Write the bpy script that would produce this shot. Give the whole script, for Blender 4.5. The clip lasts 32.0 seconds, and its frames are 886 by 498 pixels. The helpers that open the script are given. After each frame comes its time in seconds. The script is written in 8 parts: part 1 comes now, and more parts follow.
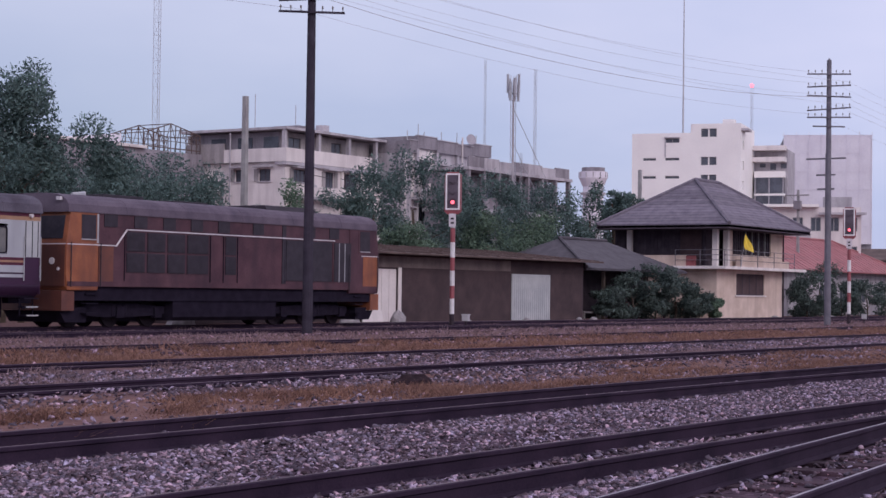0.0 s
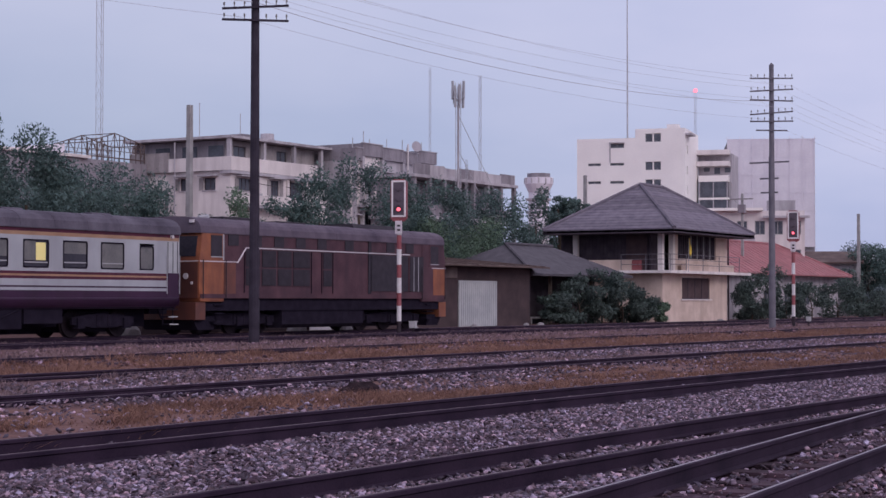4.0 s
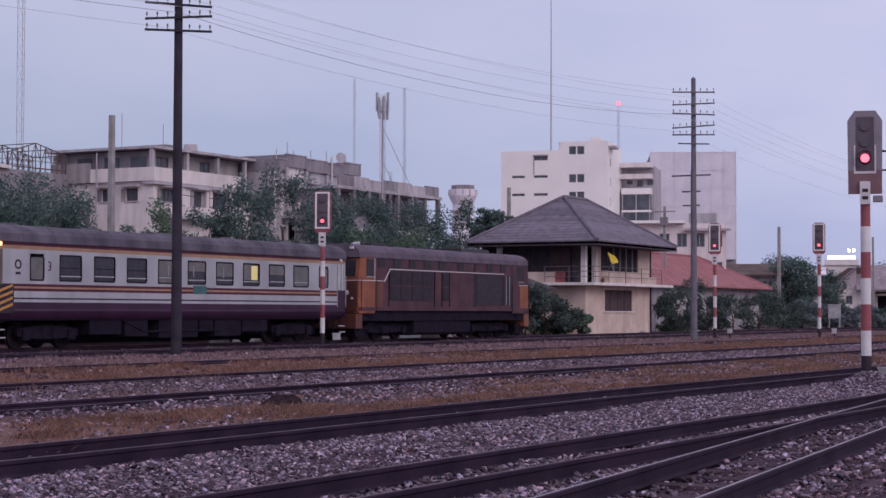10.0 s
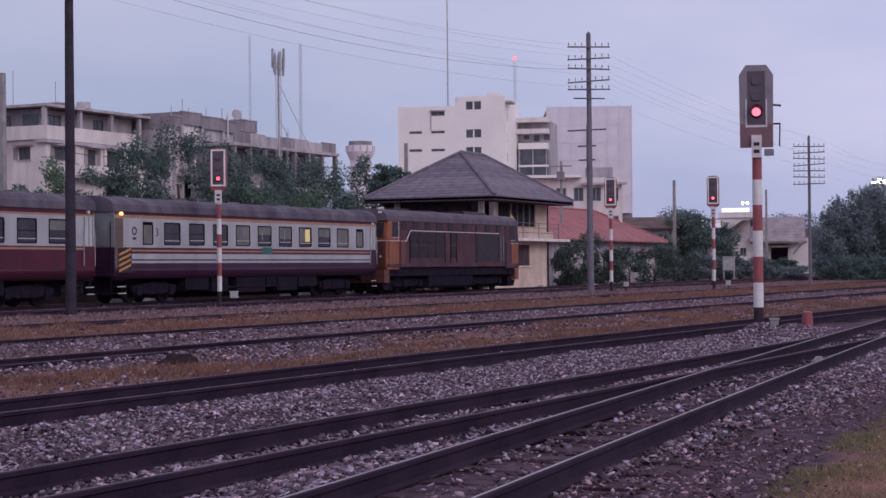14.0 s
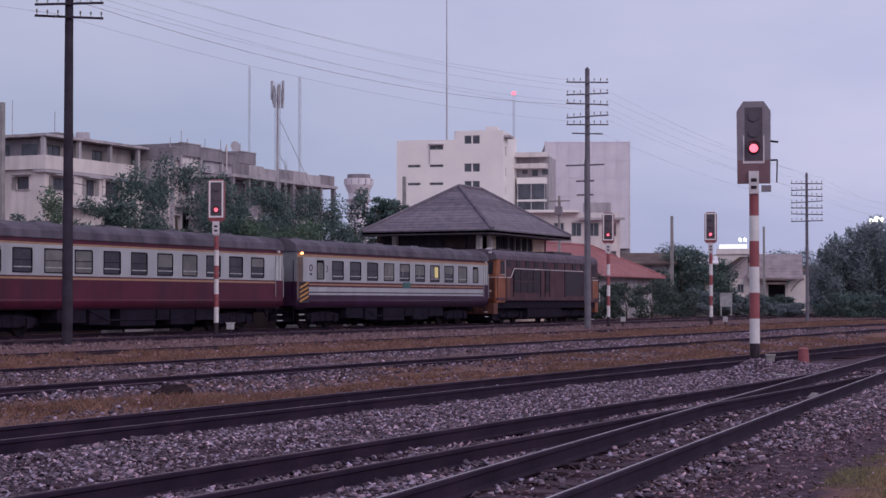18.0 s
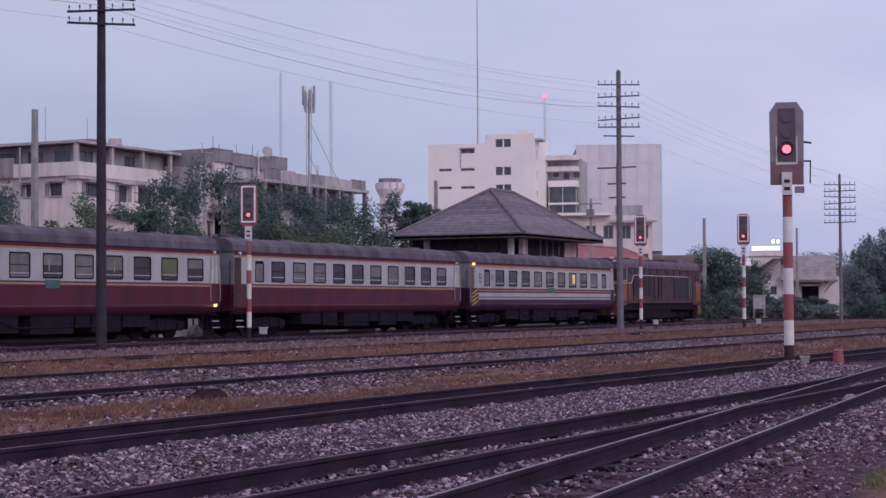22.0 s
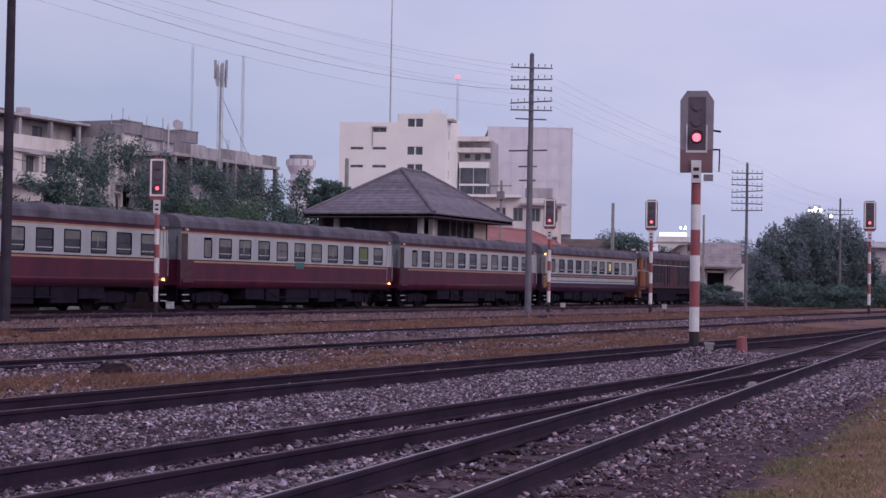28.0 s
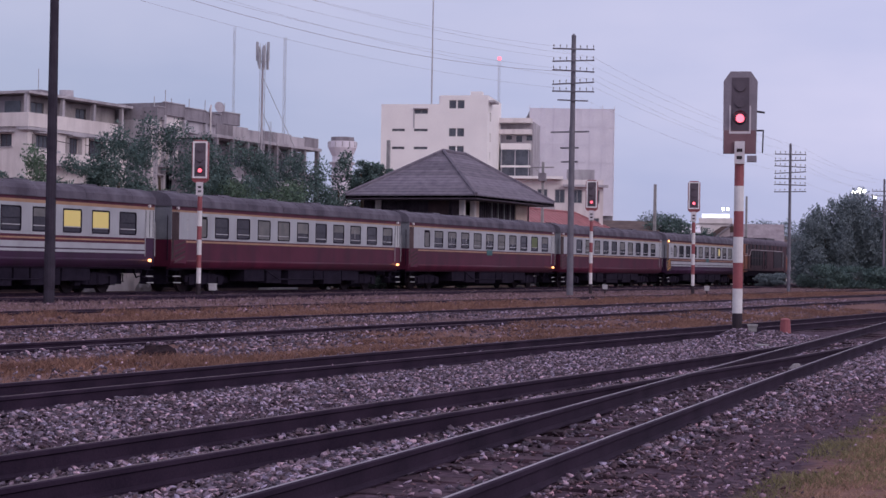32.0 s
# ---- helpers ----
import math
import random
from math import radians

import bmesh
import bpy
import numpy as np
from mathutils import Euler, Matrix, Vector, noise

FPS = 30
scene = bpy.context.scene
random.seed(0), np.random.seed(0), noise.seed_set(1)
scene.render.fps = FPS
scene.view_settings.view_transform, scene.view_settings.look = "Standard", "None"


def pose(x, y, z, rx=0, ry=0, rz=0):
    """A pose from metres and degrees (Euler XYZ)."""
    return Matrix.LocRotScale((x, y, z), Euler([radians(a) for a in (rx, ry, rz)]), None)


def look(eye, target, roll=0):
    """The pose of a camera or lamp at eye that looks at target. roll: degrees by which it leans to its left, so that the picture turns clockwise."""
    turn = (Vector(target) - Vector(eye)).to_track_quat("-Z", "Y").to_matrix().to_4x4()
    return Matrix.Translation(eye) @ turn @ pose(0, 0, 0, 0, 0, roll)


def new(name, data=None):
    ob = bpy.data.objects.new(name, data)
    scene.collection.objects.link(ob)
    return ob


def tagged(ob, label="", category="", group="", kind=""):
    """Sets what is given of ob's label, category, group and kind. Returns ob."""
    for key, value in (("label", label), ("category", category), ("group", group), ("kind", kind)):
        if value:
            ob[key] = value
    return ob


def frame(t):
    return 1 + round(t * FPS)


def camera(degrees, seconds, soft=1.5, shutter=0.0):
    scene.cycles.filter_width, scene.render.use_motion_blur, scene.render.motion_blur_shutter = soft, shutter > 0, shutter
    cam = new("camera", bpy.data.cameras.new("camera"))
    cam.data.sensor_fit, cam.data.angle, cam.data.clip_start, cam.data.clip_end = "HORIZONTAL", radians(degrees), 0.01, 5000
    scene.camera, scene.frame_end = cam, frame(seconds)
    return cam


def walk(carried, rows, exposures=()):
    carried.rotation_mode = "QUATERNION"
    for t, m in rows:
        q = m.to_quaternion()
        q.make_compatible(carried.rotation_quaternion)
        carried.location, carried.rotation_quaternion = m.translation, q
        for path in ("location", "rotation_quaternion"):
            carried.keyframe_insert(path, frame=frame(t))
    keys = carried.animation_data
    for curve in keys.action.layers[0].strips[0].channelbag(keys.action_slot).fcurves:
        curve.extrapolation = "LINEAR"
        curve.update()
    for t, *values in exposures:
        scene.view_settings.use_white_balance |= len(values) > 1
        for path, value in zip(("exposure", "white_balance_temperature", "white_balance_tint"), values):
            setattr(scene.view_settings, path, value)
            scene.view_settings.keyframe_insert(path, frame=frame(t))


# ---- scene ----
# a phone held by someone standing still beside the yard; it pans slowly to follow the train
cam = camera(28.448, 32.0, 1.5)
SKY, SUN = 1.03, 0.8
# seconds, eye (x, y, z), bearing from +y towards +x, tilt, lean
PATH = [
    (0, -0.016, 0.025, 1.145, 57.349, 1.453, 0.717),
    (0.5, -0.02, 0.031, 1.151, 58.107, 1.377, 0.646),
    (1, -0.025, 0.042, 1.145, 58.886, 1.561, 0.822),
    (1.5, -0.024, 0.041, 1.139, 59.3, 1.806, 0.74),
    (2, -0.021, 0.036, 1.144, 59.432, 1.68, 0.433),
    (2.5, -0.023, 0.039, 1.140, 59.443, 1.704, 0.043),
    (3, -0.018, 0.03, 1.139, 59.269, 2.091, -0.201),
    (3.5, -0.014, 0.024, 1.138, 59.238, 1.762, -0.078),
    (5.5, -0.015, 0.025, 1.169, 58.679, 1.868, 0.476),
    (6, -0.023, 0.04, 1.170, 59.829, 1.506, 0.517),
    (6.5, -0.015, 0.026, 1.170, 60.27, 1.276, 0.528),
    (7, -0.021, 0.037, 1.159, 61.098, 1.481, 0.791),
    (7.5, -0.016, 0.029, 1.150, 61.705, 1.368, 0.868),
    (8, -0.005, 0.01, 1.161, 61.792, 1.079, 0.604),
    (8.5, -0.005, 0.009, 1.152, 61.966, 1.295, 0.664),
    (9, -0.007, 0.013, 1.157, 62.202, 1.525, 0.383),
    (9.5, -0.003, 0.006, 1.164, 62.498, 2.16, 0.21),
    (10, -0.006, 0.012, 1.157, 61.588, 2.076, 0.11),
    (10.5, -0.007, 0.014, 1.165, 61.246, 2.396, 0.062),
    (11, -0.008, 0.015, 1.167, 61.416, 2.907, 0.271),
    (11.5, -0.008, 0.016, 1.177, 62.332, 2.679, 0.416),
    (12, -0.008, 0.015, 1.178, 63, 2.482, 0.503),
    (12.5, -0.004, 0.008, 1.175, 64.895, 2.314, 0.843),
    (13, -0.005, 0.01, 1.164, 65.014, 1.235, 0.179),
    (13.5, 0.001, -0.002, 1.170, 64.81, 0.669, -0.491),
    (15.5, 0.025, -0.056, 1.150, 65.854, 1.285, -0.24),
    (16, 0.024, -0.055, 1.152, 66.087, 2.022, 0.119),
    (16.5, 0.009, -0.019, 1.148, 65.559, 2.018, 0.34),
    (17, 0.014, -0.03, 1.156, 65.111, 1.742, 0.136),
    (17.5, 0.012, -0.025, 1.152, 65.222, 1.893, 0.09),
    (18, 0.017, -0.037, 1.152, 64.991, 1.725, -0.005),
    (18.5, 0.017, -0.036, 1.158, 65.035, 2.34, -0.271),
    (19, 0.014, -0.028, 1.156, 64.072, 2.331, -0.328),
    (19.5, 0.012, -0.024, 1.152, 63.878, 2.309, -0.589),
    (20, 0.016, -0.032, 1.147, 64.005, 2.072, -0.229),
    (20.5, 0.015, -0.031, 1.147, 64.28, 1.828, -0.298),
    (21, 0.018, -0.037, 1.156, 64.458, 1.644, -0.528),
    (21.5, 0.014, -0.028, 1.151, 64.477, 1.575, -0.099),
    (22, 0.011, -0.022, 1.144, 63.954, 1.854, -0.331),
    (22.5, 0.007, -0.014, 1.149, 63.621, 1.978, -1.179),
    (23, 0.012, -0.024, 1.156, 63.657, 2.828, -0.425),
    (23.5, 0.014, -0.029, 1.151, 64.568, 3.565, 0.092),
    (24, 0.009, -0.02, 1.152, 65.664, 2.648, 0.365),
    (24.5, 0.006, -0.013, 1.153, 65.271, 1.99, 0.698),
    (25, 0.007, -0.015, 1.143, 64.969, 1.651, 0.679),
    (25.5, 0.005, -0.011, 1.150, 65.73, 1.486, 0.549),
    (27.5, 0.001, -0.003, 1.161, 66.058, 1.388, 0.402),
    (28, 0.005, -0.012, 1.163, 66.932, 1.186, 0.973),
    (28.5, 0.005, -0.012, 1.164, 66.912, 1.186, 1.142),
    (29, 0.002, -0.004, 1.161, 66.321, 0.888, 1.075),
    (29.5, -0.001, 0.002, 1.156, 66.074, 0.865, 0.995),
    (30, -0.003, 0.008, 1.163, 65.582, 1.365, 1.039),
    (30.5, -0.005, 0.012, 1.160, 65.522, 1.177, 1.157),
    (31, -0.004, 0.009, 1.163, 65.22, 1.094, 0.939),
    (31.5, -0.004, 0.008, 1.172, 65.177, 0.993, 0.614),
    (32, -0, 0.001, 1.162, 65.583, 0.564, 0.952),
]


def aim(x, y, z, bearing, tilt, lean):
    b, p = radians(bearing), radians(tilt)
    return look((x, y, z), (x + math.cos(p) * math.sin(b), y + math.cos(p) * math.cos(b), z + math.sin(p)), lean)


walk(cam, [(t, aim(*row)) for t, *row in PATH], [(0.0, 0.32, 6500, 5), (1.0, 0.22, 6500, 5.5), (2.0, 0.2, 6500, 6), (3.0, 0.25, 6500, 6), (4.0, 0.16, 6500, 6.5), (6.0, 0.12, 6500, 7.5), (10.0, 0.09, 6500, 8.5), (11.5, 0.12, 6500, 8.5), (13.0, 0.0, 6500, 9), (15.0, 0.1, 6500, 9), (16.0, 0.13, 6500, 9), (17.0, 0.02, 6500, 9), (20.0, -0.02, 6500, 9), (21.0, 0.02, 6500, 9), (22.0, 0.1, 6500, 9), (23.0, 0.0, 6500, 9), (24.0, -0.1, 6500, 9), (25.0, -0.06, 6500, 9), (28.0, 0.09, 6500, 9), (29.0, 0.06, 6500, 9), (31.0, 0.06, 6500, 9), (32.0, 0.12, 6500, 9)])

# ---- world, sun, exposure ----
world = bpy.data.worlds.new("dusk_sky")
scene.world = world
world.use_nodes = True
wn, wl = world.node_tree.nodes, world.node_tree.links
wn.clear()
w_out = wn.new("ShaderNodeOutputWorld")
w_bg = wn.new("ShaderNodeBackground")
w_sky = wn.new("ShaderNodeTexSky")
w_sky.sky_type, w_sky.sun_disc = "NISHITA", False
w_sky.sun_elevation, w_sky.sun_rotation = radians(28), radians(205)
w_co = wn.new("ShaderNodeTexCoord")
w_sep = wn.new("ShaderNodeSeparateXYZ")
w_map = wn.new("ShaderNodeMapping")
w_map.inputs["Scale"].default_value = (1.6, 1.6, 5.0)
w_noise = wn.new("ShaderNodeTexNoise")
w_noise.inputs["Scale"].default_value, w_noise.inputs["Detail"].default_value = 1.7, 5.0
w_ramp = wn.new("ShaderNodeValToRGB")
w_ramp.color_ramp.elements[0].position, w_ramp.color_ramp.elements[0].color = 0.36, (0.300, 0.340, 0.575, 1)
w_ramp.color_ramp.elements[1].position, w_ramp.color_ramp.elements[1].color = 0.66, (0.500, 0.485, 0.690, 1)
w_high = wn.new("ShaderNodeMix")
w_high.data_type = "RGBA"
w_high.inputs[7].default_value = (0.66, 0.605, 0.765, 1)
w_rise = wn.new("ShaderNodeMapRange")
w_rise.inputs["From Min"].default_value, w_rise.inputs["From Max"].default_value = 0.05, 0.28
w_rise.inputs["To Max"].default_value = 0.85
w_mix = wn.new("ShaderNodeMix")
w_mix.data_type = "RGBA"
w_mix.inputs[0].default_value = 0.012
wl.new(w_co.outputs["Generated"], w_map.inputs["Vector"])
wl.new(w_map.outputs["Vector"], w_noise.inputs["Vector"])
wl.new(w_noise.outputs["Fac"], w_ramp.inputs["Fac"])
wl.new(w_co.outputs["Generated"], w_sep.inputs[0])
wl.new(w_sep.outputs["Z"], w_rise.inputs["Value"])
w_side = wn.new("ShaderNodeMapRange")
w_side.inputs["From Min"].default_value, w_side.inputs["From Max"].default_value = 0.75, 0.15
w_tint = wn.new("ShaderNodeMix")
w_tint.data_type = "RGBA"
w_tint.inputs[6].default_value, w_tint.inputs[7].default_value = (0.49, 0.585, 0.635, 1), (1.12, 1.08, 1.09, 1)
w_grade = wn.new("ShaderNodeMix")
w_grade.data_type, w_grade.blend_type = "RGBA", "MULTIPLY"
w_grade.inputs[0].default_value = 1.0
wl.new(w_sep.outputs["Y"], w_side.inputs["Value"])
wl.new(w_ramp.outputs["Color"], w_grade.inputs[6])
wl.new(w_side.outputs["Result"], w_tint.inputs[0])
wl.new(w_tint.outputs[2], w_grade.inputs[7])
wl.new(w_rise.outputs["Result"], w_high.inputs[0])
wl.new(w_grade.outputs[2], w_high.inputs[6])
wl.new(w_high.outputs[2], w_mix.inputs[6])
wl.new(w_sky.outputs["Color"], w_mix.inputs[7])
wl.new(w_mix.outputs[2], w_bg.inputs["Color"])
w_bg.inputs["Strength"].default_value = SKY
wl.new(w_bg.outputs["Background"], w_out.inputs["Surface"])

sun_data = bpy.data.lights.new("sun", "SUN")
sun_data.energy, sun_data.angle, sun_data.color = SUN, radians(25), (1.0, 0.86, 0.88)
sun = new("sun", sun_data)
sun.matrix_world = look((0, 0, 0), (math.sin(radians(25)), math.cos(radians(25)), -0.55))

# ---- helpers of this scene ----


class Geo:
    """Collects vertices and faces of one mesh."""

    def __init__(self):
        self.v, self.f = [], []

    def add(self, vs, fs):
        n = len(self.v)
        self.v += [tuple(p) for p in vs]
        self.f += [tuple(i + n for i in q) for q in fs]
        return self

    def box(self, x0, y0, z0, x1, y1, z1):
        vs = [(x, y, z) for z in (z0, z1) for y in (y0, y1) for x in (x0, x1)]
        return self.add(vs, [(0, 2, 3, 1), (4, 5, 7, 6), (0, 1, 5, 4), (2, 6, 7, 3), (0, 4, 6, 2), (1, 3, 7, 5)])

    def beam(self, p, q, w, d=None):
        """A square bar from p to q."""
        return self.tube(p, q, w * 0.707, None, 4)

    def tube(self, p, q, r, r2=None, n=8, cap=True):
        p, q = Vector(p), Vector(q)
        r2 = r if r2 is None else r2
        m = (q - p).to_track_quat("Z", "Y").to_matrix()
        vs = []
        for c, rad in ((p, r), (q, r2)):
            for k in range(n):
                a = 2 * math.pi * (k + 0.5) / n
                vs.append(c + m @ Vector((rad * math.cos(a), rad * math.sin(a), 0)))
        fs = [(k, (k + 1) % n, n + (k + 1) % n, n + k) for k in range(n)]
        if cap:
            fs += [tuple(range(n - 1, -1, -1)), tuple(range(n, 2 * n))]
        return self.add(vs, fs)

    def sweep_x(self, prof, x0, x1):
        """A closed (y, z) outline, drawn out along x."""
        n = len(prof)
        vs = [(x, y, z) for x in (x0, x1) for y, z in prof]
        fs = [(k, n + k, n + (k + 1) % n, (k + 1) % n) for k in range(n)]
        return self.add(vs, fs + [tuple(range(n)), tuple(range(2 * n - 1, n - 1, -1))])

    def sweep_y(self, prof, y0, y1):
        """A closed (x, z) outline, drawn out along y."""
        n = len(prof)
        vs = [(x, y, z) for y in (y0, y1) for x, z in prof]
        fs = [(k, n + k, n + (k + 1) % n, (k + 1) % n) for k in range(n)]
        return self.add(vs, fs + [tuple(range(n)), tuple(range(2 * n - 1, n - 1, -1))])

    def along(self, prof, pts):
        """A closed (side, z) outline led along a line of (x, y, z)."""
        n, vs, fs = len(prof), [], []
        for i, p in enumerate(pts):
            a, b = Vector(pts[max(i - 1, 0)]), Vector(pts[min(i + 1, len(pts) - 1)])
            d = (b - a).normalized()
            s = Vector((-d.y, d.x, 0)).normalized()
            vs += [Vector(p) + s * u + Vector((0, 0, w)) for u, w in prof]
        for i in range(len(pts) - 1):
            fs += [(i * n + k, i * n + (k + 1) % n, (i + 1) * n + (k + 1) % n, (i + 1) * n + k) for k in range(n)]
        fs += [tuple(range(n)), tuple(range(len(vs) - 1, len(vs) - n - 1, -1))]
        return self.add(vs, fs)

    def hip(self, x0, y0, x1, y1, z0, rx0, rx1, ry, z1, over=0.0, thick=0.12):
        """A hipped roof over a rectangle, with a ridge along x."""
        x0, y0, x1, y1 = x0 - over, y0 - over, x1 + over, y1 + over
        vs = [(x0, y0, z0), (x1, y0, z0), (x1, y1, z0), (x0, y1, z0), (rx0, ry, z1), (rx1, ry, z1),
              (x0, y0, z0 - thick), (x1, y0, z0 - thick), (x1, y1, z0 - thick), (x0, y1, z0 - thick)]
        return self.add(vs, [(0, 1, 5, 4), (1, 2, 5), (2, 3, 4, 5), (3, 0, 4), (6, 7, 1, 0), (7, 8, 2, 1), (8, 9, 3, 2), (9, 6, 0, 3), (9, 8, 7, 6)])


def part(name, geo, material, parent=None, label="", bevel=0.0, smooth=False):
    """One mesh object, under its thing or part."""
    me = bpy.data.meshes.new(name)
    me.from_pydata(geo.v, [], geo.f)
    bm = bmesh.new()
    bm.from_mesh(me)
    bmesh.ops.recalc_face_normals(bm, faces=bm.faces)
    if bevel:
        bmesh.ops.bevel(bm, geom=bm.edges[:], offset=bevel, segments=2, affect="EDGES", profile=0.7)
    bm.to_mesh(me)
    bm.free()
    if smooth:
        me.shade_smooth()
    me.materials.append(material)
    ob = new(name, me)
    ob.parent = parent
    if label:
        ob["label"] = label
    return ob


def thing(name, m, label, category, group="", kind=""):
    """An Empty that carries the parts of one thing."""
    ob = new(name)
    ob.empty_display_size = 0.2
    ob.matrix_basis = m
    return tagged(ob, label, category, group, kind)


def mass(name, verts, faces, material, parent=None, label="", category="", kind="stuff"):
    """A large mesh from arrays of vertices and equal-sided faces, quickly."""
    me = bpy.data.meshes.new(name)
    n = faces.shape[1]
    me.vertices.add(len(verts))
    me.vertices.foreach_set("co", np.asarray(verts, np.float32).ravel())
    me.loops.add(faces.size)
    me.loops.foreach_set("vertex_index", faces.astype(np.int32).ravel())
    me.polygons.add(len(faces))
    me.polygons.foreach_set("loop_start", np.arange(0, faces.size, n, dtype=np.int32))
    me.update(calc_edges=True)
    me.materials.append(material)
    ob = new(name, me)
    ob.parent = parent
    return tagged(ob, label, category, "", kind)


# ---- materials ----


def surf(name, c1, c2, rough=0.8, scale=3.0, fine=30.0, bump=0.15, metal=0.0, island=0.0, randomly=0.0, grime=None, uneven=0.0):
    """A surface whose colour wanders between two tones at two scales, with fine relief."""
    mat = bpy.data.materials.new(name)
    mat.use_nodes = True
    n, l = mat.node_tree.nodes, mat.node_tree.links
    bsdf = n["Principled BSDF"]
    co = n.new("ShaderNodeTexCoord")
    big, small = n.new("ShaderNodeTexNoise"), n.new("ShaderNodeTexNoise")
    big.inputs["Scale"].default_value, big.inputs["Detail"].default_value = scale, 4
    small.inputs["Scale"].default_value, small.inputs["Detail"].default_value = fine, 3
    add = n.new("ShaderNodeMath")
    add.operation = "MULTIPLY_ADD"
    add.inputs[1].default_value, add.inputs[2].default_value = 0.45, -0.22
    plus = n.new("ShaderNodeMath")
    ramp = n.new("ShaderNodeMapRange")
    ramp.inputs["From Min"].default_value, ramp.inputs["From Max"].default_value = 0.3, 0.7
    mix = n.new("ShaderNodeMix")
    mix.data_type = "RGBA"
    mix.inputs[6].default_value, mix.inputs[7].default_value = (*c1, 1), (*c2, 1)
    for k in (big, small):
        l.new(co.outputs["Object"], k.inputs["Vector"])
    l.new(small.outputs["Fac"], add.inputs[0])
    l.new(big.outputs["Fac"], plus.inputs[0])
    l.new(add.outputs[0], plus.inputs[1])
    l.new(plus.outputs[0], ramp.inputs["Value"])
    l.new(ramp.outputs["Result"], mix.inputs[0])
    colour = mix.outputs[2]
    if island or randomly:
        src = n.new("ShaderNodeNewGeometry") if island else n.new("ShaderNodeObjectInfo")
        span = n.new("ShaderNodeMapRange")
        amount = island or randomly
        span.inputs["To Min"].default_value, span.inputs["To Max"].default_value = 1 - amount, 1 + amount
        lot = src.outputs["Random Per Island" if island else "Random"]
        if uneven:
            # most pieces dull, a few bright
            power = n.new("ShaderNodeMath")
            power.operation = "POWER"
            power.inputs[1].default_value = uneven
            l.new(lot, power.inputs[0])
            lot = power.outputs[0]
            span.inputs["To Min"].default_value, span.inputs["To Max"].default_value = 0.46, 2.8
        l.new(lot, span.inputs["Value"])
        vary = n.new("ShaderNodeMix")
        vary.data_type, vary.blend_type = "RGBA", "MULTIPLY"
        vary.inputs[0].default_value = 1.0
        l.new(colour, vary.inputs[6])
        l.new(span.outputs["Result"], vary.inputs[7])
        colour = vary.outputs[2]
        if uneven:
            # warm and cool stones lie side by side
            fold = n.new("ShaderNodeMath")
            fold.operation = "MULTIPLY"
            fold.inputs[1].default_value = 7.31
            part_of = n.new("ShaderNodeMath")
            part_of.operation = "FRACT"
            cast = n.new("ShaderNodeMix")
            cast.data_type = "RGBA"
            cast.inputs[6].default_value, cast.inputs[7].default_value = (1.10, 0.97, 0.95, 1), (0.90, 1.0, 1.12, 1)
            dye = n.new("ShaderNodeMix")
            dye.data_type, dye.blend_type = "RGBA", "MULTIPLY"
            dye.inputs[0].default_value = 1.0
            l.new(src.outputs["Random Per Island"], fold.inputs[0])
            l.new(fold.outputs[0], part_of.inputs[0])
            l.new(part_of.outputs[0], cast.inputs[0])
            l.new(colour, dye.inputs[6])
            l.new(cast.outputs[2], dye.inputs[7])
            colour = dye.outputs[2]
    if grime:
        # streaks that run down the surface
        stretch = n.new("ShaderNodeMapping")
        stretch.inputs["Scale"].default_value = (0.9, 0.9, 0.16)
        streak = n.new("ShaderNodeTexNoise")
        streak.inputs["Scale"].default_value, streak.inputs["Detail"].default_value = 1.6, 5
        cut = n.new("ShaderNodeMapRange")
        cut.inputs["From Min"].default_value, cut.inputs["From Max"].default_value = 0.46, 0.72
        cut.inputs["To Max"].default_value = 0.8
        over = n.new("ShaderNodeMix")
        over.data_type = "RGBA"
        over.inputs[7].default_value = (*grime, 1)
        l.new(co.outputs["Object"], stretch.inputs["Vector"])
        l.new(stretch.outputs["Vector"], streak.inputs["Vector"])
        l.new(streak.outputs["Fac"], cut.inputs["Value"])
        l.new(cut.outputs["Result"], over.inputs[0])
        l.new(colour, over.inputs[6])
        colour = over.outputs[2]
    l.new(colour, bsdf.inputs["Base Color"])
    bsdf.inputs["Roughness"].default_value, bsdf.inputs["Metallic"].default_value = rough, metal
    if bump:
        b = n.new("ShaderNodeBump")
        b.inputs["Strength"].default_value, b.inputs["Distance"].default_value = bump, 0.02
        l.new(plus.outputs[0], b.inputs["Height"])
        l.new(b.outputs["Normal"], bsdf.inputs["Normal"])
    return mat


def glow(name, colour, strength):
    mat = bpy.data.materials.new(name)
    mat.use_nodes = True
    bsdf = mat.node_tree.nodes["Principled BSDF"]
    bsdf.inputs["Base Color"].default_value = (*colour, 1)
    bsdf.inputs["Emission Color"].default_value = (*colour, 1)
    bsdf.inputs["Emission Strength"].default_value = strength
    return mat


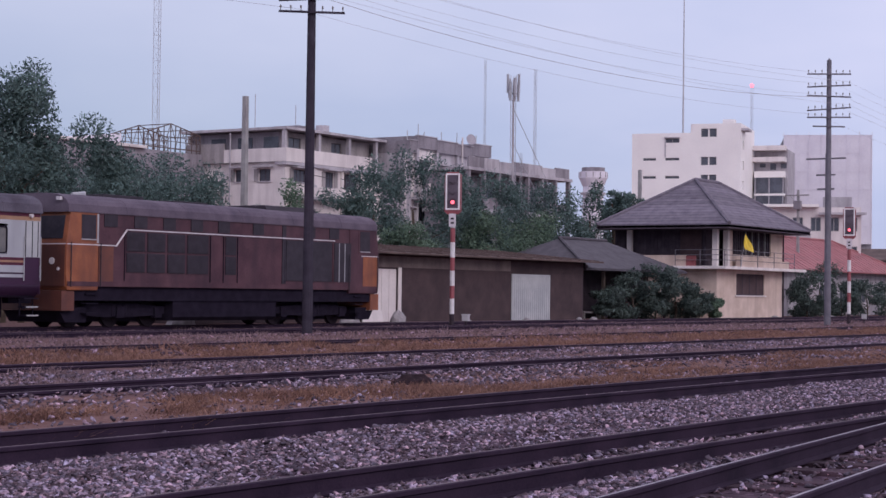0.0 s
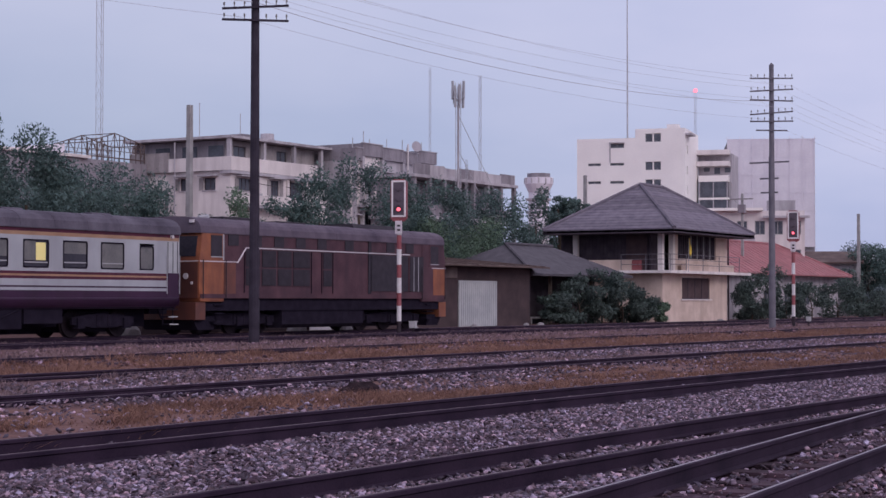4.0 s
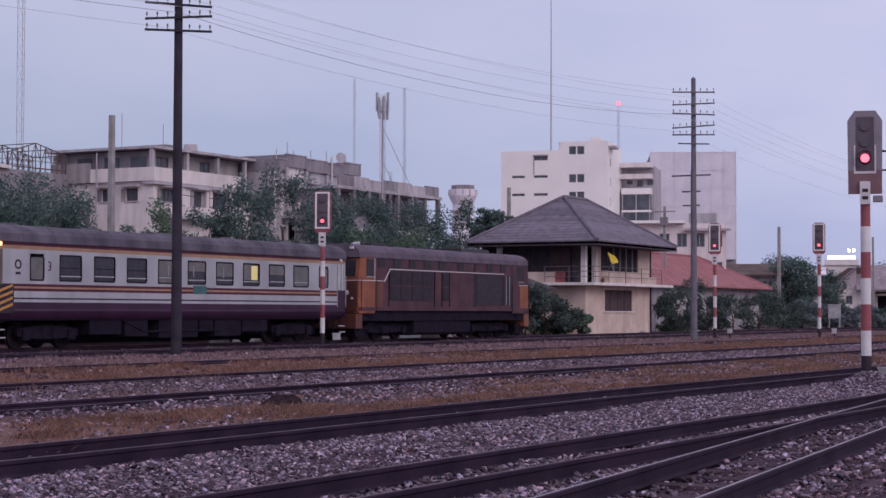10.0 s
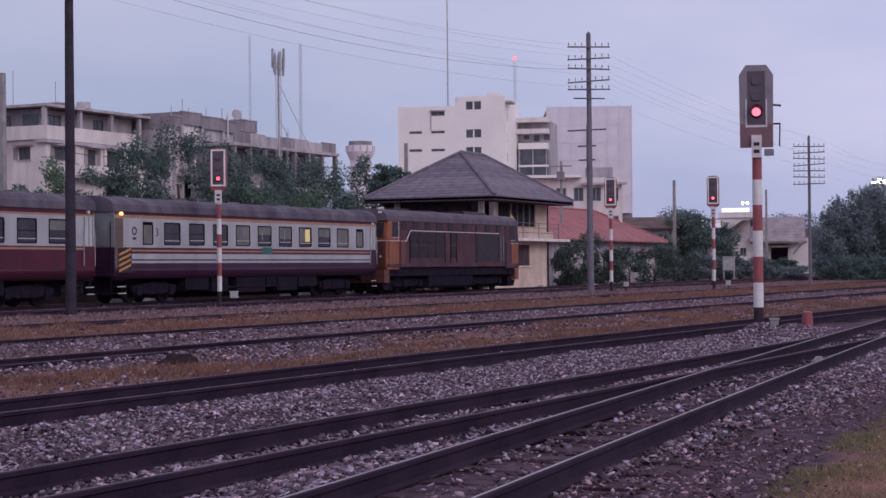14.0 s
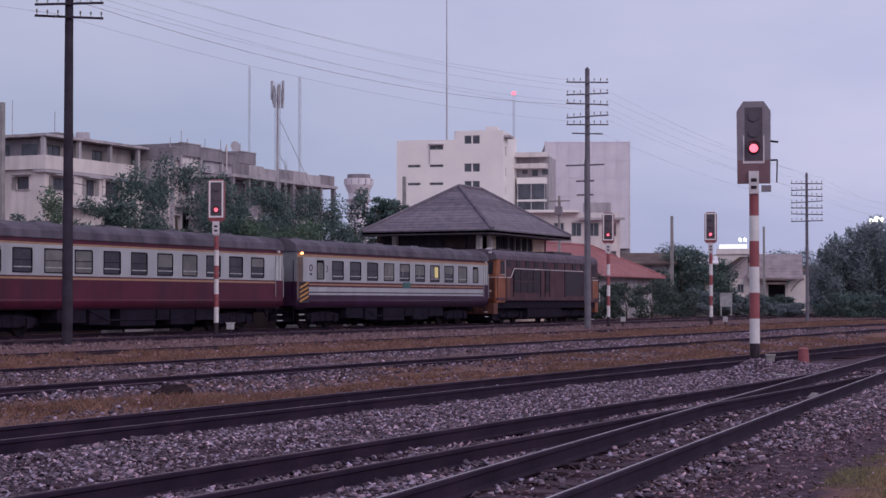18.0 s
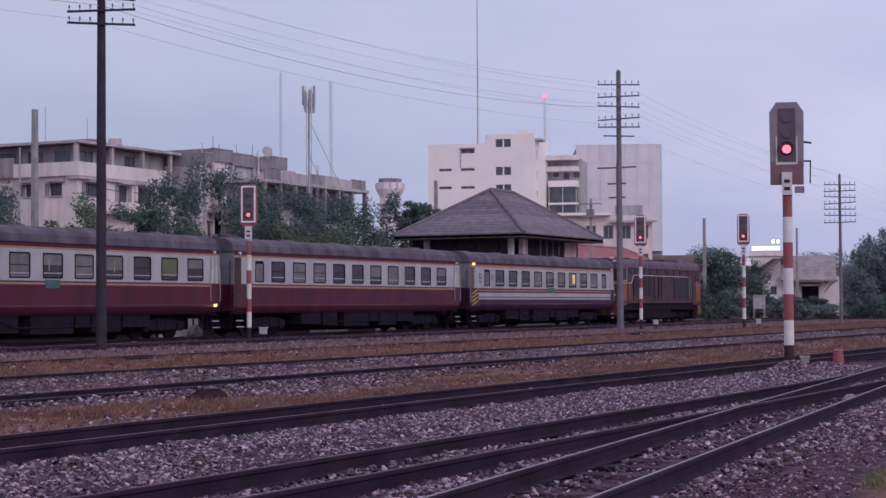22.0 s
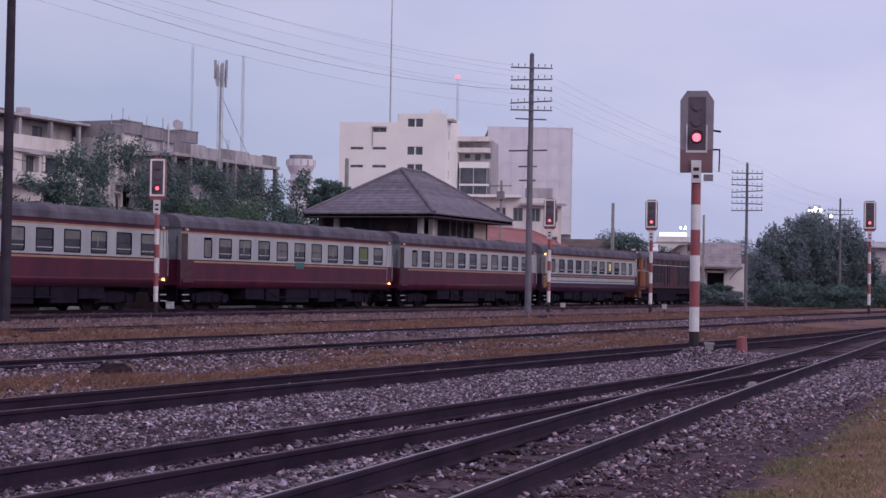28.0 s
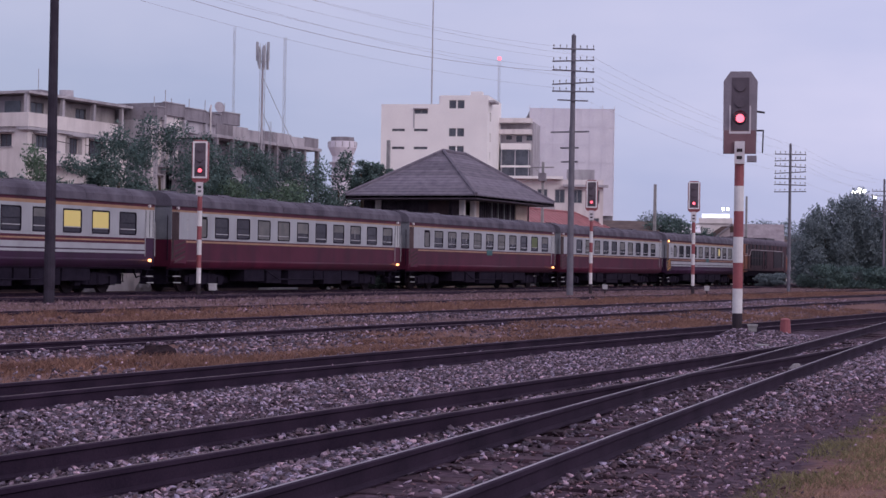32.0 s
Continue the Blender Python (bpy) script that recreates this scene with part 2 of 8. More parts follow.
M_RAIL = surf("rusty_rail_steel", (0.018, 0.011, 0.024), (0.038, 0.023, 0.044), 0.9, 2.0, 60, 0.2)
M_RAILTOP = surf("worn_rail_head", (0.070, 0.050, 0.064), (0.155, 0.118, 0.142), 0.75, 1.0, 40, 0.1, 0.15)
M_RAILSHINE = surf("polished_rail_head", (0.20, 0.175, 0.22), (0.32, 0.28, 0.33), 0.55, 1.0, 40, 0.05, 0.35)
M_SLEEPER = surf("weathered_sleeper", (0.030, 0.018, 0.027), (0.085, 0.052, 0.072), 0.9, 3.0, 40, 0.4, 0, 0, 0.3)
M_STONE = surf("ballast_stone", (0.082, 0.060, 0.080), (0.250, 0.196, 0.244), 0.9, 22.0, 90, 0.25, 0, 0.75, 0, None, 3.0)
M_STONERED = surf("rust_stained_ballast_stone", (0.094, 0.056, 0.074), (0.250, 0.174, 0.206), 0.9, 15.0, 90, 0.25, 0, 0.75, 0, None, 3.0)
M_MAROON = surf("maroon_coach_paint", (0.060, 0.0095, 0.027), (0.096, 0.016, 0.041), 0.5, 0.8, 25, 0.05, 0, 0, 0, (0.040, 0.012, 0.027))
M_PURPLE = surf("dark_purple_coach_paint", (0.032, 0.011, 0.036), (0.052, 0.019, 0.054), 0.5, 0.8, 25, 0.05, 0, 0, 0, (0.028, 0.013, 0.029))
M_CREAM = surf("off_white_coach_paint", (0.315, 0.325, 0.365), (0.405, 0.415, 0.46), 0.5, 0.9, 30, 0.04, 0, 0, 0, (0.275, 0.275, 0.31))
M_GOLD = surf("yellow_ochre_stripe", (0.27, 0.155, 0.095), (0.36, 0.215, 0.135), 0.5, 2, 30, 0.03)
M_ROOFGREY = surf("sooty_grey_coach_roof", (0.074, 0.065, 0.090), (0.135, 0.122, 0.158), 0.85, 1.2, 22, 0.15, 0, 0, 0, (0.056, 0.046, 0.066))
M_UNDER = surf("grimy_black_underframe", (0.0108, 0.0080, 0.0170), (0.0195, 0.0150, 0.0285), 0.95, 3, 30, 0.3)
M_WHEEL = surf("brown_steel_wheel", (0.014, 0.010, 0.016), (0.028, 0.020, 0.028), 0.75, 5, 40, 0.2, 0.2)
M_ORANGE = surf("faded_orange_loco_paint", (0.19, 0.056, 0.028), (0.34, 0.112, 0.046), 0.55, 1.5, 25, 0.08, 0, 0, 0, (0.10, 0.034, 0.030))
M_LOCORED = surf("dusty_brown_red_loco_paint", (0.058, 0.026, 0.039), (0.104, 0.049, 0.064), 0.6, 1.2, 25, 0.08, 0, 0, 0, (0.044, 0.024, 0.036))
M_LOCOROOF = surf("dusty_loco_roof", (0.082, 0.066, 0.094), (0.140, 0.114, 0.150), 0.8, 1.5, 22, 0.2)
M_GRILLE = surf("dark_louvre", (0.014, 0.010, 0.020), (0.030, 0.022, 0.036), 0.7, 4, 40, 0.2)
M_LINE = surf("white_line_paint", (0.52, 0.48, 0.53), (0.66, 0.62, 0.66), 0.6, 3, 40, 0.05)
M_GLASS = surf("dark_window_glass", (0.026, 0.024, 0.036), (0.045, 0.042, 0.058), 0.2, 1, 8, 0.02)
M_GLASS.node_tree.nodes["Principled BSDF"].inputs["Specular IOR Level"].default_value = 0.3
M_BLIND = surf("grey_window_blind", (0.10, 0.10, 0.11), (0.17, 0.165, 0.17), 0.7, 2, 20, 0.05)
M_TANPOST = surf("brown_end_door", (0.085, 0.062, 0.058), (0.130, 0.098, 0.088), 0.7, 2, 20, 0.1)
M_DARKTILE = surf("blackened_hut_tiles", (0.046, 0.040, 0.054), (0.082, 0.072, 0.090), 0.85, 2.2, 14, 0.4)
M_NOSERED = surf("dirty_red_orange_end_paint", (0.088, 0.028, 0.024), (0.150, 0.050, 0.034), 0.6, 1.8, 25, 0.1, 0, 0, 0, (0.060, 0.024, 0.028))
M_SASH = surf("pale_sash_metal", (0.28, 0.28, 0.31), (0.40, 0.39, 0.42), 0.5, 6, 40, 0.05)
M_DIMLIT = glow("dim_green_lit_window", (0.085, 0.105, 0.04), 0.06)
M_LITFULL = glow("yellow_lit_compartment", (0.60, 0.48, 0.17), 0.20)
M_ENDGREY = surf("blue_grey_end_paint", (0.17, 0.18, 0.215), (0.24, 0.25, 0.29), 0.6, 2, 25, 0.08)
M_LITWIN = glow("lit_yellow_window", (0.62, 0.52, 0.22), 0.30)
M_FRAME = surf("dull_aluminium", (0.22, 0.22, 0.23), (0.34, 0.33, 0.34), 0.5, 6, 40, 0.05, 0.5)
M_SIGWHITE = surf("white_pole_paint", (0.56, 0.54, 0.57), (0.70, 0.68, 0.70), 0.5, 3, 30, 0.06, 0, 0, 0, (0.42, 0.39, 0.40))
M_SIGRIM = surf("white_rim_paint", (0.66, 0.63, 0.66), (0.80, 0.77, 0.79), 0.5, 3, 30, 0.04)
M_SIGRED = surf("red_pole_paint", (0.21, 0.050, 0.065), (0.30, 0.080, 0.095), 0.5, 3, 30, 0.06)
M_SIGBLACK = surf("black_enamel", (0.020, 0.013, 0.020), (0.042, 0.030, 0.042), 0.6, 4, 30, 0.06)
M_SIGGREY = surf("grey_signal_backboard", (0.19, 0.165, 0.205), (0.255, 0.225, 0.27), 0.6, 3, 30, 0.06)
M_SIGPANEL = surf("dusky_lamp_panel", (0.072, 0.055, 0.078), (0.105, 0.082, 0.110), 0.65, 3, 30, 0.06)
M_GLOWPLATE = surf("lamp_reddened_grey_plate", (0.15, 0.075, 0.095), (0.20, 0.11, 0.13), 0.6, 3, 30, 0.06)
M_REDLAMP = glow("red_signal_lamp", (1.0, 0.13, 0.19), 2.2)
M_REDDIM = glow("dim_red_signal_lamp", (1.0, 0.13, 0.19), 1.5)
M_TAILLAMP = glow("small_amber_lamp", (1.0, 0.40, 0.15), 4.0)
M_WHITELAMP = glow("white_floodlight", (1.0, 0.97, 0.85), 9.0)
M_POLE = surf("weathered_iron_pole", (0.022, 0.017, 0.030), (0.048, 0.040, 0.060), 0.8, 2, 30, 0.15)
# weathered pole iron again, its colour paled to stand in for haze
M_POLEGREY = surf("haze_greyed_weathered_pole", (0.105, 0.100, 0.130), (0.170, 0.160, 0.195), 0.8, 2, 30, 0.15)
M_CONCPOLE = surf("concrete_pole", (0.22, 0.21, 0.22), (0.34, 0.325, 0.335), 0.85, 2, 30, 0.15)
M_CERAMIC = surf("insulator_porcelain", (0.10, 0.085, 0.08), (0.2, 0.18, 0.17), 0.3, 5, 30, 0)
M_WIRE = surf("dull_wire", (0.32, 0.31, 0.36), (0.40, 0.39, 0.44), 0.6, 1, 5, 0)
M_BOXGREY = surf("pale_grey_cabinet_paint", (0.34, 0.33, 0.36), (0.46, 0.45, 0.48), 0.6, 4, 30, 0.08)
M_SLATE = surf("old_cement_roof_tiles", (0.118, 0.102, 0.138), (0.182, 0.160, 0.200), 0.85, 2.2, 14, 0.5, 0, 0, 0.15)
M_PLASTER = surf("stained_cream_plaster", (0.50, 0.385, 0.33), (0.66, 0.53, 0.475), 0.85, 1.2, 18, 0.12, 0, 0, 0, (0.44, 0.335, 0.29))
M_DARKWOOD = surf("dark_stained_boards", (0.042, 0.032, 0.047), (0.078, 0.062, 0.080), 0.8, 2, 20, 0.2)
M_BRICK = surf("dull_brick_wall", (0.042, 0.026, 0.032), (0.076, 0.047, 0.053), 0.9, 1.5, 16, 0.2, 0, 0, 0.25)
M_GREYDOOR = surf("pale_grey_sheet_metal", (0.36, 0.37, 0.40), (0.47, 0.48, 0.50), 0.6, 1.5, 20, 0.08, 0.1)
M_REDROOF = surf("red_corrugated_roof", (0.27, 0.095, 0.11), (0.38, 0.15, 0.165), 0.7, 0.8, 12, 0.2, 0, 0, 0, (0.23, 0.10, 0.11))
M_TINROOF = surf("rusted_tin_roof", (0.075, 0.050, 0.050), (0.14, 0.10, 0.095), 0.8, 1.2, 15, 0.25)
M_WHITEWALL = surf("bright_white_render", (0.80, 0.76, 0.76), (0.87, 0.83, 0.82), 0.75, 0.4, 6, 0.03)
M_GREYWALL = surf("stained_grey_concrete", (0.35, 0.325, 0.365), (0.50, 0.47, 0.51), 0.9, 0.5, 6, 0.12, 0, 0, 0, (0.24, 0.215, 0.245))
M_PALEWALL = surf("dirty_pale_wall", (0.62, 0.565, 0.57), (0.76, 0.70, 0.70), 0.85, 0.6, 10, 0.1, 0, 0, 0, (0.52, 0.465, 0.475))
M_DARKCONC = surf("blackened_concrete", (0.20, 0.18, 0.21), (0.31, 0.285, 0.32), 0.9, 0.5, 7, 0.15, 0, 0, 0, (0.13, 0.115, 0.135))
M_SCREEN = surf("grey_building_netting", (0.64, 0.605, 0.685), (0.73, 0.695, 0.765), 0.85, 0.5, 5, 0.03)
M_FARGLASS = surf("dusky_window_pane", (0.05, 0.055, 0.075), (0.10, 0.11, 0.14), 0.25, 1, 8, 0.02)
M_STEEL = surf("galvanised_mast_steel", (0.36, 0.36, 0.40), (0.48, 0.48, 0.52), 0.6, 3, 30, 0.05, 0.3)
M_BARK = surf("rough_bark", (0.055, 0.042, 0.036), (0.11, 0.085, 0.07), 0.95, 4, 25, 0.6)
M_LEAF = surf("dark_green_leaves", (0.054, 0.091, 0.093), (0.116, 0.176, 0.162), 0.7, 0.6, 8, 0, 0, 0.5)
# leaves of the far trees, paled and blued in place of haze
M_LEAFFAR = surf("haze_tinted_leaves", (0.112, 0.146, 0.168), (0.190, 0.230, 0.250), 0.75, 0.6, 8, 0, 0, 0.35)
M_LEAFLIGHT = surf("fresh_green_leaves", (0.072, 0.116, 0.084), (0.136, 0.200, 0.138), 0.7, 0.6, 8, 0, 0, 0.5)
M_BUSH = surf("deep_green_bush_leaves", (0.046, 0.068, 0.066), (0.096, 0.132, 0.116), 0.7, 0.6, 8, 0, 0, 0.5)
M_DRYGRASS = surf("dry_orange_grass", (0.150, 0.082, 0.070), (0.300, 0.174, 0.138), 0.9, 1.2, 8, 0, 0, 0.5)
M_TURF = surf("short_tan_turf", (0.215, 0.130, 0.100), (0.390, 0.250, 0.190), 0.9, 0.8, 8, 0, 0, 0.4)
# dead grass, with the far yard's mauve haze partly put into its colour
M_PALEGRASS = surf("haze_paled_dead_grass", (0.160, 0.110, 0.125), (0.300, 0.212, 0.225), 0.9, 1.0, 8, 0, 0, 0.5)
M_GREENGRASS = surf("half_green_grass", (0.132, 0.122, 0.070), (0.245, 0.218, 0.122), 0.9, 0.5, 8, 0, 0, 0.45)
M_MAUVETILE = surf("weathered_mauve_tiles", (0.235, 0.195, 0.225), (0.335, 0.285, 0.315), 0.9, 1.4, 10, 0.2, 0, 0, 0, (0.19, 0.155, 0.175))
# render of the farthest walls, with haze mixed into its pink
M_PINKWALL = surf("haze_tinted_pinkish_render", (0.42, 0.36, 0.40), (0.54, 0.47, 0.51), 0.85, 0.6, 8, 0.06)
M_TOPBROWN = surf("stained_brown_render", (0.25, 0.225, 0.235), (0.37, 0.335, 0.345), 0.9, 0.6, 8, 0.12, 0, 0, 0, (0.16, 0.14, 0.15))
M_LINTEL = surf("dusty_brown_plaster", (0.13, 0.098, 0.098), (0.205, 0.158, 0.152), 0.9, 1.0, 16, 0.12, 0, 0, 0, (0.085, 0.062, 0.066))
M_YELLOW = surf("yellow_cloth", (0.72, 0.52, 0.06), (0.82, 0.62, 0.10), 0.8, 3, 20, 0.05)
M_HAZARD = surf("hazard_yellow_paint", (0.42, 0.20, 0.05), (0.52, 0.27, 0.08), 0.6, 3, 20, 0.05)
M_TEAL = surf("teal_route_board", (0.03, 0.10, 0.11), (0.05, 0.14, 0.145), 0.6, 3, 20, 0.05)
# floodlighting on the hall's roof edge is put in as its own glow
M_LITWALL = glow("emissive_floodlit_roof", (0.85, 0.86, 0.95), 0.85)
M_REDTRIM = surf("dull_red_rail_paint", (0.20, 0.05, 0.06), (0.28, 0.08, 0.09), 0.7, 3, 20, 0.05)

# dusty surfaces have little gloss
for m in (M_RAIL, M_SLEEPER, M_STONE, M_STONERED, M_UNDER, M_WHEEL, M_DRYGRASS, M_PALEGRASS, M_GREENGRASS, M_BARK, M_LOCOROOF, M_ROOFGREY):
    m.node_tree.nodes["Principled BSDF"].inputs["Specular IOR Level"].default_value = 0.12
for m in (M_SIGBLACK, M_POLE, M_LOCORED, M_MAROON, M_PURPLE, M_DARKWOOD, M_SLATE, M_TINROOF):
    m.node_tree.nodes["Principled BSDF"].inputs["Specular IOR Level"].default_value = 0.25
# leaves let light through
for m in (M_LEAF, M_BUSH, M_LEAFFAR, M_LEAFLIGHT, M_TURF, M_DRYGRASS, M_PALEGRASS, M_GREENGRASS):
    n, l = m.node_tree.nodes, m.node_tree.links
    thin, both = n.new("ShaderNodeBsdfTranslucent"), n.new("ShaderNodeMixShader")
    both.inputs[0].default_value = 0.35
    l.new(n["Principled BSDF"].inputs["Base Color"].links[0].from_socket, thin.inputs["Color"])
    l.new(n["Principled BSDF"].outputs[0], both.inputs[1])
    l.new(thin.outputs[0], both.inputs[2])
    l.new(both.outputs[0], n["Material Output"].inputs["Surface"])

# ---- lines of the tracks ----


def track_line(knots, step=1.5):
    """Points along a smooth line through (x, y) knots."""
    xs, ys = [k[0] for k in knots], [k[1] for k in knots]
    pts = []
    for i in range(len(knots) - 1):
        steps = max(1, int((xs[i + 1] - xs[i]) / step))
        m0 = (ys[i + 1] - ys[max(i - 1, 0)]) / (xs[i + 1] - xs[max(i - 1, 0)])
        m1 = (ys[min(i + 2, len(ys) - 1)] - ys[i]) / (xs[min(i + 2, len(ys) - 1)] - xs[i])
        h = xs[i + 1] - xs[i]
        for s in range(steps):
            u = s / steps
            y = ((2 * u**3 - 3 * u * u + 1) * ys[i] + (u**3 - 2 * u * u + u) * h * m0 + (-2 * u**3 + 3 * u * u) * ys[i + 1] + (u**3 - u * u) * h * m1)
            pts.append((xs[i] + u * h, y, 0.0))
    pts.append((xs[-1], ys[-1], 0.0))
    return pts


TRACK_A = [(-60, 6.30), (0, 6.20), (12, 6.15), (17, 6.12), (20, 6.05), (25, 6.0), (29.5, 5.99)]
TRACK_B = [(-60, 0.6), (-10, 2.6), (5, 3.80), (11.45, 4.41), (19.15, 5.13), (27, 5.83), (35, 6.50), (48, 7.60), (62, 8.45), (72, 8.75)]
TRACK_C = [(-60, 10.3), (0, 9.98), (14, 9.97), (22, 9.93), (28, 9.78), (34, 9.60), (40, 9.36), (48, 9.16), (72, 8.80), (110, 8.3), (250, 7.5)]
TRACK_D = [(-60, 14.9), (10, 14.80), (28, 14.70), (36, 14.50), (46, 14.27), (56, 14.02), (70, 13.85), (110, 13.3), (250, 11.5)]
TRACK_E = [(-60, 19.6), (10, 19.2), (19, 19.05), (28, 18.88), (38, 18.60), (50, 18.36), (62, 18.12), (110, 17.4), (250, 15.5)]
TRACK_F = [(-60, 25.0), (24, 24.55), (40, 24.20), (60, 23.95), (110, 23.2), (250, 21.5)]
# the half-sunk tracks, for the heaped ballast beside them
SUNKEN = [np.interp(np.arange(-10.0, 151.0), *np.array(track_line(k))[:, :2].T).tolist() for k in (TRACK_D, TRACK_E, TRACK_F)]

# ---- ground: one sheet to the horizon ----


def ground_material():
    mat = bpy.data.materials.new("yard_ground")
    mat.use_nodes = True
    n, l = mat.node_tree.nodes, mat.node_tree.links
    bsdf = n["Principled BSDF"]
    bsdf.inputs["Roughness"].default_value = 0.95
    bsdf.inputs["Specular IOR Level"].default_value = 0.1
    co = n.new("ShaderNodeTexCoord")
    sep = n.new("ShaderNodeSeparateXYZ")
    l.new(co.outputs["Object"], sep.inputs[0])
    wide, mid, grit = n.new("ShaderNodeTexNoise"), n.new("ShaderNodeTexNoise"), n.new("ShaderNodeTexVoronoi")
    wide.inputs["Scale"].default_value, wide.inputs["Detail"].default_value = 0.35, 5
    mid.inputs["Scale"].default_value, mid.inputs["Detail"].default_value = 3.0, 5
    grit.inputs["Scale"].default_value = 11.0
    for k in (wide, mid, grit):
        l.new(co.outputs["Object"], k.inputs["Vector"])
    gravel = n.new("ShaderNodeMix")
    gravel.data_type = "RGBA"
    gravel.inputs[6].default_value, gravel.inputs[7].default_value = (0.033, 0.020, 0.034, 1), (0.120, 0.078, 0.110, 1)
    l.new(grit.outputs["Color"], gravel.inputs[0])
    soil = n.new("ShaderNodeMix")
    soil.data_type = "RGBA"
    soil.inputs[6].default_value, soil.inputs[7].default_value = (0.115, 0.062, 0.062, 1), (0.28, 0.158, 0.132, 1)
    l.new(mid.outputs["Fac"], soil.inputs[0])
    # soil and dead grass show in the strips between the tracks
    band = n.new("ShaderNodeMath")
    band.operation = "MULTIPLY_ADD"
    band.inputs[1].default_value, band.inputs[2].default_value = 7.0, -3.5
    shift = n.new("ShaderNodeMath")
    l.new(wide.outputs["Fac"], band.inputs[0])
    # the edge of the soil strip runs aslant of the tracks
    slant = n.new("ShaderNodeMath")
    slant.operation = "MULTIPLY_ADD"
    slant.inputs[1].default_value = -0.078
    l.new(sep.outputs["X"], slant.inputs[0])
    l.new(sep.outputs["Y"], slant.inputs[2])
    l.new(sep.outputs["Y"], shift.inputs[0])
    l.new(band.outputs[0], shift.inputs[1])
    ramp = n.new("ShaderNodeValToRGB")
    scale = n.new("ShaderNodeMath")
    scale.operation = "DIVIDE"
    scale.inputs[1].default_value = 60.0
    l.new(shift.outputs[0], scale.inputs[0])
    l.new(scale.outputs[0], ramp.inputs["Fac"])
    stops = ((0.0, 0.0), (0.05, 0.0), (0.175, 0.0), (0.20, 0.75), (0.222, 0.8), (0.24, 0.15), (0.275, 0.2),
             (0.29, 0.6), (0.31, 0.3), (0.34, 0.85), (0.39, 0.75), (0.43, 0.5), (0.50, 0.65), (0.56, 0.45), (1.0, 0.9))
    el = ramp.color_ramp.elements
    while len(el) < len(stops):
        el.new(0.5)
    for e, (p, v) in zip(el, stops):
        e.position, e.color = p, (v, v, v, 1)
    edge = n.new("ShaderNodeMapRange")
    edge.inputs["From Min"].default_value, edge.inputs["From Max"].default_value = 2.40, 2.0
    wob = n.new("ShaderNodeMath")
    wob.operation = "MULTIPLY_ADD"
    wob.inputs[1].default_value = 1.2
    l.new(mid.outputs["Fac"], wob.inputs[0])
    l.new(slant.outputs[0], wob.inputs[2])
    l.new(wob.outputs[0], edge.inputs["Value"])
    both = n.new("ShaderNodeMath")
    both.operation = "MAXIMUM"
    l.new(edge.outputs["Result"], both.inputs[0])
    l.new(ramp.outputs["Color"], both.inputs[1])
    mix = n.new("ShaderNodeMix")
    mix.data_type = "RGBA"
    l.new(both.outputs[0], mix.inputs[0])
    l.new(gravel.outputs[2], mix.inputs[6])
    l.new(soil.outputs[2], mix.inputs[7])
    l.new(mix.outputs[2], bsdf.inputs["Base Color"])
    b = n.new("ShaderNodeBump")
    b.inputs["Strength"].default_value, b.inputs["Distance"].default_value = 0.8, 0.05
    l.new(grit.outputs["Distance"], b.inputs["Height"])
    l.new(b.outputs["Normal"], bsdf.inputs["Normal"])
    return mat


M_GROUND = ground_material()
GROUND_Z = -0.155


def lift(x, y):
    """How the yard heaves: low swells, and the level strips under the tracks."""
    z = 0.030 * noise.noise((x * 0.35, y * 0.8, 0.3)) + 0.02 * noise.noise((x * 1.3, y * 1.3, 4.1))
    if y < 3.0:
        z += 0.10 * min(1.0, (3.0 - y) / 1.5)
    if not (-3 < y < 60 and -5 < x < 150):
        return 0.0
    # gravel heaped about the foot of the tall signal
    if 28 < x < 37 and 7 < y < 9:
        z += 0.25 * math.exp(-((x - 30.5) / 0.75) ** 2 - ((y - 8.05) / 0.38) ** 2) + 0.15 * math.exp(-((x - 32.8) / 1.1) ** 2 - ((y - 8.05) / 0.36) ** 2)
    # past the middle track the ballast is heaped higher about the rails
    if y > 11.5:
        z += 0.035 * min(1.0, (y - 11.5) / 1.5) * max(0.0, min(1.0, (60 - y) / 8))
        # and lies against the outer side of the sunken ones
        i = int(x) + 10
        for line in SUNKEN:
            d = line[i] - y
            if 0.35 < d < 2.1:
                z += 0.068 * min(1.0, (d - 0.35) / 0.2) * min(1.0, (2.1 - d) / 1.2)
            elif -1.9 < d < -0.55:
                z += 0.05 * min(1.0, (-0.55 - d) / 0.25) * min(1.0, (1.9 + d) / 1.0)
    return z


def ground_sheet():
    xs = [-2500, -800, -200, -60, -20] + [-5 + 0.6 * k for k in range(100)] + [55 + 2.5 * k for k in range(40)] + [160, 200, 300, 600, 1200, 3000]
    ys = [-2500, -600, -100, -20, -5] + [0.35 * k for k in range(-8, 38)] + [13.3 + 0.2 * k for k in range(74)] + [28.5 + 1.5 * k for k in range(24)] + [66, 80, 110, 200, 500, 1200, 3000]
    vs = [(x, y, GROUND_Z + lift(x, y)) for y in ys for x in xs]
    w = len(xs)
    fs = [(j * w + i, j * w + i + 1, (j + 1) * w + i + 1, (j + 1) * w + i) for j in range(len(ys) - 1) for i in range(w - 1)]
    g = Geo().add(vs, fs)
    ob = part("ground", g, M_GROUND, None, "", 0, True)
    tagged(ob, "gravel and dry soil of a railway yard", "ground", "", "structure")


ground_sheet()

